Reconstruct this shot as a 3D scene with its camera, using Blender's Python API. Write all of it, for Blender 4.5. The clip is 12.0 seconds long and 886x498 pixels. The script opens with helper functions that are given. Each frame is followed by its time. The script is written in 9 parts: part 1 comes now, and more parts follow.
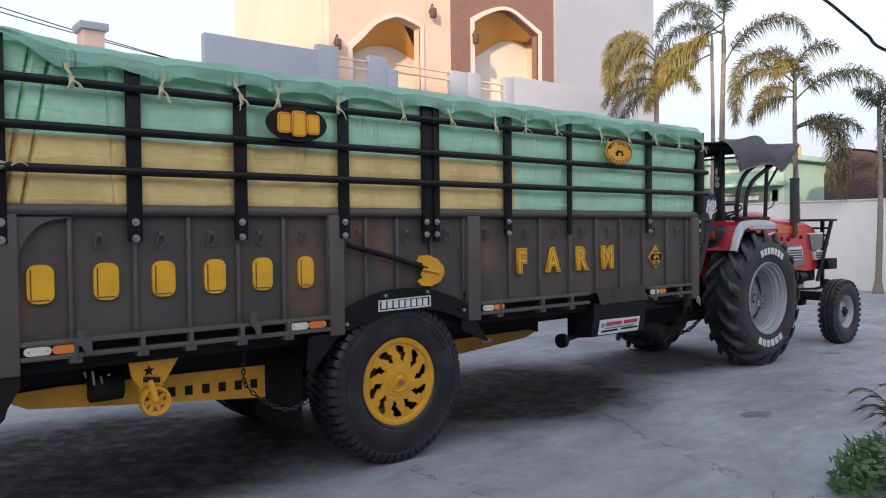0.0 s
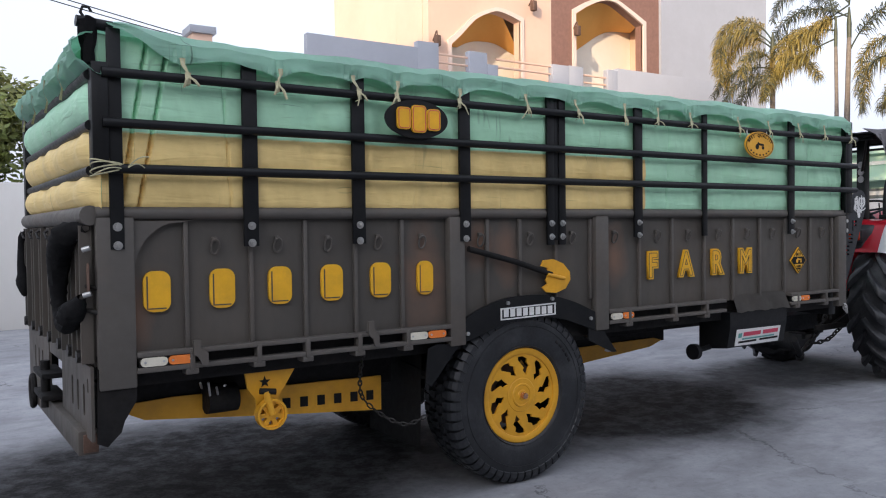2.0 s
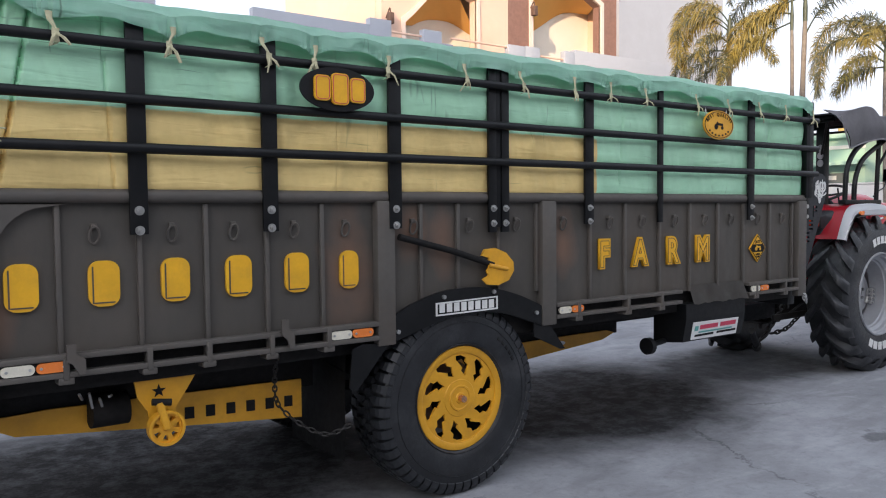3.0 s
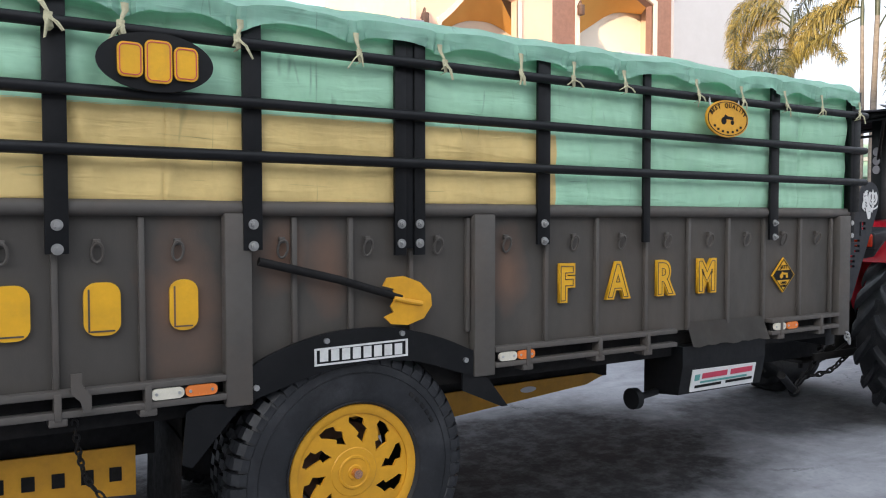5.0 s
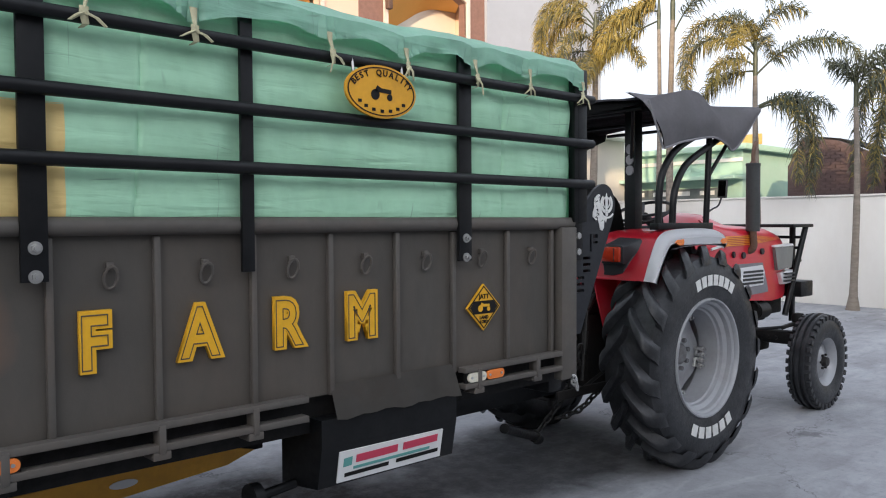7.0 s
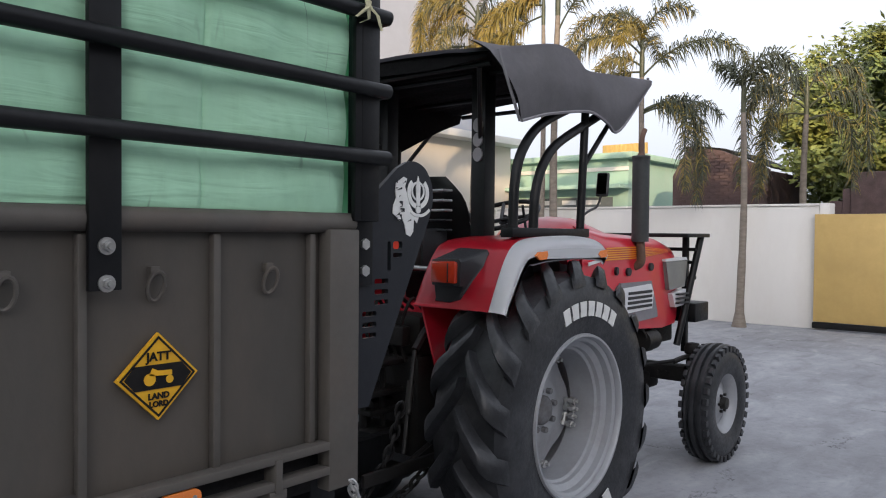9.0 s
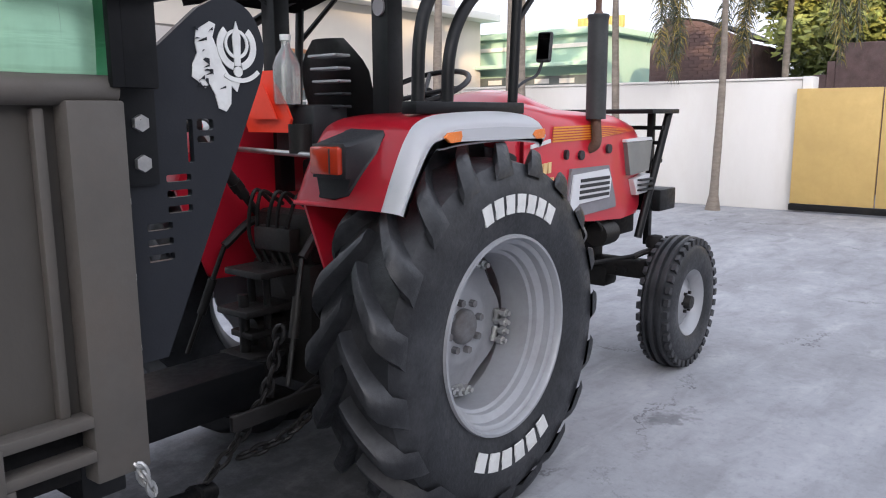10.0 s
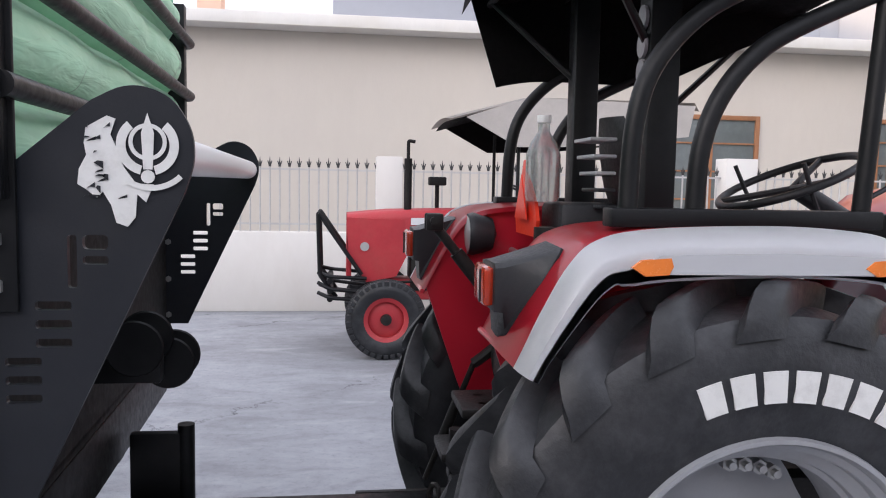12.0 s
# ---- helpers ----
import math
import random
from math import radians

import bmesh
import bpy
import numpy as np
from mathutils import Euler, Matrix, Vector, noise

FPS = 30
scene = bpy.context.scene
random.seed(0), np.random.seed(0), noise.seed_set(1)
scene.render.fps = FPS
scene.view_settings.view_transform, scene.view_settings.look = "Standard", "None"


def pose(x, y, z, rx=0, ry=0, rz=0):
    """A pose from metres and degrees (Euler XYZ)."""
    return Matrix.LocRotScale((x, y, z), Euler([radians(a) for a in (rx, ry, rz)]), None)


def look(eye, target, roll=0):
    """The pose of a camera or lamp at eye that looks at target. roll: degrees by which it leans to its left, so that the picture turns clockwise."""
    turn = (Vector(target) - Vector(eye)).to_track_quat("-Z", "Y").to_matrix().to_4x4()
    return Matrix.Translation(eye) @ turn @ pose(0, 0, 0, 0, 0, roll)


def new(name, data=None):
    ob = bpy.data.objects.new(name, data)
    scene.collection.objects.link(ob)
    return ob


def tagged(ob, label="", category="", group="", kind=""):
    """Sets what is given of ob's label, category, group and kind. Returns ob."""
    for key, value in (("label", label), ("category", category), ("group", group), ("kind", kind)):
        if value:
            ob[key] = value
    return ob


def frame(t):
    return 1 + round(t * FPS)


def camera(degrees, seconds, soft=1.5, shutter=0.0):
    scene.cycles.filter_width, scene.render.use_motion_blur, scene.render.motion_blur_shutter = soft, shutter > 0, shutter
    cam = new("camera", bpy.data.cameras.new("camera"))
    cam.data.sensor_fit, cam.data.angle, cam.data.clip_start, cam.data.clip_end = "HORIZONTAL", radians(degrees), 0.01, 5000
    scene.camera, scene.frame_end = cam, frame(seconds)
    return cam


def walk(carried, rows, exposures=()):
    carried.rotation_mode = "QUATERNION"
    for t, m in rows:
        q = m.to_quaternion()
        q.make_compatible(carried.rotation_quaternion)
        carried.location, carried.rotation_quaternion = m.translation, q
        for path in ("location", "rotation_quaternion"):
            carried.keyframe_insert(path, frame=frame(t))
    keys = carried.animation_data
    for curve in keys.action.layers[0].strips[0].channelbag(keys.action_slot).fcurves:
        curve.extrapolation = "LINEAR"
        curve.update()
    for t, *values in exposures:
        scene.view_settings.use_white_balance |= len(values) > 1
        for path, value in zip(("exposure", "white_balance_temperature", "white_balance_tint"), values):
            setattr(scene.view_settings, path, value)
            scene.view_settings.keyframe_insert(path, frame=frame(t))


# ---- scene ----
cam = camera(59.7, 12.0, soft=1.1)
EXPOSURES = [(0, 0.5, 5750, 14), (2.5, 0.63, 5850, 13), (4.5, 1.0, 5900, 10), (5, 1.0, 5900, 10), (5.5, 0.9, 5900, 10), (6.5, 0.8, 5900, 11), (7, 0.75, 5900, 10), (9, 0.5, 6000, 12), (9.5, 0.88, 5880, 13), (10, 1.12, 5930, 14), (10.5, 1.06, 5980, 14), (12, 1.1, 6080, 16)]
PATH = [
    (0, (-2.968, -4.151, 1.532), (-1.701, -2.604, 1.484), -0.6),
    (0.5, (-2.966, -4.153, 1.533), (-1.706, -2.601, 1.487), -0.8),
    (1, (-2.972, -4.111, 1.536), (-1.797, -2.493, 1.495), -1.1),
    (1.5, (-2.956, -3.975, 1.541), (-1.87, -2.296, 1.495), -1.0),
    (2, (-2.906, -3.747, 1.567), (-1.834, -2.06, 1.514), -0.7),
    (2.5, (-2.792, -3.601, 1.572), (-1.644, -1.965, 1.495), -0.6),
    (2.7, (-2.674, -3.533, 1.573), (-1.508, -1.911, 1.48), -0.6),
    (4.3, (-1.746, -3.064, 1.606), (-0.693, -1.366, 1.531), -0.1),
    (4.5, (-1.586, -3.033, 1.609), (-0.545, -1.328, 1.536), -0.0),
    (5, (-1.264, -2.98, 1.609), (-0.246, -1.26, 1.534), 0.0),
    (5.5, (-0.896, -2.89, 1.647), (0.118, -1.167, 1.583), 0.2),
    (6, (-0.402, -2.784, 1.676), (0.656, -1.087, 1.625), -0.2),
    (6.5, (0.023, -2.672, 1.665), (1.195, -1.052, 1.619), -0.7),
    (7, (0.454, -2.486, 1.659), (1.787, -0.996, 1.592), -0.3),
    (7.2, (0.638, -2.457, 1.674), (2.0, -0.997, 1.577), -0.3),
    (8.8, (1.83, -1.808, 1.638), (3.309, -0.463, 1.583), 0.2),
    (9, (1.982, -1.71, 1.631), (3.504, -0.413, 1.586), 0.5),
    (9.5, (2.414, -1.547, 1.623), (3.959, -0.291, 1.433), 0.9),
    (10, (2.784, -1.469, 1.604), (4.318, -0.231, 1.261), -0.3),
    (10.5, (3.168, -1.464, 1.632), (4.661, -0.166, 1.338), 0.7),
    (11, (3.53, -1.424, 1.645), (4.71, 0.176, 1.429), 1.4),
    (11.5, (3.883, -1.423, 1.659), (4.688, 0.398, 1.474), 1.9),
    (12, (4.25, -1.403, 1.702), (4.516, 0.572, 1.533), 1.1),
]
walk(cam, [(t, look(eye, target, roll)) for t, eye, target, roll in PATH], EXPOSURES)

# ---- world, sun, exposure ----
SUN_ELEVATION, SUN_AZIMUTH = 13.0, 215.0   # degrees; azimuth counter-clockwise from +x, towards the sun
scene.view_settings.exposure = 0.75
world = bpy.data.worlds.new("evening_sky")
scene.world = world
world.use_nodes = True
sky = world.node_tree.nodes.new("ShaderNodeTexSky")
sky.sky_type = "NISHITA"
sky.sun_disc = False
sky.sun_elevation = radians(SUN_ELEVATION)
sky.sun_rotation = radians(90.0 - SUN_AZIMUTH)
sky.air_density, sky.dust_density, sky.ozone_density = 1.0, 9.0, 1.0
background = world.node_tree.nodes["Background"]
background.inputs["Strength"].default_value = 0.35
haze = world.node_tree.nodes.new("ShaderNodeHueSaturation")   # hazy air takes colour out of the sky
haze.inputs["Saturation"].default_value = 0.4
world.node_tree.links.new(sky.outputs["Color"], haze.inputs["Color"])
veil = world.node_tree.nodes.new("ShaderNodeMix")   # an even white veil of evening haze
veil.data_type = "RGBA"
veil.inputs[0].default_value = 0.72
veil.inputs[7].default_value = (2.22, 2.23, 2.3, 1.0)
world.node_tree.links.new(haze.outputs["Color"], veil.inputs[6])
world.node_tree.links.new(veil.outputs[2], background.inputs["Color"])
sun = new("sun", bpy.data.lights.new("sun", "SUN"))
sun.data.energy, sun.data.angle, sun.data.color = 3.0, radians(0.6), (1.0, 0.72, 0.42)
sun.matrix_world = look((0, 0, 30), (-math.cos(radians(SUN_AZIMUTH)) * 10, -math.sin(radians(SUN_AZIMUTH)) * 10, 30 - 10 * math.tan(radians(SUN_ELEVATION))))


# ---- materials ----
def material(name, colour, rough=0.6, metal=0.0, vary=0.18, scale=6.0, bump=0.0, bump_scale=80.0, dirt=None, dirt_amount=0.35, dirt_scale=2.0,
             stretch=(1, 1, 1), coat=0.0, spec=0.5):
    """A surface with two scales of variation, stains and fine relief."""
    m = bpy.data.materials.new(name)
    m.use_nodes = True
    nt = m.node_tree
    bsdf = nt.nodes["Principled BSDF"]
    bsdf.inputs["Roughness"].default_value = rough
    bsdf.inputs["Metallic"].default_value = metal
    bsdf.inputs["Coat Weight"].default_value = coat
    bsdf.inputs["Specular IOR Level"].default_value = spec
    co = nt.nodes.new("ShaderNodeTexCoord")
    mp = nt.nodes.new("ShaderNodeMapping")
    mp.inputs["Scale"].default_value = stretch
    nt.links.new(co.outputs["Object"], mp.inputs["Vector"])

    def tex(sc, detail, roughness=0.6):
        n = nt.nodes.new("ShaderNodeTexNoise")
        n.inputs["Scale"].default_value, n.inputs["Detail"].default_value, n.inputs["Roughness"].default_value = sc, detail, roughness
        nt.links.new(mp.outputs["Vector"], n.inputs["Vector"])
        return n

    def ramp(source, lo, hi, a, b):
        r = nt.nodes.new("ShaderNodeMapRange")
        r.inputs["From Min"].default_value, r.inputs["From Max"].default_value = lo, hi
        r.inputs["To Min"].default_value, r.inputs["To Max"].default_value = a, b
        nt.links.new(source, r.inputs["Value"])
        return r.outputs["Result"]

    def mix(fac, a, b, kind="MIX"):
        n = nt.nodes.new("ShaderNodeMix")
        n.data_type, n.blend_type = "RGBA", kind
        for slot, value in ((0, fac), (6, a), (7, b)):
            if isinstance(value, (int, float)):
                n.inputs[slot].default_value = value
            elif isinstance(value, tuple):
                n.inputs[slot].default_value = (*value, 1.0)
            else:
                nt.links.new(value, n.inputs[slot])
        return n.outputs[2]

    big, fine = tex(scale, 5.0), tex(scale * 9.0, 4.0)
    dark = tuple(c * (1.0 - vary) for c in colour)
    light = tuple(min(1.0, c * (1.0 + vary)) for c in colour)
    shade = mix(ramp(big.outputs["Fac"], 0.3, 0.7, 0, 1), dark, light)
    shade = mix(ramp(fine.outputs["Fac"], 0.3, 0.7, 0.0, 0.35), shade, dark)
    if dirt:
        stain_or_shade = tex(dirt_scale, 8.0, 0.7)
        shade = mix(ramp(stain_or_shade.outputs["Fac"], 0.48, 0.72, 0.0, dirt_amount), shade, dirt)
    nt.links.new(shade, bsdf.inputs["Base Color"])
    nt.links.new(ramp(fine.outputs["Fac"], 0.3, 0.7, max(0.02, rough - 0.08 * min(1.0, vary * 9)), min(1.0, rough + 0.1 * min(1.0, vary * 9))), bsdf.inputs["Roughness"])
    if bump:
        grain = tex(bump_scale, 5.0)
        b = nt.nodes.new("ShaderNodeBump")
        b.inputs["Strength"].default_value, b.inputs["Distance"].default_value = 1.0, bump
        nt.links.new(grain.outputs["Fac"], b.inputs["Height"])
        nt.links.new(b.outputs["Normal"], bsdf.inputs["Normal"])
    return m


BODY = material("trailer_paint", (0.08, 0.073, 0.064), 0.55, 0.0, 0.18, 1.6, 0.0006, 90, (0.125, 0.1, 0.08), 0.5, 1.1, stretch=(1, 1, 0.45), spec=0.3)
BODY_EDGE = material("trailer_pillar_paint", (0.1, 0.091, 0.081), 0.55, 0.0, 0.14, 2.5, 0.0005, 90, (0.14, 0.1, 0.075), 0.35, 2.0, spec=0.35)
BLACK = material("black_paint", (0.006, 0.0065, 0.0075), 0.45, 0.0, 0.3, 4.0, 0.0003, 120, (0.03, 0.029, 0.028), 0.3, 3.0, spec=0.28)
CHASSIS = material("chassis_black", (0.009, 0.0085, 0.0085), 0.7, 0.0, 0.3, 4.0, 0.0008, 70, (0.035, 0.03, 0.026), 0.4, 3.0, spec=0.25)
NAVY = material("arm_plate_paint", (0.014, 0.016, 0.021), 0.45, 0.0, 0.15, 3.0, 0.0003, 150, (0.04, 0.038, 0.036), 0.25, 4.0, spec=0.35)
YELLOW = material("yellow_paint", (0.72, 0.36, 0.015), 0.45, 0.0, 0.14, 5.0, 0.0004, 90, (0.25, 0.12, 0.03), 0.35, 3.0)
LETTER = material("letter_yellow", (0.82, 0.44, 0.015), 0.4, 0.0, 0.1, 8.0, 0.0003, 90, (0.35, 0.2, 0.04), 0.3, 6.0)
RUBBER = material("tyre_rubber", (0.0175, 0.019, 0.022), 0.45, 0.0, 0.4, 5.0, 0.0016, 60, (0.085, 0.085, 0.09), 0.5, 4.0, spec=0.5)
RIM = material("silver_rim", (0.37, 0.38, 0.4), 0.45, 0.25, 0.1, 3.0, 0.0004, 70, (0.16, 0.14, 0.12), 0.4, 3.0)
RED = material("tractor_red", (0.56, 0.016, 0.034), 0.3, 0.0, 0.03, 1.5, 0.0, 80, (0.48, 0.02, 0.05), 0.2, 2.0, coat=0.4)
OLD_RED = material("faded_red", (0.45, 0.032, 0.042), 0.5, 0.0, 0.15, 3.0, 0.0, 80, (0.25, 0.07, 0.05), 0.4, 3.0)
SILVER = material("fender_silver", (0.76, 0.77, 0.79), 0.3, 0.15, 0.008, 1.2, 0.0, 80)
STEEL = material("bolt_steel", (0.5, 0.5, 0.49), 0.35, 0.8, 0.2, 20.0)
HUB = material("worn_hub_paint", (0.17, 0.17, 0.175), 0.55, 0.1, 0.3, 12.0, 0.0008, 70, (0.09, 0.06, 0.04), 0.6, 9.0)
PANEL_GREY = material("fender_panel_grey", (0.5, 0.51, 0.53), 0.4, 0.1, 0.03, 2.0)
GREASE = material("greasy_steel", (0.017, 0.0155, 0.0145), 0.5, 0.1, 0.35, 9.0, 0.001, 60, (0.042, 0.034, 0.028), 0.4, 5.0, spec=0.4)
EXHAUST = material("exhaust_paint", (0.042, 0.046, 0.047), 0.6, 0.0, 0.15, 6.0, 0.0004, 90, (0.07, 0.055, 0.045), 0.3, 4.0)
COPPER = material("copper_nut", (0.75, 0.42, 0.28), 0.25, 0.9, 0.1, 12.0)
RUST = material("rusty_pipe", (0.13, 0.075, 0.052), 0.75, 0.1, 0.3, 12.0, 0.0006, 90)
CANVAS = material("grey_canvas", (0.23, 0.222, 0.24), 0.85, 0.0, 0.12, 4.0, 0.0012, 130, (0.2, 0.19, 0.18), 0.3, 2.5)
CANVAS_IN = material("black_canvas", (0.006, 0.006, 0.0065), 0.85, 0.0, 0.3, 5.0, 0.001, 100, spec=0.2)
PALE_CANVAS = material("pale_canvas", (0.45, 0.42, 0.39), 0.85, 0.0, 0.1, 4.0, 0.001, 100)
GREEN = material("green_tarp", (0.45, 0.77, 0.53), 0.5, 0.0, 0.1, 2.2, 0.0018, 40, (0.3, 0.58, 0.38), 0.45, 1.7)
COVER = material("faded_green_tarp", (0.45, 0.72, 0.58), 0.5, 0.0, 0.1, 2.2, 0.0018, 40, (0.28, 0.52, 0.4), 0.4, 1.7)
SAND = material("yellow_tarp", (0.86, 0.65, 0.26), 0.55, 0.0, 0.1, 2.5, 0.0018, 40, (0.5, 0.36, 0.13), 0.5, 1.8)
CORD = material("straw_cord", (0.5, 0.47, 0.3), 0.85, 0.0, 0.2, 20.0, 0.001, 120)
WHITE = material("white_paint_mark", (0.72, 0.72, 0.7), 0.5, 0.0, 0.06, 12.0, 0.0, 80, (0.4, 0.39, 0.37), 0.4, 20.0)
REFLECT_W = material("white_reflector", (0.72, 0.68, 0.56), 0.25, 0.0, 0.08, 14.0)
REFLECT_O = material("orange_reflector", (0.8, 0.22, 0.04), 0.22, 0.0, 0.1, 14.0)
LAMP_RED = material("lamp_red", (0.42, 0.035, 0.012), 0.15, 0.0, 0.15, 16.0, coat=0.5)
ORANGE = material("warning_orange", (0.9, 0.055, 0.02), 0.35, 0.0, 0.06, 8.0)
PLASTIC = material("black_plastic", (0.02, 0.021, 0.024), 0.5, 0.0, 0.15, 10.0, 0.0005, 150)
GLASSY = material("lamp_glass", (0.55, 0.56, 0.56), 0.08, 0.3, 0.05, 10.0)
LEATHER = material("black_leatherette", (0.014, 0.014, 0.015), 0.4, 0.0, 0.3, 8.0, 0.002, 30)
RUBBER_FLAP = material("rubber_flap", (0.012, 0.012, 0.0125), 0.6, 0.0, 0.25, 3.0, 0.0008, 50, (0.05, 0.046, 0.043), 0.4, 3.0, spec=0.3)
CONCRETE = material("yard_concrete", (0.335, 0.343, 0.365), 0.88, 0.0, 0.2, 0.55, 0.006, 22, (0.16, 0.16, 0.165), 0.6, 0.35, spec=0.15)


def weather_concrete(m):
    """Cracks, stains, painted shade under the trailer and trowel streaks on the yard slab."""
    nt = m.node_tree
    bsdf = nt.nodes["Principled BSDF"]
    colour = bsdf.inputs["Base Color"].links[0].from_socket
    co = nt.nodes.new("ShaderNodeTexCoord")

    def node(kind, **values):
        n = nt.nodes.new(kind)
        for key, value in values.items():
            n.inputs[key].default_value = value
        return n

    def link(a, b):
        nt.links.new(a, b)

    def math_node(op, a, b):
        n = nt.nodes.new("ShaderNodeMath")
        n.operation = op
        for k, v in enumerate((a, b)):
            if isinstance(v, (int, float)):
                n.inputs[k].default_value = v
            else:
                link(v, n.inputs[k])
        return n.outputs[0]

    def blend(fac, a, dark, kind="MIX"):
        n = nt.nodes.new("ShaderNodeMix")
        n.data_type, n.blend_type = "RGBA", kind
        link(fac, n.inputs[0])
        link(a, n.inputs[6])
        n.inputs[7].default_value = (*dark, 1)
        return n.outputs[2]

    def remap(v, lo, hi, a, b):
        n = node("ShaderNodeMapRange", **{"From Min": lo, "From Max": hi, "To Min": a, "To Max": b})
        link(v, n.inputs["Value"])
        return n.outputs["Result"]

    warp = node("ShaderNodeTexNoise", Scale=1.3, Detail=6.0, Roughness=0.7)
    link(co.outputs["Object"], warp.inputs["Vector"])
    moved = nt.nodes.new("ShaderNodeVectorMath")
    moved.operation = "MULTIPLY_ADD"
    link(warp.outputs["Color"], moved.inputs[0])
    moved.inputs[1].default_value = (1.1, 1.1, 0)
    link(co.outputs["Object"], moved.inputs[2])
    # painted shade and oil under trailer and hitch, two small stains, ragged outlines
    stain_or_shade = None
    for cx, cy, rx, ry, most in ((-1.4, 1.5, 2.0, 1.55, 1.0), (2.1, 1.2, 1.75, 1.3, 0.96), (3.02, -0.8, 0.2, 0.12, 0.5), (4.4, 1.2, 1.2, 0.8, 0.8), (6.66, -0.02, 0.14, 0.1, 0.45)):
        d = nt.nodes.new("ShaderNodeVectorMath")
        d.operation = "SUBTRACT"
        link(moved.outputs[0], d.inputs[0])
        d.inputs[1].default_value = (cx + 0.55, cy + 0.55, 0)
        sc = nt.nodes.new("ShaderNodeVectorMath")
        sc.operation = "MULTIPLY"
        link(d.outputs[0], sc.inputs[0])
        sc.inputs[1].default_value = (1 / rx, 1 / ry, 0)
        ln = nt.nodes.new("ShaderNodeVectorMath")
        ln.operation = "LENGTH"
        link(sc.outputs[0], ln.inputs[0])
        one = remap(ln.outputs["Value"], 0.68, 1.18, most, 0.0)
        stain_or_shade = one if stain_or_shade is None else math_node("MAXIMUM", stain_or_shade, one)
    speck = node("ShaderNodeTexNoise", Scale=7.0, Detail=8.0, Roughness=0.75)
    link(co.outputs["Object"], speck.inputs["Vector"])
    stain_or_shade = math_node("MULTIPLY", stain_or_shade, remap(speck.outputs["Fac"], 0.36, 0.56, 0.82, 1.0))
    # coarse grain and worn flecks
    grain = node("ShaderNodeTexNoise", Scale=16.0, Detail=10.0, Roughness=0.8)
    link(co.outputs["Object"], grain.inputs["Vector"])
    colour = blend(remap(grain.outputs["Fac"], 0.52, 0.7, 0.0, 0.42), colour, (0.13, 0.132, 0.14))
    colour = blend(remap(grain.outputs["Fac"], 0.3, 0.44, 0.35, 0.0), colour, (0.5, 0.5, 0.51))
    # trowel streaks and pale scuffs
    streak_map = nt.nodes.new("ShaderNodeMapping")
    streak_map.inputs["Rotation"].default_value = (0, 0, 0.5)
    streak_map.inputs["Scale"].default_value = (1.0, 2.6, 1.0)
    link(co.outputs["Object"], streak_map.inputs["Vector"])
    streak = node("ShaderNodeTexNoise", Scale=1.5, Detail=7.0, Roughness=0.62, Distortion=0.6)
    link(streak_map.outputs["Vector"], streak.inputs["Vector"])
    colour = blend(remap(streak.outputs["Fac"], 0.5, 0.66, 0.0, 0.34), colour, (0.15, 0.15, 0.158))
    colour = blend(remap(streak.outputs["Fac"], 0.3, 0.44, 0.45, 0.0), colour, (0.46, 0.465, 0.48))
    # darkens the slab to the painted trailer shade and the stains
    colour = blend(stain_or_shade, colour, (0.016, 0.0158, 0.0163))
    # hairline cracks
    cell = nt.nodes.new("ShaderNodeTexVoronoi")
    cell.feature = "DISTANCE_TO_EDGE"
    cell.inputs["Scale"].default_value = 0.3
    link(moved.outputs[0], cell.inputs["Vector"])
    crack = remap(cell.outputs["Distance"], 0.001, 0.0042, 1.0, 0.0)
    crack = math_node("MULTIPLY", crack, remap(warp.outputs["Fac"], 0.46, 0.58, 0.0, 0.6))
    colour = blend(crack, colour, (0.05, 0.05, 0.052))
    link(colour, bsdf.inputs["Base Color"])


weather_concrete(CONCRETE)


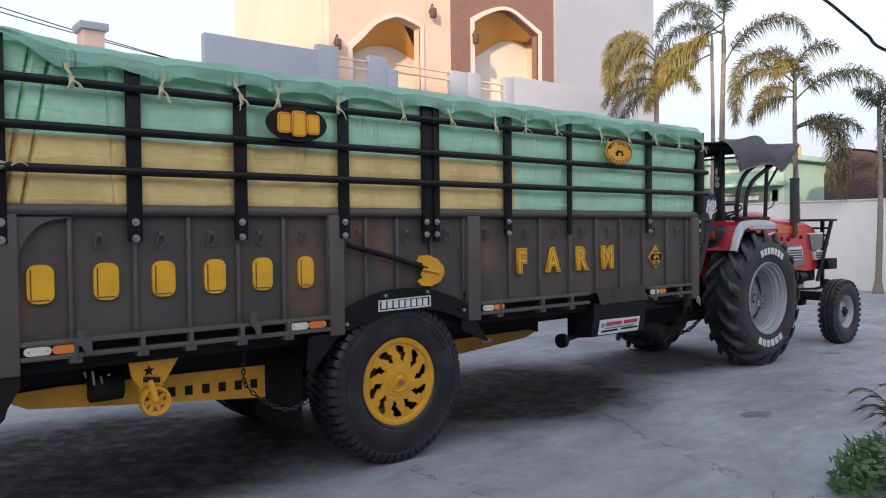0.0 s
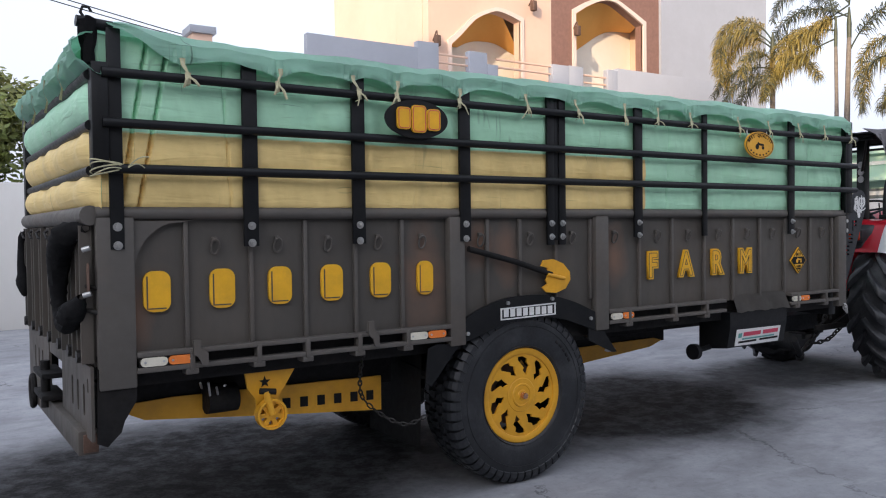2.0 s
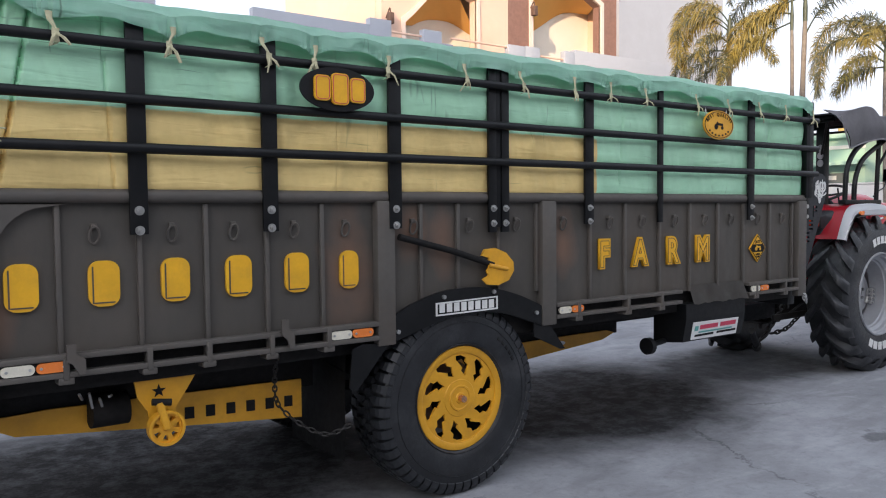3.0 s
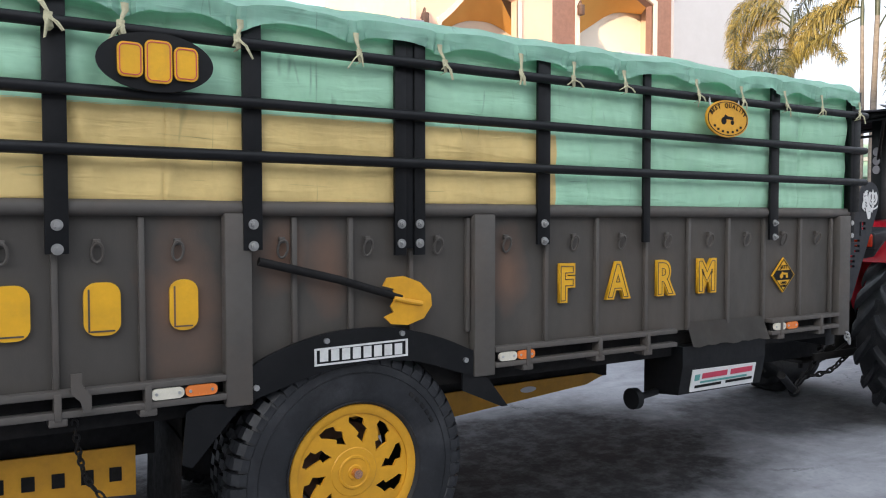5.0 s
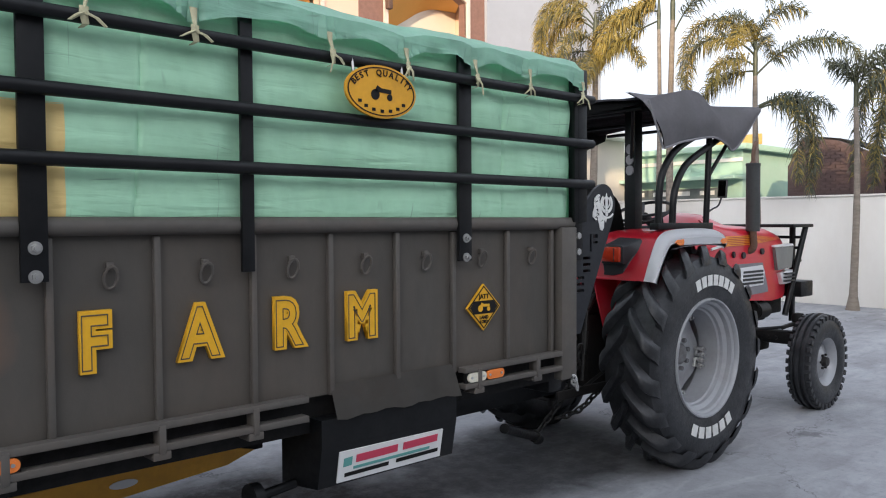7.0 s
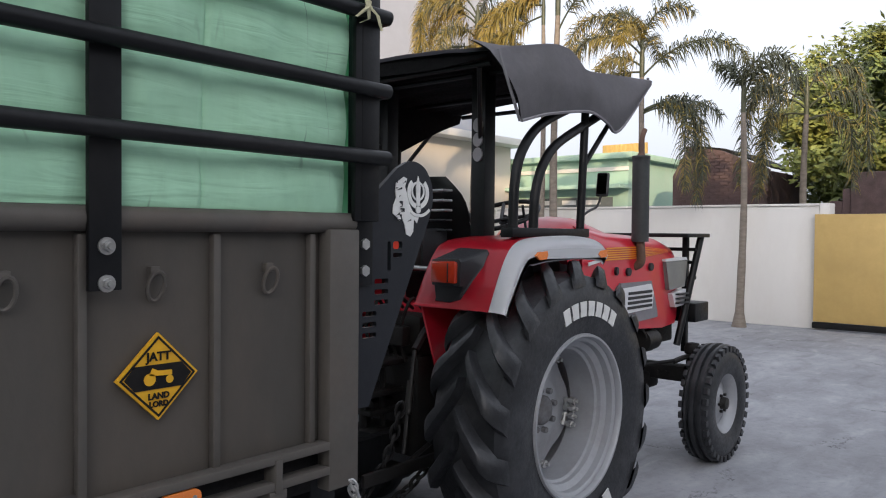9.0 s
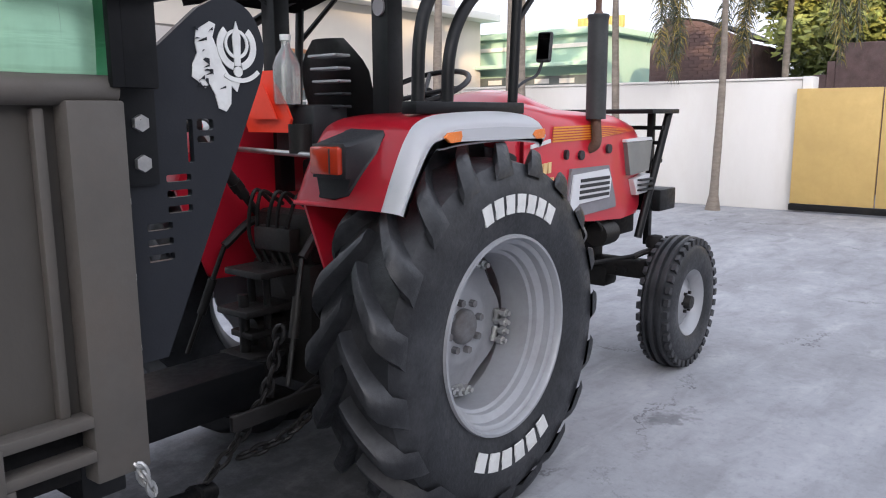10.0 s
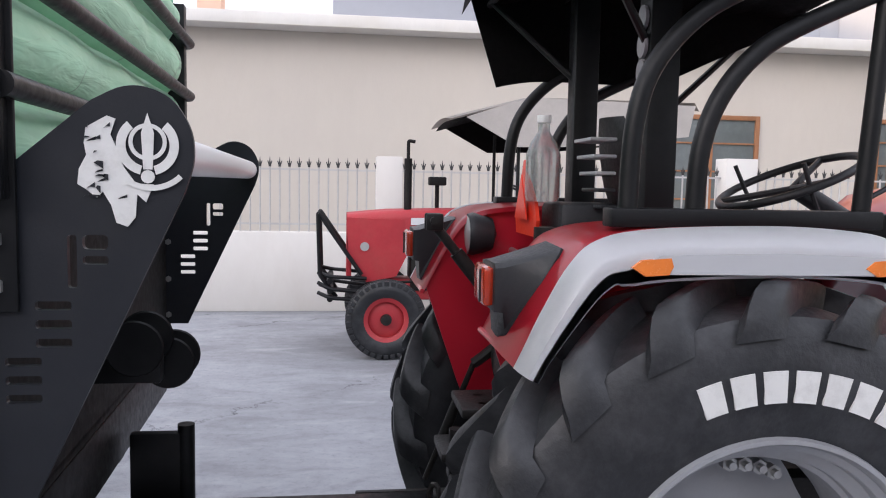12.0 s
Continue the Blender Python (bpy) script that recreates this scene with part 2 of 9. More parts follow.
def rust_patches(m, patches):
    """Worn rusty patches of their own ragged shape on a painted panel."""
    nt = m.node_tree
    bsdf = nt.nodes["Principled BSDF"]
    colour = bsdf.inputs["Base Color"].links[0].from_socket
    co = nt.nodes.new("ShaderNodeTexCoord")
    rough = nt.nodes.new("ShaderNodeTexNoise")
    rough.inputs["Scale"].default_value, rough.inputs["Detail"].default_value = 6.0, 7.0
    nt.links.new(co.outputs["Object"], rough.inputs["Vector"])
    total = None
    for x, z, rx, rz in patches:
        mp = nt.nodes.new("ShaderNodeMapping")
        mp.inputs["Location"].default_value = (-x / rx, 0, -z / rz)
        mp.inputs["Scale"].default_value = (1 / rx, 0.0, 1 / rz)
        nt.links.new(co.outputs["Object"], mp.inputs["Vector"])
        ln = nt.nodes.new("ShaderNodeVectorMath")
        ln.operation = "LENGTH"
        nt.links.new(mp.outputs["Vector"], ln.inputs[0])
        add = nt.nodes.new("ShaderNodeMath")
        add.operation = "MULTIPLY_ADD"
        nt.links.new(rough.outputs["Fac"], add.inputs[0])
        add.inputs[1].default_value = 1.2
        nt.links.new(ln.outputs["Value"], add.inputs[2])
        r = nt.nodes.new("ShaderNodeMapRange")
        for key, value in (("From Min", 0.7), ("From Max", 1.7), ("To Min", 0.75), ("To Max", 0.0)):
            r.inputs[key].default_value = value
        nt.links.new(add.outputs[0], r.inputs["Value"])
        if total is None:
            total = r.outputs["Result"]
        else:
            mx = nt.nodes.new("ShaderNodeMath")
            mx.operation = "MAXIMUM"
            nt.links.new(total, mx.inputs[0])
            nt.links.new(r.outputs["Result"], mx.inputs[1])
            total = mx.outputs[0]
    mixer = nt.nodes.new("ShaderNodeMix")
    mixer.data_type = "RGBA"
    nt.links.new(total, mixer.inputs[0])
    nt.links.new(colour, mixer.inputs[6])
    mixer.inputs[7].default_value = (0.2, 0.115, 0.075, 1)
    nt.links.new(mixer.outputs[2], bsdf.inputs["Base Color"])


rust_patches(BODY, ((-0.62, 1.28, 0.16, 0.34), (-0.24, 1.48, 0.12, 0.16), (-0.02, 1.4, 0.1, 0.22), (0.9, 1.35, 0.12, 0.22), (-2.2, 1.15, 0.1, 0.2)))
GOLD = material("gold_sticker", (0.75, 0.55, 0.25), 0.4, 0.0, 0.06, 8.0)
STRIPE = material("sticker_orange", (0.85, 0.3, 0.02), 0.4, 0.0, 0.06, 8.0)
LAMP_GREY = material("smoked_lamp", (0.16, 0.165, 0.16), 0.15, 0.0, 0.1, 6.0, coat=0.5)
WALL_WHITE = material("white_plaster", (0.72, 0.7, 0.665), 0.85, 0.0, 0.05, 0.8, 0.0015, 35, (0.55, 0.5, 0.42), 0.35, 0.5, stretch=(1, 1, 0.4))
WALL_CREAM = material("cream_plaster", (0.59, 0.545, 0.485), 0.85, 0.0, 0.05, 0.8, 0.0015, 35, (0.52, 0.47, 0.4), 0.3, 0.4, stretch=(1, 1, 0.4))
WALL_PEACH = material("peach_plaster", (0.72, 0.5, 0.38), 0.85, 0.0, 0.05, 0.7, 0.001, 35, (0.6, 0.4, 0.28), 0.25, 0.6)
WALL_TRIM = material("pale_trim_plaster", (0.72, 0.58, 0.5), 0.85, 0.0, 0.05, 0.7, 0.001, 35)
WALL_ORANGE = material("orange_plaster", (0.8, 0.42, 0.1), 0.85, 0.0, 0.05, 0.7, 0.001, 35)
BROWN_TILE = material("brown_cladding", (0.24, 0.13, 0.1), 0.8, 0.0, 0.15, 9.0, 0.004, 24, (0.16, 0.09, 0.07), 0.4, 4.0)
WALL_GREY = material("grey_blue_plaster", (0.37, 0.385, 0.43), 0.85, 0.0, 0.05, 0.7, 0.001, 35, (0.31, 0.32, 0.35), 0.3, 0.5)
MINT = material("mint_plaster", (0.36, 0.53, 0.43), 0.85, 0.0, 0.07, 0.7, 0.001, 35, (0.5, 0.55, 0.48), 0.3, 0.8)
BRICK = material("old_brick", (0.1, 0.066, 0.064), 0.9, 0.0, 0.25, 5.0, 0.006, 20, (0.15, 0.12, 0.115), 0.45, 2.0)
DOORWOOD = material("brown_door_wood", (0.34, 0.15, 0.065), 0.5, 0.0, 0.2, 3.0, 0.001, 60, stretch=(1, 1, 0.15))
PANE = material("window_glass", (0.15, 0.17, 0.17), 0.06, 0.0, 0.2, 2.0)
GATE = material("ochre_gate_sheet", (0.55, 0.38, 0.13), 0.6, 0.0, 0.12, 1.2, 0.001, 40, (0.4, 0.25, 0.08), 0.35, 1.0)
WALL_DULL = material("dull_plaster", (0.3, 0.28, 0.26), 0.9, 0.0, 0.12, 0.7, 0.002, 30, (0.18, 0.16, 0.14), 0.4, 0.5)
FENCE_PALE = material("fence_pale_paint", (0.5, 0.49, 0.48), 0.6, 0.0, 0.15, 8.0)
# bright sun on the veranda wall, put into the plaster colour
WALL_SUNLIT = material("sunlit_plaster", (0.8, 0.76, 0.66), 0.85, 0.0, 0.05, 0.7, 0.001, 35)
IRON = material("fence_iron", (0.03, 0.03, 0.032), 0.55, 0.0, 0.2, 8.0)
BARK = material("palm_bark", (0.23, 0.195, 0.16), 0.9, 0.0, 0.25, 6.0, 0.006, 25, (0.1, 0.08, 0.06), 0.4, 5.0, stretch=(1, 1, 3))
# golden tone: old leaflets, and sunlight on fronds put into the colour
FROND = material("palm_leaf", (0.27, 0.21, 0.045), 0.5, 0.0, 0.45, 1.5, 0.0, 80, (0.42, 0.26, 0.03), 0.5, 0.9)
FROND_DARK = material("palm_leaf_dark", (0.062, 0.072, 0.042), 0.5, 0.0, 0.4, 1.5, 0.0, 80, (0.12, 0.11, 0.04), 0.5, 0.9)
LEAF = material("tree_leaf", (0.17, 0.21, 0.05), 0.55, 0.0, 0.5, 0.8, 0.0, 80, (0.36, 0.32, 0.07), 0.7, 0.5)
BUSH_LEAF = material("bush_leaf", (0.05, 0.12, 0.03), 0.5, 0.0, 0.4, 6.0, 0.0, 80, (0.12, 0.14, 0.04), 0.4, 5.0)
PINK_LEAF = material("purple_petal", (0.24, 0.11, 0.28), 0.5, 0.0, 0.3, 6.0)
MIRROR = material("mirror_glass", (0.8, 0.8, 0.8), 0.04, 1.0, 0.02, 4.0)
BOTTLE = material("milky_plastic", (0.72, 0.74, 0.73), 0.2, 0.0, 0.06, 8.0)
BOTTLE.node_tree.nodes["Principled BSDF"].inputs["Transmission Weight"].default_value = 0.75
SIGN_WHITE = material("sign_white", (0.75, 0.75, 0.74), 0.4, 0.0, 0.05, 8.0)
SIGN_RED = material("sign_red", (0.55, 0.05, 0.1), 0.4, 0.0, 0.05, 8.0)
SIGN_TEAL = material("sign_teal", (0.12, 0.35, 0.32), 0.4, 0.0, 0.05, 8.0)


def worn_cloth(m, depth=0.5):
    """Thin crease lines, pleats and rubbed grime on tarpaulin."""
    nt = m.node_tree
    bsdf = nt.nodes["Principled BSDF"]
    colour = bsdf.inputs["Base Color"].links[0].from_socket
    co = nt.nodes.new("ShaderNodeTexCoord")
    lines = None
    for scale, stretch, turn, width, lo, hi in ((1.0, (4.2, 1.0, 0.3), 0.05, 0.008, 0.54, 0.66), (1.0, (0.22, 1.0, 4.5), 0.03, 0.007, 0.54, 0.66)):
        mp = nt.nodes.new("ShaderNodeMapping")
        mp.inputs["Scale"].default_value = stretch
        mp.inputs["Rotation"].default_value = (0, turn, 0)
        nt.links.new(co.outputs["Object"], mp.inputs["Vector"])
        n = nt.nodes.new("ShaderNodeTexNoise")
        n.inputs["Scale"].default_value, n.inputs["Detail"].default_value, n.inputs["Roughness"].default_value = scale * 1.6, 1.2, 0.4
        nt.links.new(mp.outputs["Vector"], n.inputs["Vector"])
        a = nt.nodes.new("ShaderNodeMath")
        a.operation = "SUBTRACT"
        nt.links.new(n.outputs["Fac"], a.inputs[0])
        a.inputs[1].default_value = 0.5
        b = nt.nodes.new("ShaderNodeMath")
        b.operation = "ABSOLUTE"
        nt.links.new(a.outputs[0], b.inputs[0])
        r = nt.nodes.new("ShaderNodeMapRange")
        for key, value in (("From Min", 0.0), ("From Max", width), ("To Min", 1.0), ("To Max", 0.0)):
            r.inputs[key].default_value = value
        nt.links.new(b.outputs[0], r.inputs["Value"])
        mask = nt.nodes.new("ShaderNodeTexNoise")
        mask.inputs["Scale"].default_value, mask.inputs["Detail"].default_value = 2.3 + scale, 3.0
        nt.links.new(co.outputs["Object"], mask.inputs["Vector"])
        keep = nt.nodes.new("ShaderNodeMapRange")
        for key, value in (("From Min", lo), ("From Max", hi), ("To Min", 0.0), ("To Max", depth)):
            keep.inputs[key].default_value = value
        nt.links.new(mask.outputs["Fac"], keep.inputs["Value"])
        mul = nt.nodes.new("ShaderNodeMath")
        mul.operation = "MULTIPLY"
        nt.links.new(r.outputs["Result"], mul.inputs[0])
        nt.links.new(keep.outputs["Result"], mul.inputs[1])
        if lines is None:
            lines = mul.outputs[0]
        else:
            mx = nt.nodes.new("ShaderNodeMath")
            mx.operation = "MAXIMUM"
            nt.links.new(lines, mx.inputs[0])
            nt.links.new(mul.outputs[0], mx.inputs[1])
            lines = mx.outputs[0]
    mixer = nt.nodes.new("ShaderNodeMix")
    mixer.data_type, mixer.blend_type = "RGBA", "MULTIPLY"
    nt.links.new(lines, mixer.inputs[0])
    nt.links.new(colour, mixer.inputs[6])
    mixer.inputs[7].default_value = (0.22, 0.25, 0.2, 1)
    nt.links.new(mixer.outputs[2], bsdf.inputs["Base Color"])
    # shallow wrinkles, mostly level, with some upright ones
    height = None
    for stretch, scale, weight in (((0.8, 1.0, 6.0), 4.0, 0.6), ((3.0, 1.0, 0.8), 2.0, 0.45), ((1.0, 1.0, 2.0), 5.0, 0.3)):
        mp = nt.nodes.new("ShaderNodeMapping")
        mp.inputs["Scale"].default_value = stretch
        mp.inputs["Rotation"].default_value = (0, 0.12, 0)
        nt.links.new(co.outputs["Object"], mp.inputs["Vector"])
        n = nt.nodes.new("ShaderNodeTexNoise")
        n.inputs["Scale"].default_value, n.inputs["Detail"].default_value, n.inputs["Roughness"].default_value = scale, 3.0, 0.45
        n.inputs["Distortion"].default_value = 0.8
        nt.links.new(mp.outputs["Vector"], n.inputs["Vector"])
        mul = nt.nodes.new("ShaderNodeMath")
        mul.operation = "MULTIPLY"
        nt.links.new(n.outputs["Fac"], mul.inputs[0])
        mul.inputs[1].default_value = weight
        if height is None:
            height = mul.outputs[0]
        else:
            add = nt.nodes.new("ShaderNodeMath")
            nt.links.new(height, add.inputs[0])
            nt.links.new(mul.outputs[0], add.inputs[1])
            height = add.outputs[0]
    relief = nt.nodes.new("ShaderNodeBump")
    relief.inputs["Strength"].default_value, relief.inputs["Distance"].default_value = 0.8, 0.017
    nt.links.new(height, relief.inputs["Height"])
    nt.links.new(relief.outputs["Normal"], bsdf.inputs["Normal"])


for cloth in (GREEN, COVER, SAND):
    worn_cloth(cloth, 0.75)


# ---- mesh helpers ----
def thing(name, m, label, category, group="", kind=""):
    ob = new(name)
    ob.matrix_basis = m
    ob.empty_display_size = 0.2
    return tagged(ob, label, category, group, kind)


def mesh_of(name, bm, mat, smooth=True):
    me = bpy.data.meshes.new(name)
    bmesh.ops.recalc_face_normals(bm, faces=bm.faces[:])
    bm.to_mesh(me)
    bm.free()
    me.materials.append(mat)
    if smooth:
        me.polygons.foreach_set("use_smooth", [True] * len(me.polygons))
        me.set_sharp_from_angle(angle=radians(38))
    return me


def part(name, bm, mat, parent, label="", smooth=True):
    ob = new(name, mesh_of(name, bm, mat, smooth))
    ob.parent = parent
    if label:
        ob["label"] = label
    return ob


def shared(name, me, parent, m, label=""):
    ob = new(name, me)
    ob.parent = parent
    ob.matrix_basis = m
    if label:
        ob["label"] = label
    return ob


def solid(name, bm, mat, label, category, kind="structure", smooth=True):
    return tagged(new(name, mesh_of(name, bm, mat, smooth)), label, category, "", kind)


def box(bm, lo, hi, bevel=0.0):
    lo, hi = Vector(lo), Vector(hi)
    made = bmesh.ops.create_cube(bm, size=1.0, matrix=Matrix.Translation((lo + hi) / 2) @ Matrix.Diagonal((*(hi - lo), 1)))
    if bevel:
        edges = list({e for v in made["verts"] for e in v.link_edges})
        bmesh.ops.bevel(bm, geom=edges, offset=bevel, segments=2, profile=0.5, affect="EDGES")
    return bm


def rod(bm, a, b, r, n=12, r2=None):
    a, b = Vector(a), Vector(b)
    m = Matrix.Translation((a + b) / 2) @ (b - a).to_track_quat("Z", "Y").to_matrix().to_4x4()
    bmesh.ops.create_cone(bm, cap_ends=True, segments=n, radius1=r, radius2=r if r2 is None else r2, depth=(b - a).length, matrix=m)
    return bm


def tube(bm, pts, r, n=10, closed=False, radii=None):
    """A swept round bar through pts."""
    pts = [Vector(p) for p in pts]
    rings = []
    count = len(pts)
    side = None
    for i, p in enumerate(pts):
        if closed:
            d = pts[(i + 1) % count] - pts[i - 1]
        else:
            d = pts[min(i + 1, count - 1)] - pts[max(i - 1, 0)]
        d.normalize()
        side = d.orthogonal() if side is None else side - d * side.dot(d)
        s = side = side.normalized()
        u = s.cross(d).normalized()
        rr = radii[i] if radii else r
        rings.append([bm.verts.new(p + s * (rr * math.cos(2 * math.pi * k / n)) + u * (rr * math.sin(2 * math.pi * k / n))) for k in range(n)])
    pairs = list(zip(rings, rings[1:])) + ([(rings[-1], rings[0])] if closed else [])
    for ra, rb in pairs:
        for k in range(n):
            bm.faces.new((ra[k], ra[(k + 1) % n], rb[(k + 1) % n], rb[k]))
    if not closed:
        bm.faces.new(rings[0][::-1])
        bm.faces.new(rings[-1])
    return bm


def bend(points, r=0.15, steps=6):
    """Rounds the inner corners of a polyline."""
    pts = [Vector(p) for p in points]
    out = [pts[0]]
    for a, p, b in zip(pts, pts[1:], pts[2:]):
        u, v = (a - p), (b - p)
        k = min(r, u.length * 0.48, v.length * 0.48)
        s, e = p + u.normalized() * k, p + v.normalized() * k
        for i in range(steps + 1):
            t = i / steps
            out.append(s * (1 - t) ** 2 + p * (2 * t * (1 - t)) + e * t * t)
    out.append(pts[-1])
    return out


def prism(bm, outline, depth, to=None):
    """A flat outline (x, z) extruded along +y by depth; to: a matrix."""
    to = to or Matrix.Identity(4)
    front = [bm.verts.new(to @ Vector((x, 0, z))) for x, z in outline]
    back = [bm.verts.new(to @ Vector((x, depth, z))) for x, z in outline]
    bm.faces.new(front)
    bm.faces.new(back[::-1])
    n = len(outline)
    for i in range(n):
        bm.faces.new((front[i], front[(i + 1) % n], back[(i + 1) % n], back[i]))
    return bm


def lathe(bm, profile, n=48, centre=(0, 0, 0), closed=True):
    """Turns a profile of (radius, y) round the y axis."""
    c = Vector(centre)
    rings = []
    for k in range(n):
        a = 2 * math.pi * k / n
        rings.append([bm.verts.new(c + Vector((r * math.cos(a), y, r * math.sin(a)))) for r, y in profile])
    m = len(profile)
    for k in range(n):
        ra, rb = rings[k], rings[(k + 1) % n]
        for i in range(m if closed else m - 1):
            j = (i + 1) % m
            bm.faces.new((ra[i], rb[i], rb[j], ra[j]))
    return bm


def disc_points(cx, cz, rx, rz, n=32):
    return [(cx + rx * math.cos(2 * math.pi * k / n), cz + rz * math.sin(2 * math.pi * k / n)) for k in range(n)]


def rounded(x0, z0, x1, z1, r, steps=5):
    out = []
    for cx, cz, a0 in ((x1 - r, z1 - r, 0), (x0 + r, z1 - r, 90), (x0 + r, z0 + r, 180), (x1 - r, z0 + r, 270)):
        for i in range(steps + 1):
            a = radians(a0 + 90 * i / steps)
            out.append((cx + r * math.cos(a), cz + r * math.sin(a)))
    return out


def text_mesh(body, size, depth, fat, mat, outline=0.0):
    """Raised lettering from the built-in font, facing -y, centred on x, standing on z = 0."""
    curve = bpy.data.curves.new("lettering", "FONT")
    curve.body, curve.size, curve.extrude, curve.offset, curve.align_x = body, size, depth / 2, fat, "CENTER"
    curve.resolution_u = 4
    if outline:
        curve.fill_mode, curve.bevel_depth, curve.bevel_resolution = "NONE", outline, 1
    ob = bpy.data.objects.new("lettering", curve)
    scene.collection.objects.link(ob)
    me = bpy.data.meshes.new_from_object(ob.evaluated_get(bpy.context.evaluated_depsgraph_get()))
    bpy.data.objects.remove(ob)
    bpy.data.curves.remove(curve)
    me.transform(pose(0, 0, 0, 90, 0, 0))
    me.materials.clear()
    me.materials.append(mat)
    return me


def holed(bm, outer, holes, depth, to=None):
    """A plate (x, z) with cut-outs, thick along +y."""
    to = to or Matrix.Identity(4)
    flat = bmesh.new()
    edges = []
    for loop in [outer, *holes]:
        vs = [flat.verts.new((x, 0, z)) for x, z in loop]
        edges += [flat.edges.new((vs[i], vs[(i + 1) % len(vs)])) for i in range(len(vs))]
    bmesh.ops.triangle_fill(flat, use_beauty=True, use_dissolve=False, edges=edges, normal=(0, -1, 0))
    index = {}
    for v in flat.verts:
        index[v] = (bm.verts.new(to @ v.co), bm.verts.new(to @ (v.co + Vector((0, depth, 0)))))
    for f in flat.faces:
        bm.faces.new([index[v][0] for v in f.verts])
        bm.faces.new([index[v][1] for v in reversed(f.verts)])
    for e in flat.edges:
        if len(e.link_faces) == 1:
            a, b = e.verts
            bm.faces.new((index[a][0], index[b][0], index[b][1], index[a][1]))
    flat.free()
    return bm


# ---- large structure ----
def yard_height(x, y):
    """The slab lies slightly lower under the trailer."""
    ramp = [min(1.0, max(0.0, v)) for v in ((4.0 - x) / 3.0, (x + 8.0) / 3.0, (6.0 - abs(y - 1.0)) / 3.0)]
    return -0.037 * math.prod(v * v * (3 - 2 * v) for v in ramp)


bm = bmesh.new()
xs, ys = [-400, *[-9 + 0.5 * k for k in range(29)], 400], [-400, *[-6 + 0.5 * k for k in range(29)], 400]
slab = [[bm.verts.new((x, y, yard_height(x, y))) for y in ys] for x in xs]
for ra, rb in zip(slab, slab[1:]):
    for a, b, c, d in zip(ra, rb, rb[1:], ra[1:]):
        bm.faces.new((a, b, c, d))
ground = solid("ground", bm, CONCRETE, "grey concrete yard with painted under-trailer shade, stains and hairline cracks", "ground")

# boundary wall along the palms, and the gate beside it
bm = box(bmesh.new(), (16.35, 2.0, 0), (16.6, 8.95, 2.13), 0.01)
box(bm, (16.32, 1.99, 2.134), (16.63, 8.95, 2.175), 0.01)
wall_east = solid("wall_east", bm, WALL_WHITE, "white plastered boundary wall behind the palms", "wall")
bm = box(bmesh.new(), (16.3, 1.83, 0), (16.66, 1.985, 2.18), 0.01)
wall_pier = solid("wall_pier", bm, WALL_WHITE, "white plastered gate pier", "wall")

yard_gate = thing("yard_gate", pose(16.25, 2.05, 0, 0, 0, 0), "closed ochre sheet metal yard gate", "gate")
for k in range(4):
    part("gate_leaf", box(bmesh.new(), (-0.03, -1.25 * (k + 1) + 0.01, 0.14), (0.03, -1.25 * k - 0.01, 1.985), 0.008), GATE, yard_gate)
part("bottom_rail", box(bmesh.new(), (-0.05, -5.0, 0.03), (0.05, 0, 0.13), 0.006), CHASSIS, yard_gate, "dark bottom rail")
bm = box(bmesh.new(), (16.3, -40, 0), (16.7, -3.0, 2.18))
solid("wall_east_far", bm, WALL_WHITE, "white plastered boundary wall", "wall")

# house: ground floor wall, slab, terrace parapet
bm = box(bmesh.new(), (-0.6, 13.0, 0), (22.6, 13.3, 4.38))
house_wall = solid("wall_north", bm, WALL_CREAM, "cream plastered ground floor wall of the house", "wall")
bm = box(bmesh.new(), (-0.7, 12.45, 4.384), (22.9, 16.0, 4.6), 0.01)
solid("terrace_slab", bm, WALL_WHITE, "white projecting concrete floor slab", "slab")
terrace = thing("terrace_parapet", pose(0, 13.0, 4.52), "stepped white parapet with piers on the terrace", "parapet", kind="structure")
for x0, x1, z in ((4.1, 7.06, 1.6), (7.06, 7.68, 1.77), (8.63, 9.2, 1.69), (9.2, 9.56, 1.4), (11.47, 12.08, 1.64), (12.08, 12.62, 1.66), (13.6, 14.0, 1.7), (14.0, 19.5, 1.77)):
    part("parapet_pier", box(bmesh.new(), (x0, 0, 0), (x1, 0.2, z), 0.01), WALL_GREY, terrace)
for x0, x1, dz in ((7.68, 8.63, 0.0), (9.56, 11.47, 0.06), (12.62, 13.6, -0.06)):
    for z in (1.31, 1.52):
        part("railing_bar", rod(bmesh.new(), (x0, 0.1, z + dz), (x1, 0.1, z + dz), 0.03), WALL_PEACH, terrace)
    part("parapet_base", box(bmesh.new(), (x0, 0.02, 0), (x1, 0.18, 0.95)), WALL_GREY, terrace)


def arch(points, base=0.4):
    """Outline of a lopsided arched opening: jambs, then the curve from one springing to the other."""
    curve = smooth_arc(points)
    return [(curve[0].x, base), (curve[-1].x, base)] + [(v.x, v.y) for v in reversed(curve)]


def smooth_arc(points, n=5):
    """Rounded line through points in (x, z)."""
    p = [Vector(q) for q in points]
    p = [p[0] * 2 - p[1], *p, p[-1] * 2 - p[-2]]
    out = []
    for i in range(1, len(p) - 2):
        for k in range(n):
            t = k / n
            out.append(0.5 * ((2 * p[i]) + (p[i + 1] - p[i - 1]) * t + (2 * p[i - 1] - 5 * p[i] + 4 * p[i + 1] - p[i + 2]) * t * t + (3 * p[i] - p[i - 1] - 3 * p[i + 1] + p[i + 2]) * t ** 3))
    return out + [p[-2]]


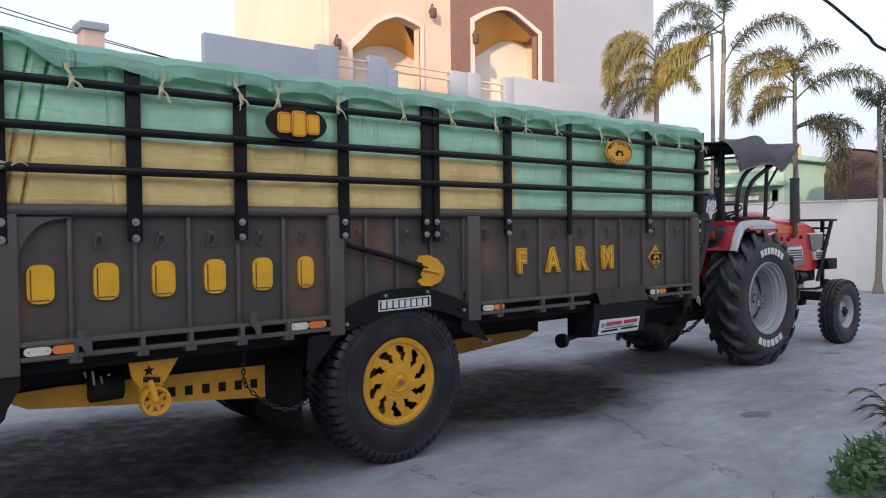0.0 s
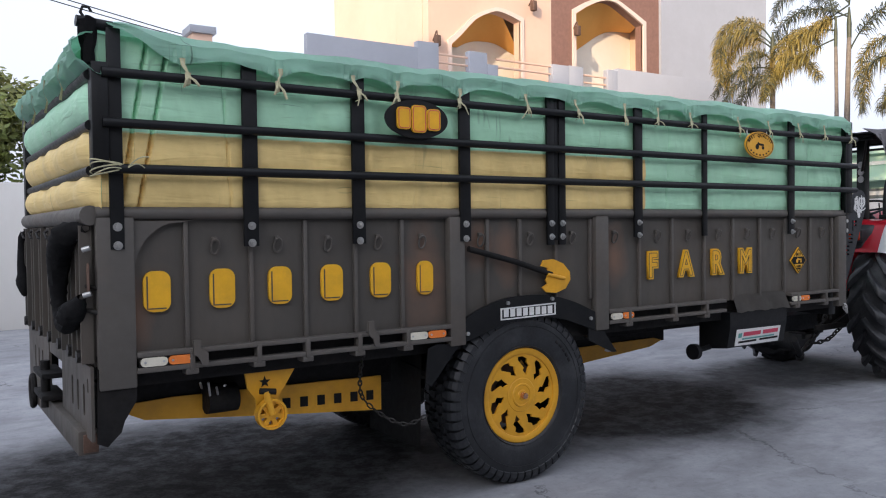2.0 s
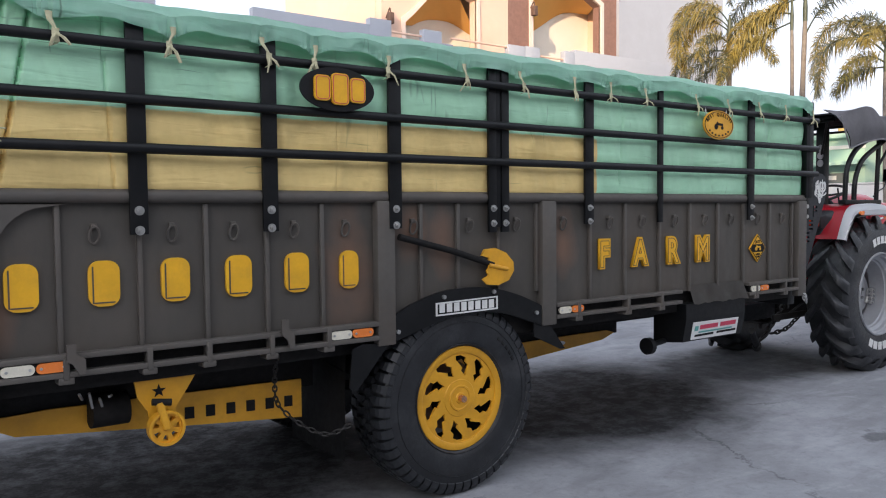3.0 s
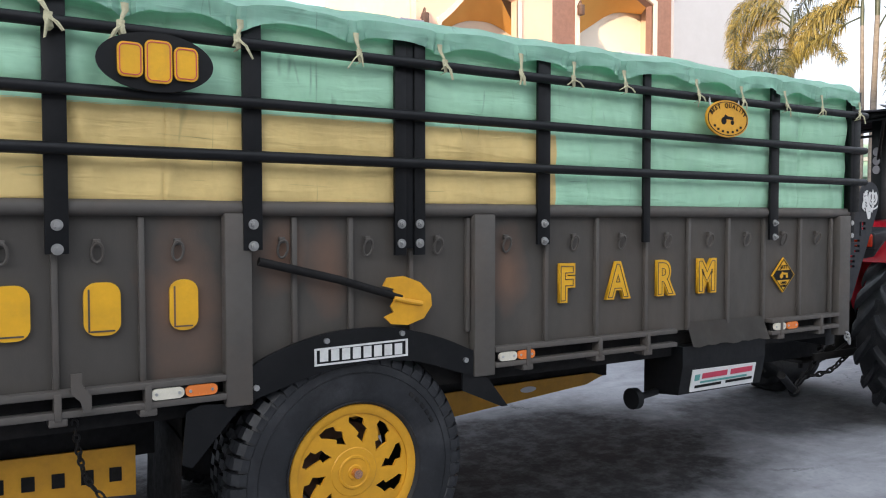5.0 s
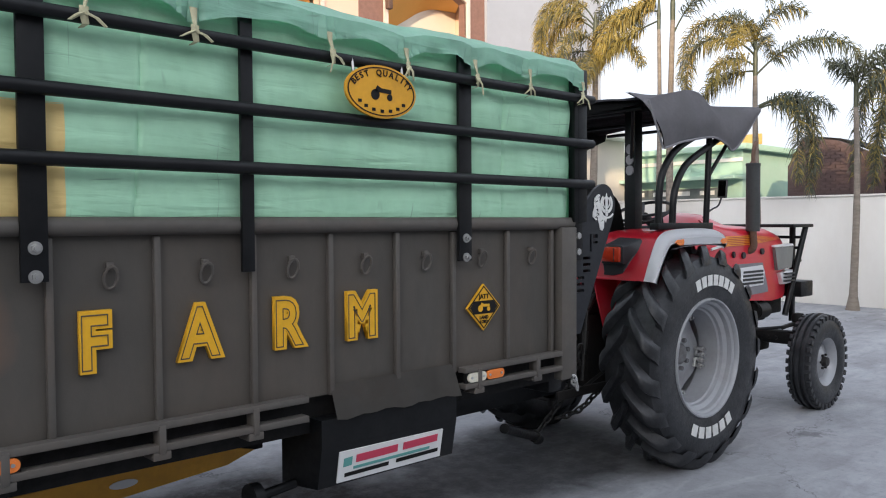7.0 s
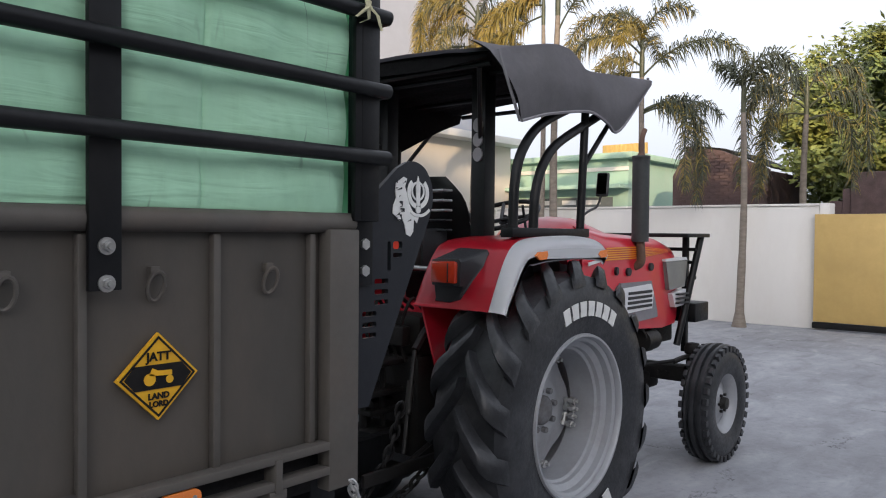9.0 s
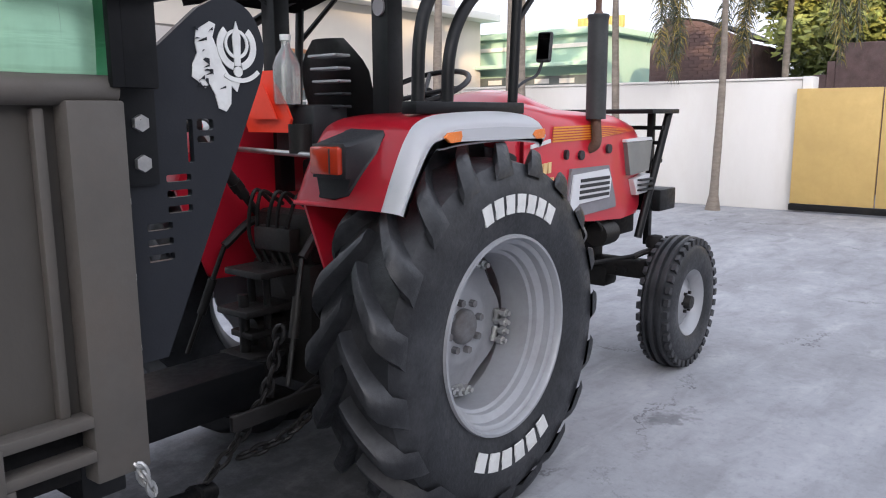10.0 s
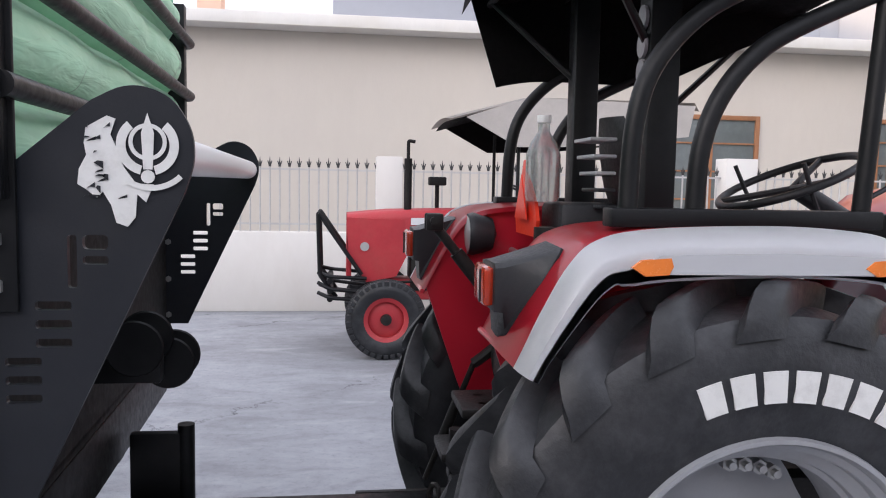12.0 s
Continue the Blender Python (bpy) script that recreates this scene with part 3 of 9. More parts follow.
UPPER = 14.2
upper_house = thing("upper_house", pose(0, UPPER, 4.52), "upper storey with two arched openings, peach and brown", "house")
ARCHES = (((8.83, 2.12), (9.17, 2.43), (9.66, 2.91), (10.16, 3.17), (10.47, 3.24), (10.88, 3.17), (11.26, 3.06)), ((9.88, 2.42), (10.2, 2.58), (10.6, 2.68), (11.25, 2.68), (11.9, 2.45), (12.3, 2.31)), 8.12, 12.45, WALL_PEACH, "peach plastered wall"), \
    (((13.4, 3.59), (13.93, 3.9), (14.56, 4.15), (15.07, 4.17), (15.72, 3.91), (16.33, 3.62)), ((14.2, 2.6), (14.5, 2.8), (15.07, 3.16), (15.6, 3.48), (16.15, 3.66), (17.08, 3.72)), 12.45, 17.11, BROWN_TILE, "brown clad wall")
for curve, back, x0, x1, mat_, lab in ARCHES:
    inner = arch(curve)
    bm = holed(bmesh.new(), [(x0, 0), (x1, 0), (x1, 6.5), (x0, 6.5)], [inner], 0.3)
    part("wall", bm, mat_, upper_house, lab, smooth=False)
    cx = sum(x for x, z in curve) / len(curve)
    outer = arch([(x + (x - cx) * 0.09, z + 0.11) for x, z in curve], 0.25)
    part("arch_trim", holed(bmesh.new(), outer, [inner], 0.1, Matrix.Translation((0, -0.06, 0))), WALL_TRIM, upper_house, "pale raised arch surround", smooth=False)
    # the vault's back edge outlines the sun patch painted as the pale wall
    front_line = [Vector((v.x, 0.3, v.y)) for v in smooth_arc(curve)]
    back_line = [Vector((v.x, 1.25, v.y)) for v in smooth_arc(back)]
    bm = bmesh.new()
    ra, rb = [bm.verts.new(v) for v in front_line], [bm.verts.new(v) for v in back_line]
    for a, b_, c, d in zip(ra, ra[1:], rb[1:], rb):
        bm.faces.new((a, b_, c, d))
    part("veranda_vault", bm, WALL_ORANGE, upper_house, "orange plastered vault")
    part("veranda_wall", box(bmesh.new(), (curve[0][0] - 0.3, 1.27, 0), (back[-1][0] + 0.02, 1.7, 5)), WALL_SUNLIT, upper_house, "veranda wall with sunlight painted in as pale plaster", smooth=False)
    part("veranda_jamb", box(bmesh.new(), (curve[0][0] - 0.3, 0.302, 0), (curve[0][0] - 0.02, 1.26, 3.9)), WALL_PEACH, upper_house, smooth=False)
    part("veranda_jamb", box(bmesh.new(), (min(back[-1][0] + 0.03, x1 - 0.03), 0.302, 0), (min(back[-1][0] + 0.2, x1 - 0.005), 1.26, 3.9)), WALL_PEACH, upper_house, smooth=False)
part("wing_wall", box(bmesh.new(), (17.12, -0.1, 0), (22.75, 6, 8.0)), WALL_GREY, upper_house, "blank grey-white wing wall", smooth=False)
part("back_block", box(bmesh.new(), (8.1, 1.75, 0), (17.05, 6, 6.5)), WALL_PEACH, upper_house, smooth=False)
part("end_wall", box(bmesh.new(), (8.1, 0.302, 0), (8.3, 1.745, 6.5)), WALL_PEACH, upper_house, smooth=False)
part("roof", box(bmesh.new(), (8.0, -0.2, 6.504), (17.05, 6, 6.7)), WALL_WHITE, upper_house, smooth=False)
for x, z in ((8.26, 2.16), (11.6, 3.57), (13.3, 3.06)):
    lamp = part("wall_lantern", box(bmesh.new(), (x - 0.08, -0.3, z - 0.2), (x + 0.08, -0.14, z + 0.1), 0.03), RUST, upper_house, "brown metal wall lantern")
    part("lantern_arm", tube(bmesh.new(), bend([(x, 0, z), (x, -0.2, z + 0.25), (x, -0.22, z + 0.1)], 0.1), 0.02), RUST, lamp)
# hidden shaded part of the house below the upper storey
solid("wall_house_body", box(bmesh.new(), (-0.6, 13.31, 0), (22.5, 22, 4.3)), WALL_CREAM, "plain body of the house", "wall")

rooftop_chimney = thing("rooftop_chimney", pose(1.85, 13.5, 4.5), "small rooftop masonry chimney with a flat cap", "chimney")
part("shaft", box(bmesh.new(), (-0.22, 0, 0), (0.22, 0.5, 1.42), 0.01), WALL_PEACH, rooftop_chimney)
part("cap", box(bmesh.new(), (-0.29, -0.08, 1.424), (0.29, 0.58, 1.58), 0.01), WALL_GREY, rooftop_chimney)

# white low wall with iron fence in front of the house
FENCE_Y = 8.75
bm = box(bmesh.new(), (-1.5, FENCE_Y, 0), (16.34, FENCE_Y + 0.2, 1.04), 0.01)
solid("fence_wall", bm, WALL_WHITE, "low white plastered wall under the iron fence", "wall")
fence = thing("iron_fence", pose(0, FENCE_Y + 0.1, 1.04), "black iron fence with spear tips on a low white wall", "fence")
BAR = mesh_of("fence_bar", rod(bmesh.new(), (0, 0, 0), (0, 0, 0.86), 0.012, 6), FENCE_PALE)
bm = bmesh.new()
for s in (-1, 1):
    rod(bm, (0, 0, 0.82), (s * 0.027, 0, 0.915), 0.007, 5)
rod(bm, (0, 0, 0.84), (0, 0, 0.97), 0.019, 6, 0.001)
TIP = mesh_of("spear_tip", bm, IRON)
k = 0
x = -1.4
while x < 16.2 and k < 170:
    shared("spear_tip", TIP, shared("fence_bar", BAR, fence, pose(x, 0, 0)), Matrix.Identity(4))
    x += 0.125
    k += 1
for z in (0.1, 0.81):
    part("fence_rail", box(bmesh.new(), (-1.45, -0.008, z - 0.012), (16.3, 0.008, z + 0.012)), FENCE_PALE, fence)
for x, w, h in ((4.72, 0.34, 2.04), (9.54, 0.46, 2.12)):
    solid("fence_pier", box(bmesh.new(), (x, FENCE_Y - 0.05, 0), (x + w, FENCE_Y + 0.28, h), 0.01), WALL_WHITE, "white plastered fence pier", "wall")

# doors and windows of the ground floor
def window(name, x0, x1, z0, z1, bars):
    w = thing(name, pose(x0, 13.0, z0), "brown wooden window with divided panes", "window", kind="structure")
    W, H = x1 - x0, z1 - z0
    fr = bmesh.new()
    for a, b in (((0, 0), (0.09, H)), ((W - 0.09, 0), (W, H)), ((0.09, 0), (W - 0.09, 0.09)), ((0.09, H - 0.09), (W - 0.09, H)), ((W / 2 - 0.04, 0.09), (W / 2 + 0.04, H - 0.09))):
        box(fr, (a[0], -0.06, a[1]), (b[0], -0.005, b[1]), 0.004)
    part("window_frame", fr, DOORWOOD, w)
    for i in range(2):
        part("pane", box(bmesh.new(), (0.09 + i * (W / 2 - 0.05), -0.02, 0.09), (W / 2 - 0.04 + i * (W / 2 - 0.05), -0.006, H - 0.09)), PANE, w)
    for i in range(1, bars):
        part("glazing_bar", box(bmesh.new(), (0.09, -0.05, H * i / bars - 0.015), (W - 0.09, -0.022, H * i / bars + 0.015)), DOORWOOD, w)


window("window_1", 10.42, 12.41, 0.4, 3.13, 5)
window("window_2", 14.9, 15.6, 1.3, 3.15, 4)

# boundary wall beyond the trailer's tail, then two unseen blocks added to cut light
solid("wall_west", box(bmesh.new(), (-40, 10.6, 0), (-1.62, 10.85, 2.4), 0.01), WALL_WHITE, "white plastered boundary wall", "wall")
# added out of view: keeps low sky light from reaching under the trailer
solid("building_south", box(bmesh.new(), (-30, -12, 0), (13, -8.2, 5.0)), WALL_DULL, "unseen low block added south of the yard to cut low sky light", "building")
# added out of view: its height sets where direct sun begins
solid("building_west", box(bmesh.new(), (-46, -75, 0), (-40, 6, 20.2)), WALL_CREAM, "unseen tall block added west of the yard to keep the low sun off it", "building")


def small_house(name, x0, y0, x1, y1, z, mat_, label):
    h = thing(name, pose(x0, y0, 0), label, "house")
    W, D = x1 - x0, y1 - y0
    part("wall", box(bmesh.new(), (0, 0, 0), (W, D, z)), mat_, h, smooth=False)
    part("roof", box(bmesh.new(), (-0.25, -0.25, z + 0.004), (W + 0.2, D + 0.2, z + 0.18), 0.01), mat_, h)
    return h


mint = small_house("mint_house", 23.0, 9.0, 29.0, 16.0, 3.85, MINT, "mint green plastered house behind the wall")
shop = part("shop_front", box(bmesh.new(), (-0.03, 0.5, 1.9), (-0.003, 6.9, 2.72)), PANE, mint, "dark open shop front")
for k in range(7):
    part("sign_bar", box(bmesh.new(), (-0.045, 0.9 + 0.85 * k, 2.5), (-0.032, 1.4 + 0.85 * k, 2.64)), SIGN_WHITE, shop, "pale sign bar")
part("awning", box(bmesh.new(), (-0.7, -0.1, 2.95), (-0.004, 6.95, 3.06), 0.01), MINT, mint, "mint concrete awning")
part("band", box(bmesh.new(), (-0.05, -0.02, 3.5), (-0.004, 7.0, 3.62), 0.008), WALL_WHITE, mint, "white plaster band")
screen = part("roof_screen", box(bmesh.new(), (0.6, -0.3, 4.034), (0.64, 1.2, 4.36)), GATE, mint, "ochre ribbed roof screen")
for k in range(9):
    part("screen_rib", box(bmesh.new(), (0.57, -0.28 + 0.16 * k, 4.034), (0.597, -0.2 + 0.16 * k, 4.36), 0.004), GATE, screen)
brick_shed = thing("brick_shed", pose(21.5, 4.5, 0), "old dark red brick shed with a ragged sloping top", "shed")
outline = [(0, 0), (2.45, 0), (2.45, 3.15), (2.05, 3.9), (1.2, 3.76), (0.05, 3.25)]
front_wall = part("front_wall", prism(bmesh.new(), outline, 0.3, pose(0.3, 0, 0, 0, 0, 90)), BRICK, brick_shed, smooth=False)
part("side_wall", box(bmesh.new(), (0.304, 0.004, 0), (3.0, 0.3, 3.2)), BRICK, brick_shed, smooth=False)
part("side_wall", box(bmesh.new(), (0.304, 2.15, 0), (3.0, 2.44, 3.1)), BRICK, brick_shed, smooth=False)
part("roof", prism(bmesh.new(), [(0.02, 3.27), (1.2, 3.78), (2.05, 3.92), (2.05, 3.97), (1.2, 3.83), (0.02, 3.32)], 2.7, pose(3.0, 0, 0, 0, 0, 90)), CHASSIS, brick_shed, "dark thin sheet roof", smooth=False)
BRICKS = [mesh_of("brick", box(bmesh.new(), (-0.012, 0, 0), (0.0, 0.225, 0.07)), BRICK, False), mesh_of("brick", box(bmesh.new(), (-0.02, 0, 0), (0.0, 0.225, 0.07)), BRICK, False)]


def shed_top(y):
    """Height of the shed's ragged top edge."""
    pts = [(0.05, 3.25), (1.2, 3.76), (2.05, 3.9), (2.45, 3.15)]
    for (a, za), (b, zb) in zip(pts, pts[1:]):
        if y <= b:
            return za + (zb - za) * max(0.0, y - a) / (b - a)
    return 3.1


rnd = random.Random(44)
for row in range(18):
    z = 2.36 + 0.085 * row
    for col in range(10):
        y = 0.01 + 0.24 * col + (0.12 if row % 2 else 0)
        if y + 0.23 < 2.44 and z + 0.075 < min(shed_top(y), shed_top(y + 0.225)):
            shared("brick", BRICKS[rnd.randrange(2)], front_wall, pose(0.0, y, z))
bm = box(bmesh.new(), (20.0, -3.0, 0), (20.5, 2.34, 2.96), 0.02)
box(bm, (20.02, 2.342, 0), (20.48, 2.5, 2.62), 0.015)
box(bm, (20.04, 2.502, 0), (20.46, 2.76, 2.36), 0.015)
solid("gate_block", bm, BRICK, "dark weathered stepped masonry block beyond the gate", "wall", smooth=False)
solid("wall_far", box(bmesh.new(), (23.5, -12, 0), (24, 3.0, 2.9)), BRICK, "low old brick wall beyond the gate", "wall", smooth=False)


# ---- trailer ----
POSTS = (-2.272, -1.648, -1.053, -0.363, 0.335, 1.071, 1.76, 2.815, 3.63)
RAILS = (1.855, 2.06, 2.285)
FRONT_X, REAR_X, FAR_Y = 3.6, -2.36, 2.12
PANEL_Y = 0.06
trailer = thing("farm_trailer", pose(0, 0, 0), "dark grey-brown two-wheel farm trailer with raised black side rails", "trailer")

# side, far side, floor and ends
bm = bmesh.new()
ARCH_X, ARCH_Z, ARCH_R = 0.02, 0.56, 0.66
outline = [(REAR_X + 0.02, 0.99), (-0.3, 0.99)]
for k in range(15):
    a = radians(122 - 64 * k / 14)
    outline.append((0.12 + 0.78 * math.cos(a), 0.34 + 0.735 * math.sin(a)))
outline += [(0.56, 0.99), (FRONT_X - 0.02, 0.99), (FRONT_X - 0.02, 1.635), (REAR_X + 0.02, 1.635)]
prism(bm, outline, 0.012, Matrix.Translation((0, PANEL_Y, 0)))
part("side_panel", bm, BODY, trailer, "dark brown-grey pressed steel side panel")
bm = prism(bmesh.new(), outline, 0.012, Matrix.Translation((0, FAR_Y - PANEL_Y, 0)))
part("side_panel", bm, BODY, trailer)
part("floor_plate", box(bmesh.new(), (REAR_X, 0.08, 0.975), (FRONT_X, FAR_Y - 0.08, 1.0)), CHASSIS, trailer)
part("front_panel", box(bmesh.new(), (FRONT_X - 0.02, 0.08, 0.99), (FRONT_X, FAR_Y - 0.08, 1.635)), CHASSIS, trailer, "dark front panel")

# pressed ribs of the side
RIBS = (-1.96, -1.64, -1.35, -1.06, -0.77, -0.18, 0.07, 0.36, 0.66, 1.12, 1.45, 1.8, 2.13, 2.46, 2.78, 3.13, 3.45)
for x in RIBS:
    low = 0.99 if not -0.45 < x < 0.75 else 1.09
    part("rib", box(bmesh.new(), (x - 0.011, PANEL_Y - 0.024, low), (x + 0.011, PANEL_Y - 0.001, 1.62), 0.004), BODY_EDGE, trailer)
# pillars
for x0, x1, lo in ((-2.36, -2.2, 0.85), (-0.473, -0.367, 0.88), (0.675, 0.79, 0.88), (3.487, 3.605, 0.86)):
    for y0, y1 in ((0.005, PANEL_Y - 0.002), (FAR_Y - PANEL_Y + 0.014, FAR_Y - 0.005)):
        part("pillar", box(bmesh.new(), (x0, y0, lo), (x1, y1, 1.635), 0.006), BODY_EDGE, trailer)
# top pipe and the rounded rear corner gusset
for y in (0.04, FAR_Y - 0.04):
    part("top_pipe", rod(bmesh.new(), (REAR_X, y, 1.655), (FRONT_X, y, 1.655), 0.03, 16), BODY_EDGE, trailer)
gusset = [(-2.2, 1.62)] + [(-2.2 + 0.20 - 0.2 * math.cos(radians(90 * k / 8)), 1.36 + 0.25 * math.sin(radians(90 * k / 8))) for k in range(9)] + [(-1.93, 1.62)]
part("corner_gusset", prism(bmesh.new(), gusset, 0.03, Matrix.Translation((0, 0.026, 0))), BODY_EDGE, trailer)
# lower rails of the side, with brackets
SECTIONS = ((-2.2, -0.473), (0.79, 2.0), (2.81, 3.487))
for x0, x1 in SECTIONS:
    for z in (0.998, 0.925):
        part("lower_rail", box(bmesh.new(), (x0, 0.0, z - 0.012), (x1, 0.05, z + 0.012), 0.003), BODY_EDGE, trailer)
for x in (-1.95, -1.62, -1.36, -1.06, -0.76, 0.98, 1.44, 1.78, 2.9, 3.3):
    part("bracket", box(bmesh.new(), (x - 0.03, 0.0, 0.885), (x + 0.03, 0.075, 0.913), 0.004), BODY_EDGE, trailer)
    part("bracket_web", box(bmesh.new(), (x - 0.012, -0.004, 0.905), (x + 0.012, 0.05, 1.0), 0.003), BODY_EDGE, trailer)
part("sill_beam", box(bmesh.new(), (-2.3, 0.1, 0.84), (3.5, 0.2, 0.97)), CHASSIS, trailer)
part("sill_beam", box(bmesh.new(), (-2.3, FAR_Y - 0.2, 0.84), (3.5, FAR_Y - 0.1, 0.97)), CHASSIS, trailer)

# rail posts with bolts, and the black rails
for i, x in enumerate(POSTS):
    w = 0.075 if i == 4 else (0.05 if i == 8 else (0.024 if i == 6 else (0.03 if i == 0 else 0.038)))
    lo = 1.66 if i == 8 else (1.49 if i != 4 else 1.455)
    top = 2.49 if i == 0 else 2.44
    for y0, y1 in ((0.0, 0.018), (FAR_Y - 0.018, FAR_Y)):
        if i == 4:
            part("post_filler", box(bmesh.new(), (x - w + 0.056, y0 + 0.006, lo + 0.03), (x + w - 0.056, y1 + 0.004, top - 0.01), 0.002), BLACK, trailer)
            part("post", box(bmesh.new(), (x - w, y0 - 0.001, lo), (x - w + 0.055, y1, top), 0.003), BLACK, trailer, "black flat steel post")
            post = part("post", box(bmesh.new(), (x + w - 0.055, y0 - 0.001, lo), (x + w, y1, top), 0.003), BLACK, trailer, "black flat steel post")
        else:
            post = part("post", box(bmesh.new(), (x - w, y0, lo), (x + w, y1, top), 0.003), BLACK, trailer, "black flat steel post")
    if i in (6, 8):
        continue
    for dx in ((-0.045, 0.045) if i == 4 else (0.0,)):
        for z in (1.507, 1.592):
            b = part("bolt", rod(bmesh.new(), (x + dx, -0.001, z), (x + dx, -0.006, z), 0.02, 18), STEEL, post, "bright steel bolt")
            rod_bm = rod(rod(bmesh.new(), (x + dx, -0.006, z), (x + dx, -0.018, z), 0.013, 6), (x + dx, -0.018, z), (x + dx, -0.026, z), 0.008, 10)
            part("bolt_end", rod_bm, STEEL, b)
for z in RAILS:
    for y in (-0.024, FAR_Y + 0.024):
        part("side_rail", rod(bmesh.new(), (-2.33, y, z), (3.69, y, z), 0.0225, 14), BLACK, trailer, "black round side rail")
    part("front_rail", rod(bmesh.new(), (3.69, -0.02, z), (3.69, FAR_Y + 0.02, z), 0.0225, 14), BLACK, trailer)
    part("rear_rail", rod(bmesh.new(), (-2.37, 0.03, z - 0.01), (-2.37, FAR_Y - 0.03, z - 0.01), 0.024, 14), BLACK, trailer)
# corner angle at the front
for y0, y1 in ((-0.002, 0.06), (FAR_Y - 0.06, FAR_Y + 0.002)):
    part("corner_angle", box(bmesh.new(), (3.605, y0, 1.66), (3.68, y1, 2.44), 0.004), BLACK, trailer)
part("corner_post", box(bmesh.new(), (-2.372, -0.02, 1.84), (-2.302, 0.06, 2.33), 0.006), BLACK, trailer)
part("corner_post", box(bmesh.new(), (-2.4, FAR_Y - 0.09, 1.68), (-2.345, FAR_Y, 2.33), 0.006), BLACK, trailer)
# tie hooks
for x in (-1.82, -1.5, -1.22, -0.92, -0.64, -0.23, 0.15, 0.5, 0.88, 1.3, 1.62, 1.96, 2.3, 2.62, 2.96, 3.3):
    loop = [(x + 0.019 * math.cos(a), PANEL_Y - 0.022 - 0.012 * math.sin(a + 0.4), 1.492 + 0.036 * math.sin(a)) for a in [2 * math.pi * k / 16 for k in range(16)]]
    hook = tube(bmesh.new(), loop, 0.0055, 6, closed=True)
    box(hook, (x - 0.012, PANEL_Y - 0.02, 1.515), (x + 0.012, PANEL_Y - 0.001, 1.54), 0.002)
    part("tie_hook", hook, BODY_EDGE, trailer)

# black pipe with a hook at the top of the rear corner
part("corner_pipe", rod(bmesh.new(), (-2.42, 0.03, 2.51), (-2.27, 0.035, 2.5), 0.026, 12), BLACK, trailer, "black corner pipe end")
part("corner_hook", tube(bmesh.new(), [(-2.38, 0.03, 2.52), (-2.4, 0.03, 2.55), (-2.39, 0.03, 2.575), (-2.365, 0.03, 2.575), (-2.355, 0.03, 2.555)], 0.007, 8), BLACK, trailer)
rows = []
for i in range(9):
    t = i / 8
    rows.append([Vector((-2.375 + 0.026 * math.cos(a) * (1.4 - 0.8 * t) + 0.012 * math.sin(5 * a + 4 * t), 0.02 + 0.035 * math.sin(a) * (1.1 - 0.4 * t), 2.52 - 0.2 * t + 0.01 * math.sin(3 * a))) for a in [2 * math.pi * k / 14 for k in range(15)]])
bm = bmesh.new()
grid = [[bm.verts.new(v) for v in row] for row in rows]
for ra, rb in zip(grid, grid[1:]):
    for a, b, c, d in zip(ra, rb, rb[1:], ra[1:]):
        bm.faces.new((a, b, c, d))
part("corner_rag", bm, CANVAS_IN, trailer, "black rag tied at the corner")


# ---- load under tarpaulins ----
FOLDS = ((-2.18, 0.17, 0.035), (-2.09, 0.19, 0.035), (-1.76, -0.05, 0.012), (-0.68, 0.03, 0.006), (1.4, 0.05, 0.008), (3.1, 0.04, 0.008))


def liner(name, x0, x1, z0, z1, mat_, label, side=1):
    """A sheet pressed out between the rails and posts."""
    bm = bmesh.new()
    nx, nz = int((x1 - x0) / 0.008) + 1, int((z1 - z0) / 0.018) + 1
    stops = [1.665, *RAILS, 2.47]
    rows = []
    for i in range(nx + 1):
        x = x0 + (x1 - x0) * i / nx
        row = []
        for j in range(nz + 1):
            z = z0 + (z1 - z0) * j / nz
            seg = [k for k in range(4) if stops[k] - 1e-6 <= z][-1] if z >= stops[0] else 0
            t = min(1.0, max(0.0, (z - stops[seg]) / (stops[seg + 1] - stops[seg])))
            bulge = math.sin(math.pi * t) ** 0.38 if 0 < t < 1 else 0.0
            px = [p for p in zip(POSTS, POSTS[1:]) if p[0] <= x <= p[1]]
            s = 1.0
            if px:
                d = min(x - px[0][0], px[0][1] - x)
                s = min(1.0, max(0.25, d / 0.09))
            fold = noise.noise(Vector((x * 9, z * 2.0, 3))) * 0.010 + noise.noise(Vector((x * 2.2, z * 7, 9))) * 0.008
            pucker = noise.noise(Vector((x * 24, z * 1.5, 6))) * 0.008 * (1 - bulge) + abs(noise.noise(Vector((x * 11 + z * 3, z * 1.2, 8)))) * -0.008
            crease = pucker + max(0.0, noise.noise(Vector((x * 5.0 + 20, z * 0.8, 1)))) ** 2 * -0.03
            for at, slope, deep in FOLDS:
                crease -= deep * math.exp(-((x - at - slope * (z - 2.1)) / 0.007) ** 2)
            amount = (0.034 if seg < 3 else 0.022) * bulge * (0.55 + 0.45 * s) + (fold + crease) * (0.3 + bulge)
            row.append(bm.verts.new((x, 0.056 - amount if side > 0 else FAR_Y - 0.056 + amount, z)))
        rows.append(row)
    for ra, rb in zip(rows, rows[1:]):
        for a, b, c, d in zip(ra, rb, rb[1:], ra[1:]):
            bm.faces.new((a, b, c, d))
    return part(name, bm, mat_, load, label)


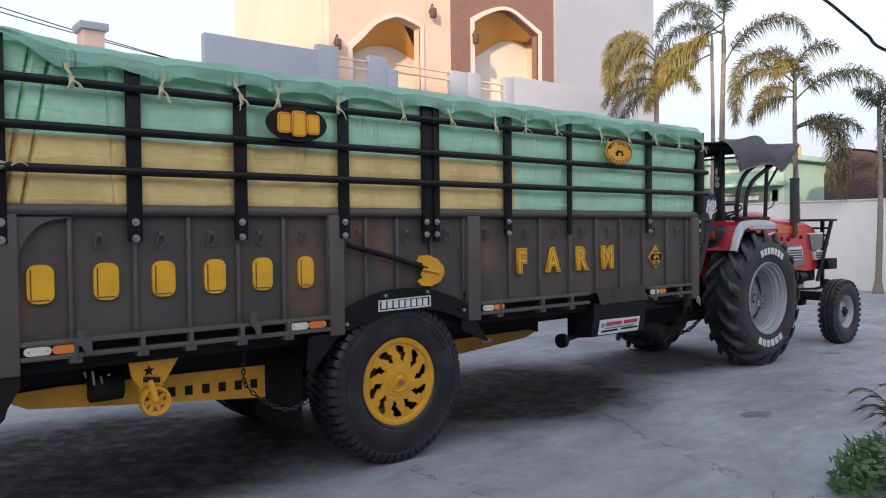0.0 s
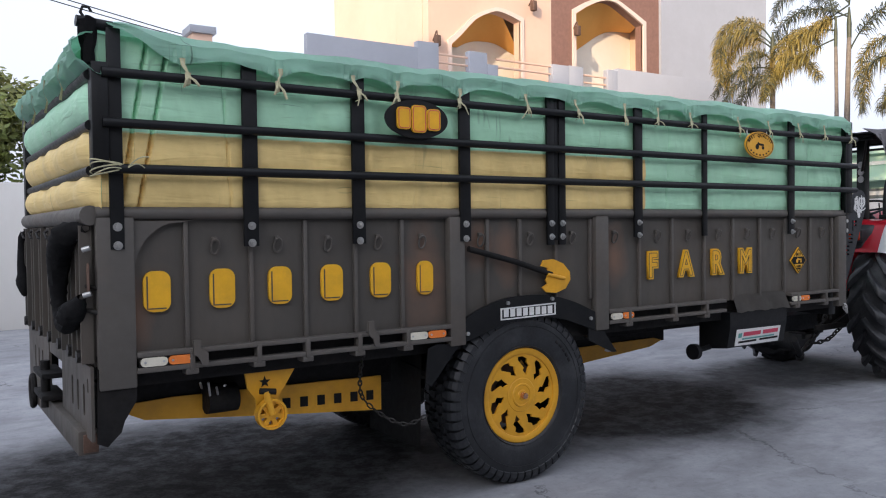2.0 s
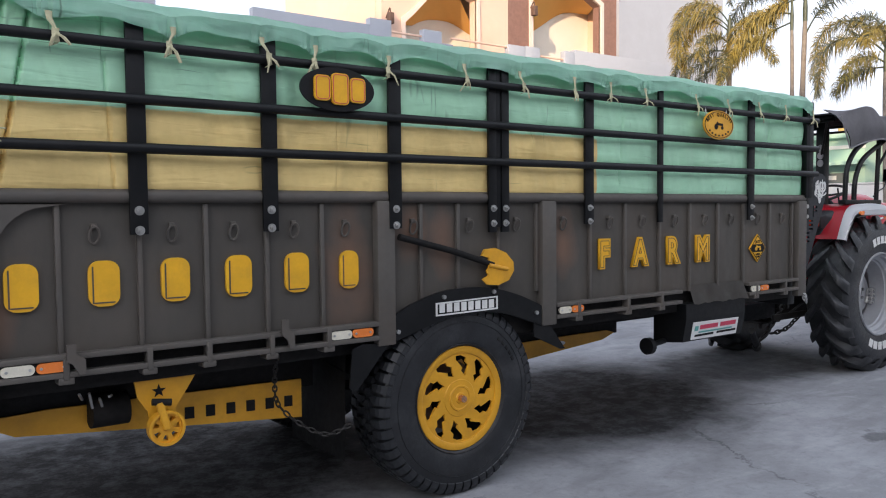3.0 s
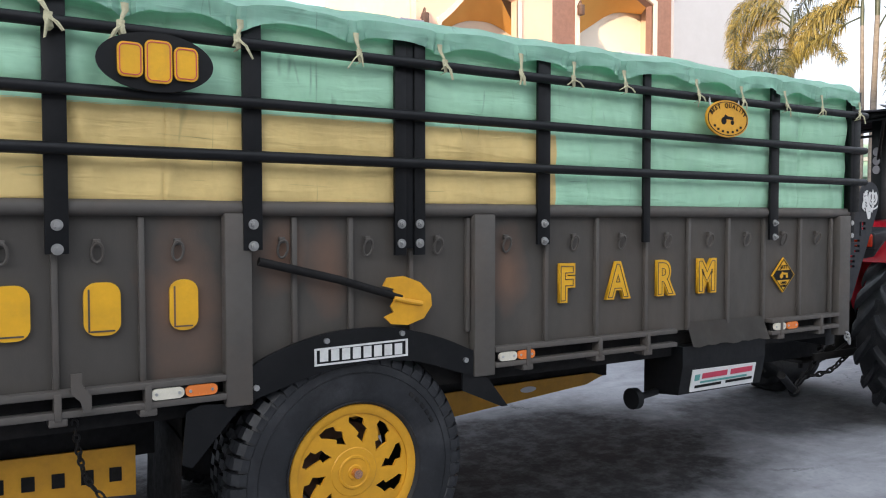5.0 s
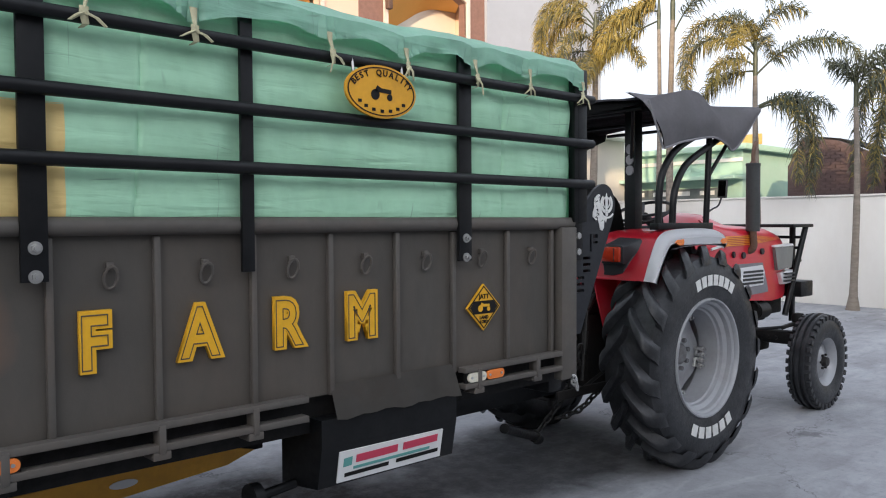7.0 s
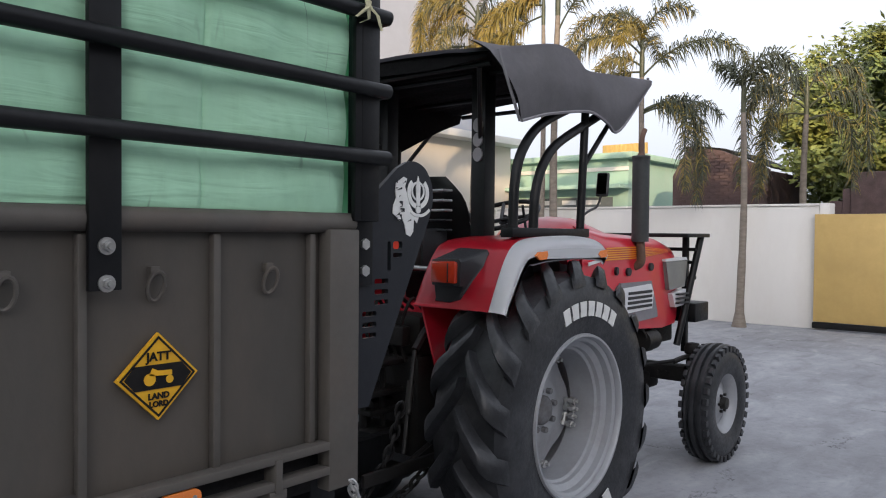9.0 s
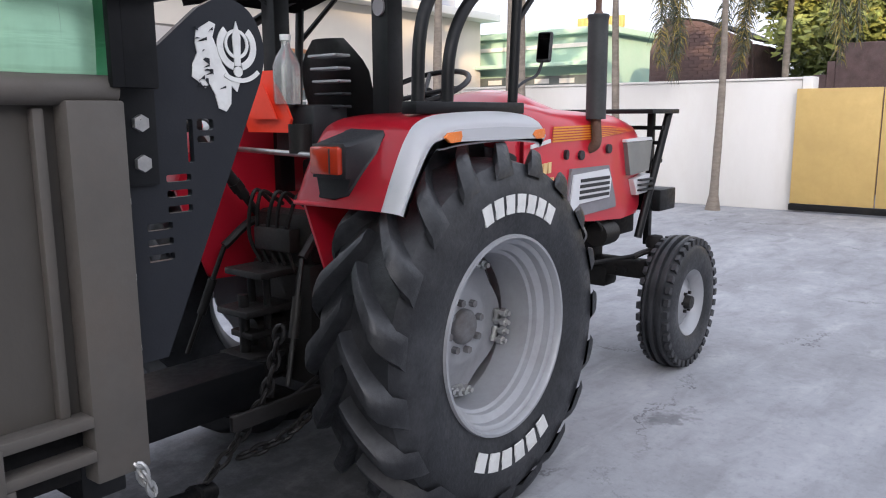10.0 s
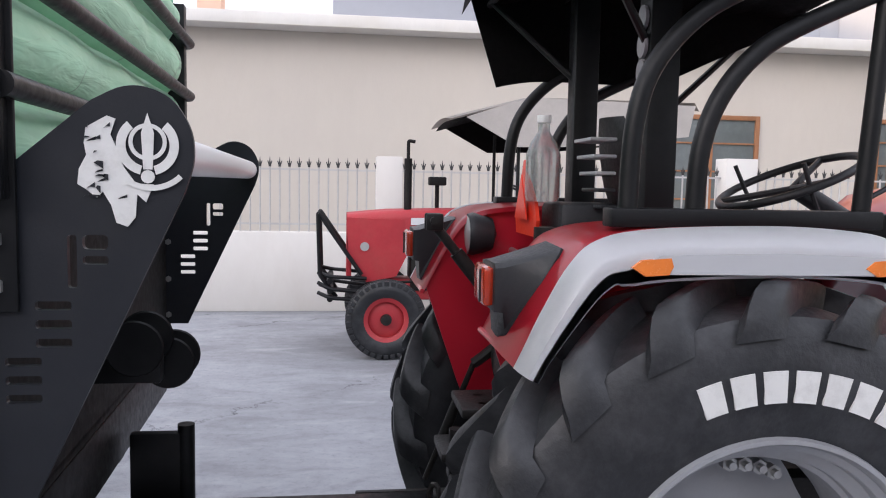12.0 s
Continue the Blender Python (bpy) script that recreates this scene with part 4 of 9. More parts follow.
load = thing("tarpaulin_load", pose(0, 0, 0), "bulging load wrapped in green and yellow tarpaulin inside the trailer rails", "tarpaulin")
SEAM = 1.17
liner("lower_sheet", -2.33, SEAM, 1.66, 2.03, SAND, "yellow tarpaulin side sheet")
liner("lower_sheet", SEAM, 3.58, 1.66, 2.07, GREEN, "green tarpaulin side sheet")
liner("upper_sheet", -2.33, SEAM, 2.026, 2.47, GREEN, "green tarpaulin side sheet")
liner("upper_sheet", SEAM, 3.58, 2.07, 2.47, GREEN, "green tarpaulin side sheet")
liner("far_sheet", -2.33, 3.58, 1.66, 2.47, GREEN, "green tarpaulin side sheet", -1)


def end_sheet(x, sign, bands, tail):
    stops = [1.665, *RAILS, 2.44]
    for z0, z1, mat_ in bands:
        bm = bmesh.new()
        rows = []
        n = max(4, int((z1 - z0) / 0.02))
        for i in range(61):
            y = 0.018 + (FAR_Y - 0.036) * i / 60
            row = []
            for j in range(n + 1):
                z = z0 + (z1 - z0) * j / n
                seg = [k for k in range(4) if stops[k] - 1e-6 <= z][-1] if z >= stops[0] else 0
                t = min(1.0, max(0.0, (z - stops[seg]) / (stops[seg + 1] - stops[seg])))
                b = math.sin(math.pi * t) ** 0.6 if 0 < t < 1 else 0.0
                f = noise.noise(Vector((y * 5, z * 3, x))) * 0.012 + max(0.0, noise.noise(Vector((y * 4 + 7, z * 0.7, 2)))) ** 2 * -0.03
                row.append(bm.verts.new((x + sign * ((tail * b + f) * min(1.0, i / 4, (60 - i) / 4) ** 0.5 + 0.003), y, z)))
            rows.append(row)
        for ra, rb in zip(rows, rows[1:]):
            for a, b, c, d in zip(ra, rb, rb[1:], ra[1:]):
                bm.faces.new((a, b, c, d))
        part("end_sheet", bm, mat_, load, "tarpaulin end sheet")


end_sheet(-2.33, -1, ((1.66, 2.05, SAND), (2.045, 2.44, GREEN)), 0.075)
end_sheet(3.6, 1, ((1.66, 2.44, GREEN),), 0.075)

# the cover: a slightly domed top with a hanging, tied hem
bm = bmesh.new()
TIES = [-1.98, -1.5, -1.1, -0.83, -0.42, 0.06, 0.46, 0.9, 1.22, 1.55, 2.08, 2.45, 2.84, 3.2, 3.6]


def hem(x):
    """Depth of the hem, drawn down at the ties."""
    if x < TIES[0]:
        return 0.015 + 0.135 * (x + 2.3) / (TIES[0] + 2.3)
    d = min(abs(x - t) for t in TIES)
    near = [t for t in TIES if t <= x][-1:] + [t for t in TIES if t > x][:1]
    span = (near[1] - near[0]) if len(near) == 2 else 0.4
    return 0.098 + 0.045 * max(0.0, 1 - d / (0.5 * span)) ** 2.2 + 0.016 * noise.noise(Vector((x * 6, 0, 4)))


nx, ny = 440, 26
grid = []
for i in range(nx + 1):
    x = -2.3 + 5.93 * i / nx
    row = []
    drop = hem(x)
    lift = 0.045 * max(0.0, 1 - abs(x + 2.24) / 0.35)
    gather = sum(math.exp(-((x - t) / 0.07) ** 2) for t in TIES)
    for j in range(-6, ny + 7):
        y = 0.04 + (FAR_Y - 0.08) * min(ny, max(0, j)) / ny
        u = (y - 0.04) / (FAR_Y - 0.08)
        z = 2.485 + 0.06 * math.sin(math.pi * u) + 0.014 * noise.noise(Vector((x * 2.3, y * 3, 5))) + 0.010 * noise.noise(Vector((x * 8, y * 5, 2))) + lift
        if j < 0:
            y = 0.04 - 0.064 * min(1.0, -j / 2) - 0.012 * noise.noise(Vector((x * 9, 1, j * 0.3))) * (-j / 3) - 0.011 * gather * math.sin(x * 150) * (-j / 6)
            z -= drop * (-j / 6) + 0.01
        if j > ny:
            y = FAR_Y - 0.04 + 0.035 * min(1.0, (j - ny) / 2)
            z -= drop * ((j - ny) / 6)
        row.append(bm.verts.new((x, y, z)))
    grid.append(row)
for ra, rb in zip(grid, grid[1:]):
    for a, b, c, d in zip(ra, rb, rb[1:], ra[1:]):
        bm.faces.new((a, b, c, d))
bmesh.ops.solidify(bm, geom=bm.faces[:], thickness=0.004)
cover = part("cover", bm, COVER, load, "faded green tarpaulin cover with a scalloped hem")


def ribbon(bm, pts, width, tilt=0.0):
    """A flat folded strip of cloth through pts."""
    rows = []
    for i, p in enumerate(pts):
        w = Vector((math.cos(tilt + 0.35 * i), 0.35 * math.sin(tilt + i), 0.25 * math.sin(0.7 * i + tilt))) * width * (1 - 0.25 * i / len(pts))
        rows.append((bm.verts.new(Vector(p) - w), bm.verts.new(Vector(p) + Vector((0, -0.004, 0))), bm.verts.new(Vector(p) + w)))
    for a, b in zip(rows, rows[1:]):
        bm.faces.new((a[0], a[1], b[1], b[0]))
        bm.faces.new((a[1], a[2], b[2], b[1]))
    return bm


for n_, x in enumerate(TIES):
    z = 2.485 - hem(x) + 0.004
    rnd = random.Random(n_)
    lean = rnd.uniform(-0.03, 0.03)
    knot = ribbon(bmesh.new(), [(x, -0.034, z + 0.03), (x + 0.002, -0.036, z), (x + lean * 0.5, -0.044, 0.5 * (z + 2.31)), (x + lean, -0.052, 2.305)], 0.013, rnd.uniform(-0.2, 0.2))
    ribbon(knot, [(x + lean, -0.05, 2.31), (x + lean - 0.004, -0.056, 2.285), (x + lean + 0.004, -0.05, 2.258), (x + lean, -0.02, 2.252)], 0.014, rnd.uniform(-0.4, 0.4))
    for s in (-1, 1):
        e, d = rnd.uniform(0.01, 0.06), rnd.uniform(0.02, 0.075)
        ribbon(knot, [(x + lean, -0.056, 2.29), (x + lean + s * e * 0.5, -0.066, 2.285 - d * 0.3), (x + lean + s * e, -0.06, 2.285 - d)], 0.009, rnd.uniform(-0.8, 0.8))
    bmesh.ops.create_icosphere(knot, subdivisions=1, radius=0.013, matrix=Matrix.Translation((x + lean, -0.055, 2.288)) @ Matrix.Diagonal((1.2, 0.7, 0.9, 1)))
    bmesh.ops.solidify(knot, geom=knot.faces[:], thickness=0.002)
    part("tie_cord", knot, CORD, load, "pale cloth tie strip")

# rear end of the cover, bunched over the top rail with torn folds
rows = []
for i in range(64):
    y = -0.03 + (FAR_Y + 0.02) * i / 63
    sag = 0.05 * math.sin(math.pi * i / 63) + 0.03 * noise.noise(Vector((y * 3, 0, 2)))
    row = []
    for k in range(13):
        a = radians(110 - 270 * k / 12)
        r = 0.05 + 0.022 * noise.noise(Vector((y * 9, k * 0.6, 1))) + 0.012 * noise.noise(Vector((y * 23, k, 5)))
        flap = -0.11 * max(0.0, (k - 8) / 4) * (0.7 + 0.6 * noise.noise(Vector((y * 5, 3, 3))))
        row.append(Vector((-2.385 - r * math.cos(a) * -1.2 * -1, y, 2.385 - sag * 0.6 + r * math.sin(a) * 1.3 + flap)))
    rows.append(row)
bm = bmesh.new()
grid = [[bm.verts.new(v) for v in row] for row in rows]
for ra, rb in zip(grid, grid[1:]):
    for a, b, c, d in zip(ra, rb, rb[1:], ra[1:]):
        bm.faces.new((a, b, c, d))
bmesh.ops.solidify(bm, geom=bm.faces[:], thickness=0.005)
part("bunched_hem", bm, COVER, load, "bunched rear hem of the green cover")
for k, y in enumerate((0.3, 0.75, 1.2, 1.65)):
    rnd = random.Random(60 + k)
    knot = ribbon(bmesh.new(), [(-2.45, y, 2.36), (-2.455, y + 0.01, 2.3), (-2.44, y - 0.01, 2.25), (-2.45, y + rnd.uniform(-0.05, 0.05), 2.19)], 0.014, 1.2)
    bmesh.ops.solidify(knot, geom=knot.faces[:], thickness=0.002)
    part("tie_cord", knot, CORD, load)


def smooth_loop(a, b):
    """A slack curve between two points."""
    a, b = Vector(a), Vector(b)
    return [a.lerp(b, t) + Vector((0, -0.02, 0.02)) * math.sin(math.pi * t) for t in [k / 6 for k in range(7)]]


# straw twine wound round the corner post
twine = bmesh.new()
for k in range(4):
    tube(twine, [(-2.3 + 0.08 * math.cos(t), 0.005 + 0.052 * math.sin(t), 1.84 + 0.012 * k + 0.02 * math.cos(t + k)) for t in [2 * math.pi * q / 16 for q in range(16)]], 0.0035, 5, closed=True)
for e in ((-2.16, -0.045, 1.86), (-2.14, -0.04, 1.91), (-2.38, -0.04, 1.82)):
    tube(twine, smooth_loop((-2.24, -0.035, 1.85), e), 0.003, 5)
part("twine", twine, CORD, load, "loose straw twine round the corner post")


# ---- wheels ----
def tyre_profile(R, r, half, shoulder=0.06):
    """Cross-section (radius, y) of a tyre, closed."""
    return [(r, -half * 0.72), (r + 0.02, -half * 0.86), (r + (R - r) * 0.45, -half), (R - shoulder, -half * 0.97), (R - 0.015, -half * 0.82), (R, -half * 0.5), (R + 0.004, 0),
            (R, half * 0.5), (R - 0.015, half * 0.82), (R - shoulder, half * 0.97), (r + (R - r) * 0.45, half), (r + 0.02, half * 0.86), (r, half * 0.72)]


def lug_tyre(R, r, half, depth=0.035):
    """The body of a tractor drive tyre, round the y axis."""
    return lathe(bmesh.new(), tyre_profile(R - depth, r, half), 72)


def lug_tread(tyre, m, R, half, lugs, depth=0.035):
    """Slanted bars on both halves of a drive tyre, each a piece of the tyre."""
    for side in (-1, 1):
        bm = bmesh.new()
        ring = []
        for i in range(10):
            t = i / 9
            y = side * half * (0.03 + 0.99 * t)
            a = 0.36 * t ** 0.85
            rr = R + 0.004 if t < 0.66 else R + 0.004 - 0.085 * ((t - 0.66) / 0.34) ** 1.7
            wa = (0.026 + 0.017 * t) / R
            base = min(rr - depth * 0.6, R - depth - 0.012)
            cross = ((-1.6, base), (-1.15, rr - 0.014), (-0.9, rr - 0.003), (0, rr), (0.9, rr - 0.003), (1.15, rr - 0.014), (1.6, base))
            ring.append([bm.verts.new((rad * math.cos(a + s * wa), y, rad * math.sin(a + s * wa))) for s, rad in cross])
        for ra, rb in zip(ring, ring[1:]):
            for i in range(6):
                bm.faces.new((ra[i], rb[i], rb[i + 1], ra[i + 1]))
        bm.faces.new(ring[0])
        bm.faces.new(ring[-1][::-1])
        lug = mesh_of("lug", bm, RUBBER)
        for k in range(lugs):
            shared("lug", lug, tyre, m @ pose(0, 0, 0, 0, -360 * (k + (0.5 if side > 0 else 0)) / lugs, 0))


def carcass(R, r, half):
    """A plain round-shouldered tyre body round the y axis."""
    side = [(r, 0.76), (r + 0.012, 0.86), (r + 0.03, 0.93), (r + 0.06, 0.975), (r + 0.1, 1.0), (R - 0.11, 0.995), (R - 0.075, 0.975), (R - 0.05, 0.94), (R - 0.03, 0.85), (R - 0.02, 0.6)]
    return lathe(bmesh.new(), [(p, -half * w) for p, w in side] + [(R - 0.018, 0)] + [(p, half * w) for p, w in side[::-1]], 72)


def tread_block(section, w):
    """One rubber block: a (radius, y) section, w wide to each side of the x axis."""
    bm = bmesh.new()
    n = len(section)
    a, b = [[bm.verts.new((p, y, s * w * (0.82 if p == max(section)[0] else 1.0))) for p, y in section] for s in (-1, 1)]
    bm.faces.new(a)
    bm.faces.new(b[::-1])
    for i in range(n):
        bm.faces.new((a[i], b[i], b[(i + 1) % n], a[(i + 1) % n]))
    return mesh_of("tread_block", bm, RUBBER, False)


def block_tread(tyre, m, R, half, count):
    """Chunky shoulder blocks and two staggered middle rows, each a piece of the tyre."""
    w = math.pi * R / count
    for s in (-1, 1):
        shoulder = tread_block([(R - 0.03, s * half * 0.42), (R, s * half * 0.44), (R - 0.002, s * half * 0.74), (R - 0.012, s * half * 0.88), (R - 0.04, s * half * 0.99), (R - 0.07, s * half * 1.005), (R - 0.078, s * half * 0.95), (R - 0.045, s * half * 0.8)], w * 0.72)
        middle = tread_block([(R - 0.03, s * half * 0.05), (R + 0.002, s * half * 0.06), (R + 0.001, s * half * 0.36), (R - 0.03, s * half * 0.38)], w * 0.66)
        for k in range(count):
            turn = 360 * (k + (0.25 if s > 0 else 0.0)) / count
            shared("tread_block", shoulder, tyre, m @ pose(0, 0, 0, 0, turn, 0))
            shared("tread_block", middle, tyre, m @ pose(0, 0, 0, 0, turn + 180 / count, 0))


def rib_tyre(R, r, half):
    """A steering tyre with three round ribs and notched shoulders."""
    prof = tyre_profile(R - 0.02, r, half)
    prof[5:8] = [(R - 0.02, -half * 0.62), (R, -half * 0.56), (R, -half * 0.4), (R - 0.022, -half * 0.34), (R - 0.022, -half * 0.16), (R + 0.006, -half * 0.12),
                 (R + 0.006, half * 0.12), (R - 0.022, half * 0.16), (R - 0.022, half * 0.34), (R, half * 0.4), (R, half * 0.56), (R - 0.02, half * 0.62)]
    bm = lathe(bmesh.new(), prof, 64)
    return bm


def notch_tread(tyre, m, R, half, count=34):
    """Small shoulder blocks of a steering tyre."""
    for s in (-1, 1):
        lo, hi = sorted((s * half * 0.66, s * half * 0.95))
        block = mesh_of("shoulder_block", box(bmesh.new(), (R - 0.05, lo, -0.022), (R - 0.008, hi, 0.022), 0.003), RUBBER, False)
        for k in range(count):
            shared("shoulder_block", block, tyre, m @ pose(0, 0, 0, 0, 360 * (k + (0.5 if s > 0 else 0)) / count, 0))


def placed(bm, m):
    bmesh.ops.transform(bm, matrix=m, verts=bm.verts[:])
    return bm


def arc_bars(parent, R0, R1, a0, a1, n, y, mat_, name, label, fill=0.7):
    """White blocks where raised lettering sits on a sidewall."""
    for k in range(n):
        lo = a0 + (a1 - a0) * (k + 0.5 - fill / 2) / n
        hi = a0 + (a1 - a0) * (k + 0.5 + fill / 2) / n
        pts = [(R0, lo), (R1, lo), (R1, (lo + hi) / 2), (R1, hi), (R0, hi), (R0, (lo + hi) / 2)]
        out = [(r * math.cos(radians(a)), r * math.sin(radians(a))) for r, a in pts]
        part(name, prism(bmesh.new(), out, 0.006, Matrix.Translation((0, y, 0))), mat_, parent, label, smooth=False)


# trailer wheels: yellow slotted discs
def trailer_wheel(y, face):
    m = Matrix.Translation((0.1, y, 0.513))
    wheel = part("wheel", placed(lathe(bmesh.new(), [(0.09, -0.08), (0.09, 0.08), (0.13, 0.08), (0.13, -0.08)], 24), m), CHASSIS, trailer, "large road wheel with a yellow disc")
    mt = m @ Matrix.Translation((0, -face * 0.012, 0))
    tyre = part("tyre", placed(carcass(0.55, 0.29, 0.17), mt), RUBBER, wheel, "black block-tread tyre with dusty sidewall")
    block_tread(tyre, mt, 0.55, 0.17, 54)
    for rad, w, d in ((0.312, 0.004, 0.156), (0.44, 0.0025, 0.168)):
        ring_ = [(rad - w, face * d), (rad - w * 0.4, face * (d + 0.005)), (rad + w * 0.4, face * (d + 0.005)), (rad + w, face * d)]
        part("sidewall_ring", placed(lathe(bmesh.new(), ring_, 64, closed=False), mt), RUBBER, tyre)
    # moulded sidewall marks in the rubber
    for k in range(5):
        a = radians(28 + 5.5 * k)
        mk = box(bmesh.new(), (-0.014, -0.003, -0.009), (0.014, 0.003, 0.009), 0.002)
        part("sidewall_mark", placed(mk, m @ pose(0.41 * math.cos(a), face * 0.158, 0.41 * math.sin(a), 0, 90 - math.degrees(a), 0)), RUBBER_FLAP, tyre)
    slots = []
    for k in range(10):
        a = 2 * math.pi * k / 10 + 0.15
        shape = [(0.128, -0.012), (0.155, -0.042), (0.17, -0.026), (0.196, -0.05), (0.214, -0.072), (0.236, -0.066), (0.243, -0.02), (0.231, 0.018), (0.207, 0.008), (0.188, 0.028), (0.16, 0.006)]
        shape = [(r, -0.86 * t + (r - 0.185) * 0.35 - 0.012) for r, t in shape]
        slots.append([(r * math.cos(a) - t * math.sin(a), r * math.sin(a) + t * math.cos(a)) for r, t in shape])
    plate = holed(bmesh.new(), disc_points(0, 0, 0.268, 0.268, 48), slots, 0.012, Matrix.Translation((0, face * 0.115 - 0.006, 0)))
    part("disc", placed(plate, m), YELLOW, wheel, "yellow steel disc with ten curved slots", smooth=False)
    ringp = [(0.255, face * 0.118), (0.258, face * 0.128), (0.275, face * 0.137), (0.296, face * 0.134), (0.303, face * 0.122), (0.303, face * 0.1), (0.262, face * 0.1)]
    part("rim", placed(lathe(bmesh.new(), ringp, 56), m), YELLOW, wheel)
    part("wheel_well", placed(lathe(bmesh.new(), [(0.28, face * 0.1), (0.28, -face * 0.13), (0.27, -face * 0.13), (0.27, face * 0.1)], 48), m), CHASSIS, wheel)
    cap = [(0.0, face * 0.134), (0.03, face * 0.134), (0.034, face * 0.128), (0.06, face * 0.128), (0.064, face * 0.132), (0.072, face * 0.132), (0.076, face * 0.126), (0.104, face * 0.125), (0.11, face * 0.119), (0.11, face * 0.116), (0.0, face * 0.116)]
    part("hub_plate", placed(lathe(bmesh.new(), cap, 40), m), YELLOW, wheel, "ringed yellow hub plate")
    part("hub_nut", placed(rod(bmesh.new(), (0, face * 0.132, 0), (0, face * 0.165, 0), 0.02, 10), m), COPPER, wheel, "shiny copper hub nut")
    part("brake_drum", placed(lathe(bmesh.new(), [(0.0, face * 0.02), (0.2, face * 0.02), (0.2, -face * 0.1), (0.0, -face * 0.1)], 32), m), RUST, wheel)


trailer_wheel(0.2, -1)
trailer_wheel(FAR_Y - 0.2, 1)
part("axle", rod(bmesh.new(), (0.1, 0.25, 0.513), (0.1, FAR_Y - 0.25, 0.513), 0.05), CHASSIS, trailer)


# ---- tractor in front of the trailer ----
TRACTOR_AT = pose(5.235, 1.06, 0.005) @ Matrix.Diagonal((1, 1, 0.99, 1))
tractor = thing("red_tractor", TRACTOR_AT, "red farm tractor with silver-edged fenders and a canvas canopy", "tractor")


def loft(bm, lines):
    """A skin through lines of equal length."""
    rows = [[bm.verts.new(p) for p in line] for line in lines]
    for ra, rb in zip(rows, rows[1:]):
        for a, b, c, d in zip(ra, ra[1:], rb[1:], rb):
            bm.faces.new((a, b, c, d))
    return bm


def smooth_line(points, n=6):
    """Catmull-Rom points along a polyline."""
    p = [Vector(q) for q in points]
    p = [p[0] * 2 - p[1], *p, p[-1] * 2 - p[-2]]
    out = []
    for i in range(1, len(p) - 2):
        for k in range(n):
            t = k / n
            out.append(0.5 * ((2 * p[i]) + (p[i + 1] - p[i - 1]) * t + (2 * p[i - 1] - 5 * p[i] + 4 * p[i + 1] - p[i + 2]) * t * t + (3 * p[i] - p[i - 1] - 3 * p[i + 1] + p[i + 2]) * t ** 3))
    out.append(p[-2])
    return out


